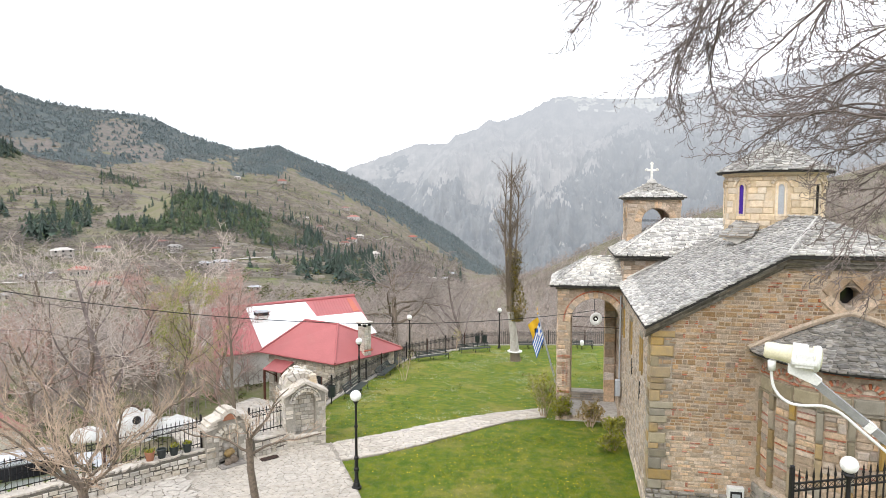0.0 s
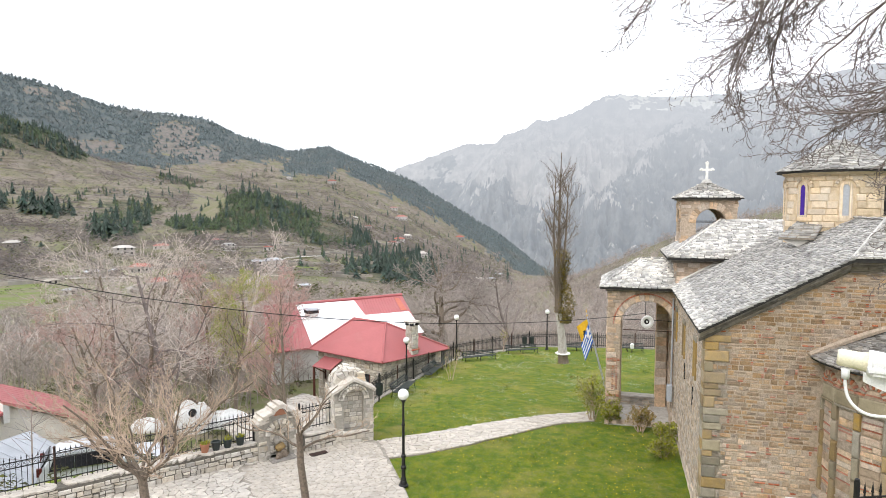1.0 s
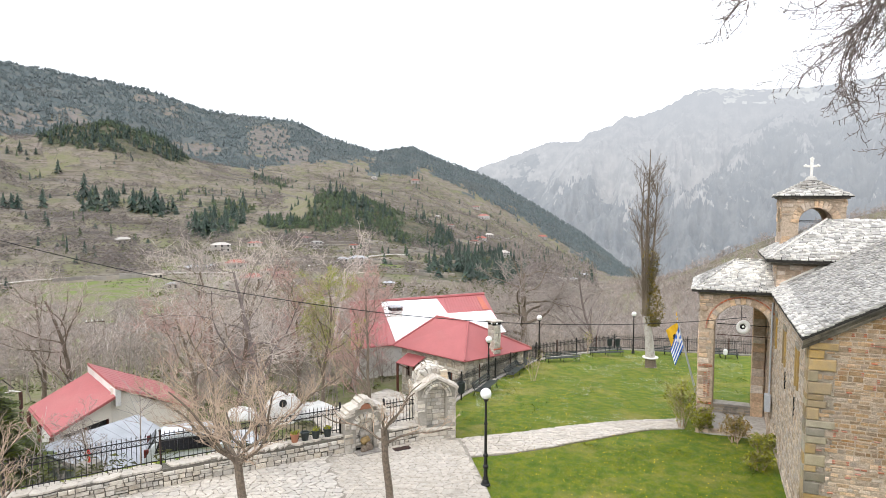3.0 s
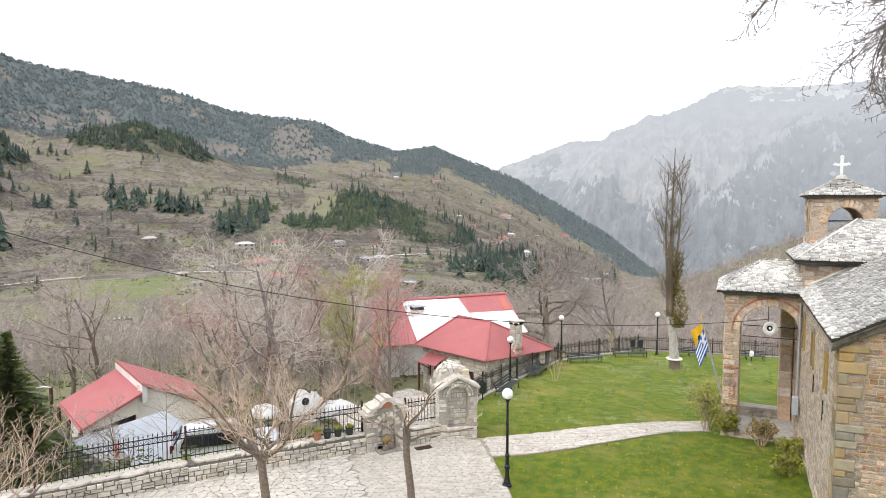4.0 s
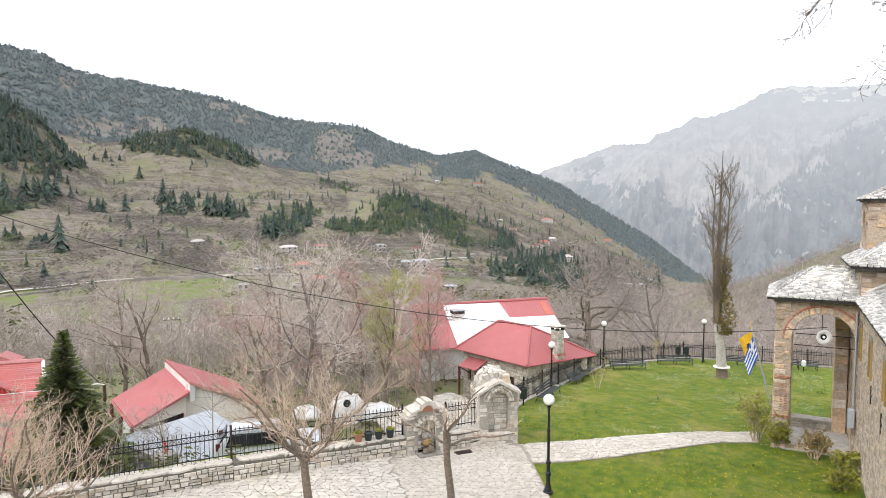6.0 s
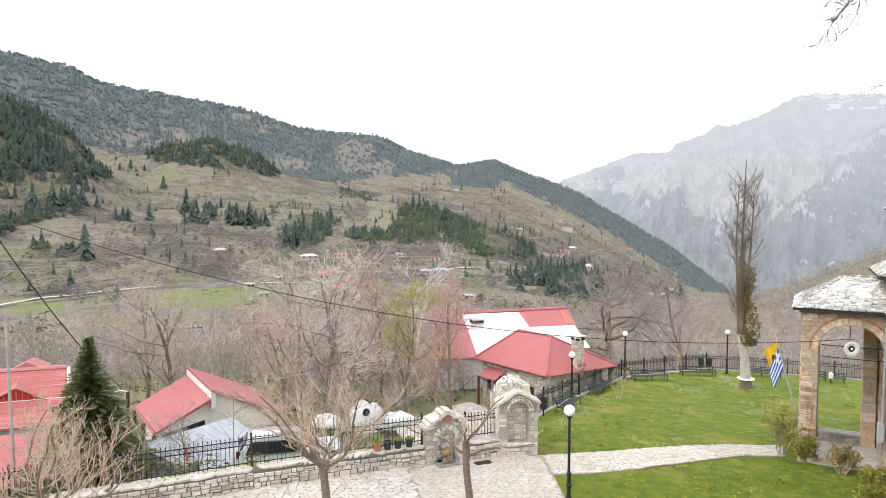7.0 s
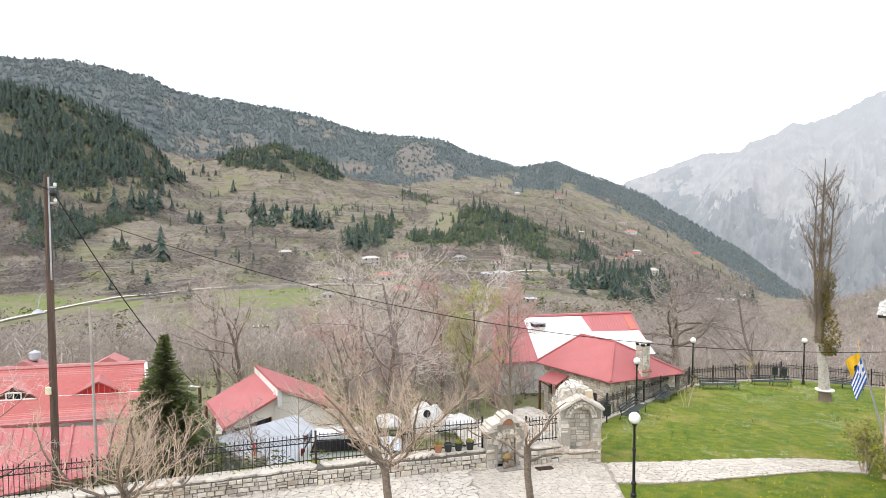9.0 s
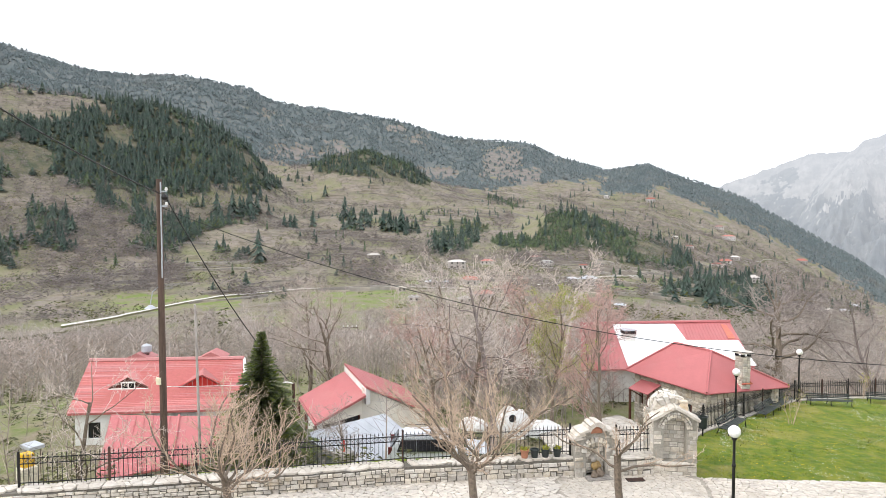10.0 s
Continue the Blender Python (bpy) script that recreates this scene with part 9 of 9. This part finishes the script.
def plant(name, rows, size, mat, label):
    """Sets conifers out by place, height, spread and turn, all in one mesh."""
    vs, fs, o = [], [], 0
    shapes = [conifer_shape(k, *size) for k in range(7)]
    for i, (x, y, z, h, w, t) in enumerate(rows):
        v, f = shapes[i % 7]
        c, s = math.cos(t) * w, math.sin(t) * w
        vs.append(np.stack((x + v[:, 0] * c - v[:, 1] * s, y + v[:, 0] * s + v[:, 1] * c, z + v[:, 2] * h), 1))
        fs.append(f + o)
        o += len(v)
    me = bpy.data.meshes.new(name)
    me.from_pydata(np.concatenate(vs).tolist(), [], np.concatenate(fs).tolist())
    me.materials.append(M[mat])
    return tagged(new(name, me), label, "wood", kind="stuff")


def build_valley():
    r = random.Random(55)
    scr, fresh, heath = MB(), MB(), MB()
    con, ridge, young = [], [], []

    def conifer(rows, a, q, h, w):
        x, y = polar(a, q)
        rows.append((x, y, far_z(q, a) - 0.4, h, w, r.uniform(0, 6.28)))

    def clump(mb, x, y, z, h, w, n):
        """A rounded leafy bush of small tilted leaf masses."""
        for _ in range(n):
            a, e = r.uniform(0, 6.28), r.uniform(0.1, 1.0)
            q = w * math.sqrt(max(0.05, 1 - e * e)) * r.uniform(0.5, 1.0)
            c = Vector((x + q * math.cos(a), y + q * math.sin(a), z + h * e))
            s = 0.32 * w
            u = Vector((r.uniform(-1, 1), r.uniform(-1, 1), r.uniform(-.5, .5))) * s
            v = Vector((r.uniform(-.5, .5), r.uniform(-.5, .5), r.uniform(.4, 1))) * s
            mb.add([c - u, c + v * 0.6 + u * 0.2, c + u], [(0, 1, 2)])

    def coppice(mb, x, y, z, h, w, n):
        """A small leafless tree: a stem, and twigs that leave it all the way up."""
        d = math.hypot(x, y)
        face = Vector((y, -x, 0)).normalized()
        lean = Vector((r.uniform(-.15, .15) * h, r.uniform(-.15, .15) * h, 0.8 * h))
        p = Vector((x, y, z))
        q = face * (0.008 * h + 0.0001 * d)
        mb.add([p - q, p + q, p + lean + q * 0.4, p + lean - q * 0.4], [(0, 1, 2, 3)])
        for _ in range(n):
            s = p + lean * r.uniform(0.25, 1.0)
            a = r.uniform(0, 6.28)
            t = s + Vector((math.cos(a) * w * 0.75, math.sin(a) * w * 0.75, h * r.uniform(0.05, 0.42))) * r.uniform(0.4, 1)
            q = (t - s).cross(Vector((x, y, 0))).normalized() * (0.0018 * h + 0.00011 * d)
            mb.add([s - q, s + q, t + q * 0.5, t - q * 0.5], [(0, 1, 2, 3)])

    # the woods
    for q0, q1, dens, green, count, outline in WOODS:
        a0, a1 = min(p[0] for p in outline), max(p[0] for p in outline)
        k = n = 0
        while k < count and n < count * 6:
            n += 1
            a, q = r.uniform(a0 - 0.6, min(70, a1 + 0.6)), r.uniform(q0, q1)
            x, y = polar(a, q)
            z = far_z(q, a)
            n1, n2 = noise.fractal(Vector((x * 0.02, y * 0.02, 12.0)), 1.0, 2.0, 2), noise.fractal(Vector((x * 0.02, y * 0.02, 17.0)), 1.0, 2.0, 2)
            b, e = a + 0.7 * n1 + r.gauss(0, 0.2), math.degrees(math.atan2(z - 8.5, q)) + 0.3 * n2 + r.gauss(0, 0.1)
            if not in_outline(b, e, outline):
                continue
            if q < 1100 and noise.fractal(Vector((x * 0.017, y * 0.017, 41.0)), 1.0, 2.0, 3) < (-0.34 if dens > 0.6 else 0.02):
                if in_outline(b, e, outline) and r.random() < 0.7:
                    h = r.uniform(2.5, 7)
                    clump(heath if r.random() < 0.75 else fresh, x, y, z - 0.3, h, h * 0.55, 14)
                continue
            if q > 1100 and any(((b - p) / u) ** 2 + ((e - o) / v) ** 2 < 1 for p, o, u, v in BARE) and r.random() < 0.6:
                continue
            k += 1
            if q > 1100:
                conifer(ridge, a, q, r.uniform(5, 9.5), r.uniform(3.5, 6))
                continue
            pick = r.random() + 0.6 * noise.noise(Vector((x * 0.022, y * 0.022, 5)))
            if pick < green:
                conifer(young, a, q, r.uniform(4, 8.5), r.uniform(2.4, 3.8))
            elif r.random() < 0.2:
                clump(fresh, x, y, z, r.uniform(3, 6), r.uniform(2.5, 4), 12)
            else:
                conifer(con, a, q, 5 + 13 * r.random() ** 2, r.uniform(2.8, 4.8))
    # tall firs that stand out singly or in knots: bearing, distance, height
    for a, q, h in ((48.9, 474, 33), (33.3, 500, 26), (32.5, 498, 28), (31.9, 496, 24), (31, 505, 19), (50, 378, 14), (46.8, 322, 9), (43.1, 854, 22), (45.5, 958, 19), (48.1, 746, 30), (46.3, 942, 14), (44.5, 938, 12), (48, 654, 16)):
        conifer(con, a, q, h * 0.8, h * 0.2 + 1.4)
    for a, q, h in ((46.7, 634, 17), (46.2, 634, 20), (45.8, 634, 21), (44.2, 650, 24), (44.1, 570, 13), (41.4, 680, 34), (41, 640, 26), (40.6, 650, 28), (40, 632, 24), (39.6, 676, 20), (39.3, 650, 22)):
        conifer(con, a, q, h * 0.76, h * 0.2 + 1.4)
    for a, q, h in ((38, 634, 28), (37.4, 630, 32), (36.8, 620, 23), (36.3, 625, 33), (35.8, 618, 24), (35, 634, 20), (52.3, 618, 33), (51, 626, 36), (50.4, 630, 28), (49.5, 640, 31), (49, 646, 26), (52.7, 386, 7), (51.4, 376, 6)):
        conifer(con, a, q, h * 0.76, h * 0.2 + 1.4)
    for _ in range(1100):
        a, q = r.uniform(10, 66), r.uniform(380, 1050)
        x, y = polar(a, q)
        if noise.fractal(Vector((x * 0.011, y * 0.011, 51.0)), 1.0, 2.0, 3) > 0.16:
            conifer(young if r.random() < 0.55 else con, a, q, 3 + 8 * r.random() ** 1.6, r.uniform(1.4, 2.8))
    def under_road(a, q, z, h):
        """Growth below the road that leaves the road in sight and the terraces open."""
        if a < 29 or q > ROAD_AT(a):
            return h
        if 31 < a < 58 and q > 85 and noise.fractal(Vector((a * 0.35, q * 0.03, 81.0)), 1.0, 2.0, 3) > -0.22:
            return 0
        road = ROAD_AT(a)
        line = 8.5 + (far_z(road, a) - 8.5) * q / road - 0.004 * q
        return min(h, max(0, line - z))

    # the brown hillside behind the church
    for _ in range(2600):
        a, q = r.uniform(-36, -6), 62 + 420 * r.random() ** 1.4
        x, y = polar(a, q)
        h = r.uniform(2.5, 6)
        coppice(scr, x, y, far_z(q, a) - 0.3, h, h * 0.55, 16)
    # leafless scrub, and olive green bushes in drifts
    n = 0
    while n < 29000:
        n += 1
        a, q = r.uniform(-34, 70), 56 + 1280 * r.random() ** 1.15
        x, y = polar(a, q)
        dens = noise.fractal(Vector((x * 0.014, y * 0.014, 1.0)), 1.0, 2.0, 3)
        near = q < 230 or (a < 6 and q < 600)
        if -20 < x < 4 and y < 60:
            continue
        if not near and dens < -0.1:
            continue
        if a > 29 and -22 < q - (ROAD_AT(a)) < 6:
            continue
        z = far_z(q, a)
        if (not near or q > 190) and cover(q, a, z) in (1, 3, 5):
            continue
        h = under_road(a, q, z, r.uniform(3.0, 6.5) if near else r.uniform(1.8, 5.0))
        if h < 0.8:
            continue
        if q < 330 or a < 3:
            coppice(scr, x, y, z - 0.3, h, h * 0.55, 22 if q < 330 else 9)
        else:
            clump(heath, x, y, z - 0.3, h * 0.9, h * 0.75, 13)
    n = 0
    while n < 16000:
        n += 1
        a, q = r.uniform(3, 70), 110 + 1250 * r.random()
        x, y = polar(a, q)
        if noise.fractal(Vector((x * 0.02, y * 0.02, 21.0)), 1.0, 2.0, 3) < -0.08:
            continue
        z = far_z(q, a)
        kind = cover(q, a, z)
        if kind in (1, 5) or (kind == 3 and r.random() < 0.7):
            continue
        h = under_road(a, q, z, r.uniform(1.0, 4.4))
        if h < 0.6:
            continue
        clump(fresh, x, y, z - 0.2, h, h * 0.8, 9)
    k = 0
    while k < 18000:
        a, q = r.uniform(1, 70), 330 + 860 * r.random()
        x, y = polar(a, q)
        k += 0.2
        if noise.fractal(Vector((x * 0.013, y * 0.013, 61.0)), 1.0, 2.0, 4) < 0.12:
            continue
        z = far_z(q, a)
        if cover(q, a, z) in (1, 3, 5):
            continue
        k += 0.8
        h = 2.5 + 5.5 * r.random() ** 1.5
        clump(heath, x, y, z - 0.3, h, h * 0.5, 14)
    for _ in range(2600):
        a, q = r.uniform(55, 71), r.uniform(390, 640)
        x, y = polar(a, q)
        if noise.fractal(Vector((x * 0.015, y * 0.015, 71.0)), 1.0, 2.0, 3) > -0.12:
            h = r.uniform(4, 8)
            clump(heath, x, y, far_z(q, a) - 0.3, h, h * 0.5, 13)
    # terraced slope above the right-hand hamlet
    for k in range(9000):
        a, q = r.uniform(-2, 24), 520 + 900 * r.random()
        x, y = polar(a, q)
        z = far_z(q, a)
        if cover(q, a, z) or noise.fractal(Vector((x * 0.012, y * 0.012, 31.0)), 1.0, 2.0, 3) < -0.3:
            continue
        h = r.uniform(3, 8)
        if k % 40 == 0:
            conifer(con, a, q, h * 1.9, h * 0.4)
        else:
            clump(heath if k % 4 else fresh, x, y, z - 0.3, h, h * 0.55, 11)
    # thicket behind the yard and the oven
    for _ in range(380):
        x, y = r.uniform(-23, -9), r.uniform(27.5, 41)
        if math.hypot(x + 15, y - 29.8) < 3.4 or (-13 < x and y < 34) or math.hypot(x + 6.5, y - 36.4) < 5.4 or (y > 37 and x > -18 and y > 60 + 1.33 * x) or math.hypot(x + 22, y - 25.5) < 5:
            continue
        h = r.uniform(1.2, 3.8)
        coppice(scr, x, y, ground_z(x, y) - 0.05, h, h * 0.5, 26)
    # weeds and bare bushes round the houses below the terrace
    k = 0
    while k < 2600:
        k += 1
        a, q = r.uniform(4, 72), 22 + 62 * r.random()
        x, y = polar(a, q)
        if edge_distance(x, y) < 1.6 or math.hypot(x + 6.5, y - 36.4) < 5.4 or (y > 36 and abs((x + 12) * 0.6 - (y - 47) * 0.8 + 1.0) < 7.5 and -20 < x < 0 and y > 60 + 1.33 * x) or (-13 < x < -6 and 24 < y < 34) or math.hypot(x + 29.5, y - 19.5) < 5.4 or math.hypot(x + 21.5, y - 25) < 4.5 or math.hypot(x + 16.5, y - 22) < 4:
            continue
        h = r.uniform(0.3, 1.9)
        if k % 3:
            clump(fresh, x, y, ground_z(x, y) - 0.05, h * 0.35, 0.3 + 0.1 * h, 22)
        else:
            coppice(scr, x, y, ground_z(x, y) - 0.05, h * 1.8, h * 0.8, 22)
    plant("conifer_wood", con, (9, 5), "far_fir", "dark green conifers scattered and massed on the slopes")
    plant("young_conifers", young, (6, 5), "young_fir", "olive green young conifers among the dark ones")
    plant("ridge_wood", ridge, (4, 4), "far_ridge", "conifer wood along the high ridge, tinted blue-grey for haze")
    walls = MB()
    for _ in range(300):
        a, q, ln = (r.uniform(0, 62) if r.random() < 0.5 else r.uniform(-1, 22)), r.uniform(330, 1250), r.uniform(15, 75)
        if cover(q, a, far_z(q, a)) == 1:
            continue
        steps = 6
        pts = []
        for k in range(steps + 1):
            b = a + math.degrees(ln / q) * (k / steps - 0.5)
            d = q + 4 * noise.noise(Vector((b * 0.7, q * 0.01, 0)))
            pts.append((*polar(b, d), far_z(d, b)))
        h = r.uniform(0.8, 1.9)
        for p, u in zip(pts, pts[1:]):
            walls.add([(p[0], p[1], p[2] - 1), (u[0], u[1], u[2] - 1), (u[0], u[1], u[2] + h), (p[0], p[1], p[2] + h), (p[0] * 1.003, p[1] * 1.003, p[2] + h), (u[0] * 1.003, u[1] * 1.003, u[2] + h)], [(0, 1, 2, 3), (3, 2, 5, 4)])
    tagged(walls.ob("terrace_walls", "terrace_stone"), "dry-stone terrace walls across the slopes", "terraces", kind="stuff")
    tagged(scr.ob("scrub", "scrub"), "grey-brown leafless scrub and coppice on the slopes", "scrub", kind="stuff")
    tagged(heath.ob("heath", "far_scrub"), "brown leafless bushes scattered over the far slopes", "scrub", kind="stuff")
    tagged(fresh.ob("green_scrub", "new_leaf"), "scattered olive green bushes on the slopes", "scrub", kind="stuff")


MAIN_ROAD = [(64, 285), (60, 305), (56, 338), (52.5, 356), (47.7, 358), (43.4, 358), (38.2, 354), (34.2, 346), (29.9, 334)]


def ROAD_AT(a):
    return float(np.interp(a, [p[0] for p in MAIN_ROAD[::-1]], [p[1] for p in MAIN_ROAD[::-1]]))


build_valley()


def track(name, pts, w, label):
    """A pale road laid along the slope: bearing and distance pairs."""
    fine = []
    for (a, q), (b, p) in zip(pts, pts[1:]):
        for k in range(14):
            t = k / 14
            fine.append((a + (b - a) * t, q + (p - q) * t))
    fine.append(pts[-1])
    mb = MB()
    for a, q in fine:
        for s in (-0.5, 0.5):
            d = q + s * w
            mb.v.append((*polar(a, d), max(far_z(q - w / 2, a), far_z(q + w / 2, a)) + 0.7 + 0.02 * w))
    n = len(fine)
    for i in range(n - 1):
        mb.f.append((2 * i, 2 * i + 2, 2 * i + 3, 2 * i + 1))
    mb.m = [0] * (n - 1)
    foot = [(p[0], p[1], p[2] - 4.0) for p in mb.v[0::2]]
    o = len(mb.v)
    mb.v.extend(foot)
    for i in range(n - 1):
        mb.f.append((o + i, o + i + 1, 2 * i + 2, 2 * i))
        mb.m.append(1)
    return tagged(mb.ob(name, ["road", "meadow"]), label, "road", kind="structure")


track("road", MAIN_ROAD, 4.5, "pale unpaved road running along the valley slope")
track("road", [(24, 360), (21.9, 370), (18.7, 406), (15, 442)], 6, "pale village road on the slope")
track("road", [(7.6, 980), (6.8, 1022), (5.2, 1150), (3.6, 1338)], 9, "pale hill road above the woods")
track("road", [(2.6, 545), (1.8, 578), (1.0, 640), (0.1, 720)], 6, "pale hairpin road on the slope")


def field_house(a, q, w, d, h, turn, roof, wall, label):
    x, y = polar(a, q)
    e = empty("hillside_house", pose(x, y, far_z(q, a) - 0.6, 0, 0, a + turn), label, "house", "houses on the far slope")
    body = MB().box(-w / 2, w / 2, -d / 2, d / 2, 0, h).ob("wall", wall, e)
    r = MB()
    o = 0.5
    v = [(-w / 2 - o, -d / 2 - o, h), (w / 2 + o, -d / 2 - o, h), (w / 2 + o, d / 2 + o, h), (-w / 2 - o, d / 2 + o, h), (-w / 4, 0, h + d * 0.24), (w / 4, 0, h + d * 0.24)]
    r.add(v, [(0, 1, 5, 4), (1, 2, 5), (2, 3, 4, 5), (3, 0, 4), (3, 2, 1, 0)])
    r.ob("roof", roof, e)
    n = max(2, int(w / 3))
    for k in range(n):
        cx = -w / 2 + w * (k + 0.5) / n
        for z in ((1.2,) if h < 4 else (1.2, 3.9)):
            MB().box(cx - 0.5, cx + 0.5, -d / 2 - 0.06, -d / 2 + 0.02, z, z + 1.2).ob("window", "dark", body)


# bearing, distance and width of the houses of the hamlet, by their roofs
RED_ROOFED = ((19.9, 452, 8), (30.1, 370, 14), (28.8, 284, 11), (26.4, 306, 8), (27.6, 322, 7), (28.5, 458, 12), (24.1, 482, 10), (8.1, 1198, 26), (8.8, 1322, 20), (14.3, 1342, 24), (11.1, 894, 12), (8.9, 738, 14), (8.3, 858, 18), (2.8, 1420, 26))
WHITE_ROOFED = ((12.3, 962, 13), (6.4, 630, 18), (31.3, 430, 15), (23.2, 446, 12), (30.5, 254, 8), (8.6, 790, 12), (7.6, 950, 16), (1.0, 514, 9), (18.0, 1354, 16))
GREY_ROOFED = ((19.5, 372, 12), (20.9, 378, 9), (33.6, 366, 9), (32.1, 366, 7), (35.2, 272, 6), (16.8, 278, 6), (-0.1, 558, 9), (-0.8, 820, 16))
STONE_HUTS = ((38.8, 466, 12), (36.4, 330, 6))
rh = random.Random(8)
for roof, wall, label, rows in (("field_roof", "field_box", "small pale house with a red roof on the far slope", RED_ROOFED), ("field_box", "field_box", "small pale house with a white roof on the far slope", WHITE_ROOFED),
                                ("zinc", "field_box", "small house with a grey metal roof on the far slope", GREY_ROOFED), ("rubble", "rubble", "small stone field hut on the far slope", STONE_HUTS)):
    for a, q, w in rows:
        w *= 0.76
        field_house(a, q, w, w * rh.uniform(0.55, 0.75), min(7.5, max(2.6, w * rh.uniform(0.32, 0.5))), rh.uniform(-25, 25), roof, wall, label)


# ---- stones, bricks, slates and flags, laid last ----
for p_name, p_meshes, p_mats, p_parent, p_limit, p_rest in PIECES:
    if p_mats:
        lay(p_name, p_meshes, p_mats, p_parent, p_limit, p_rest or "masonry")
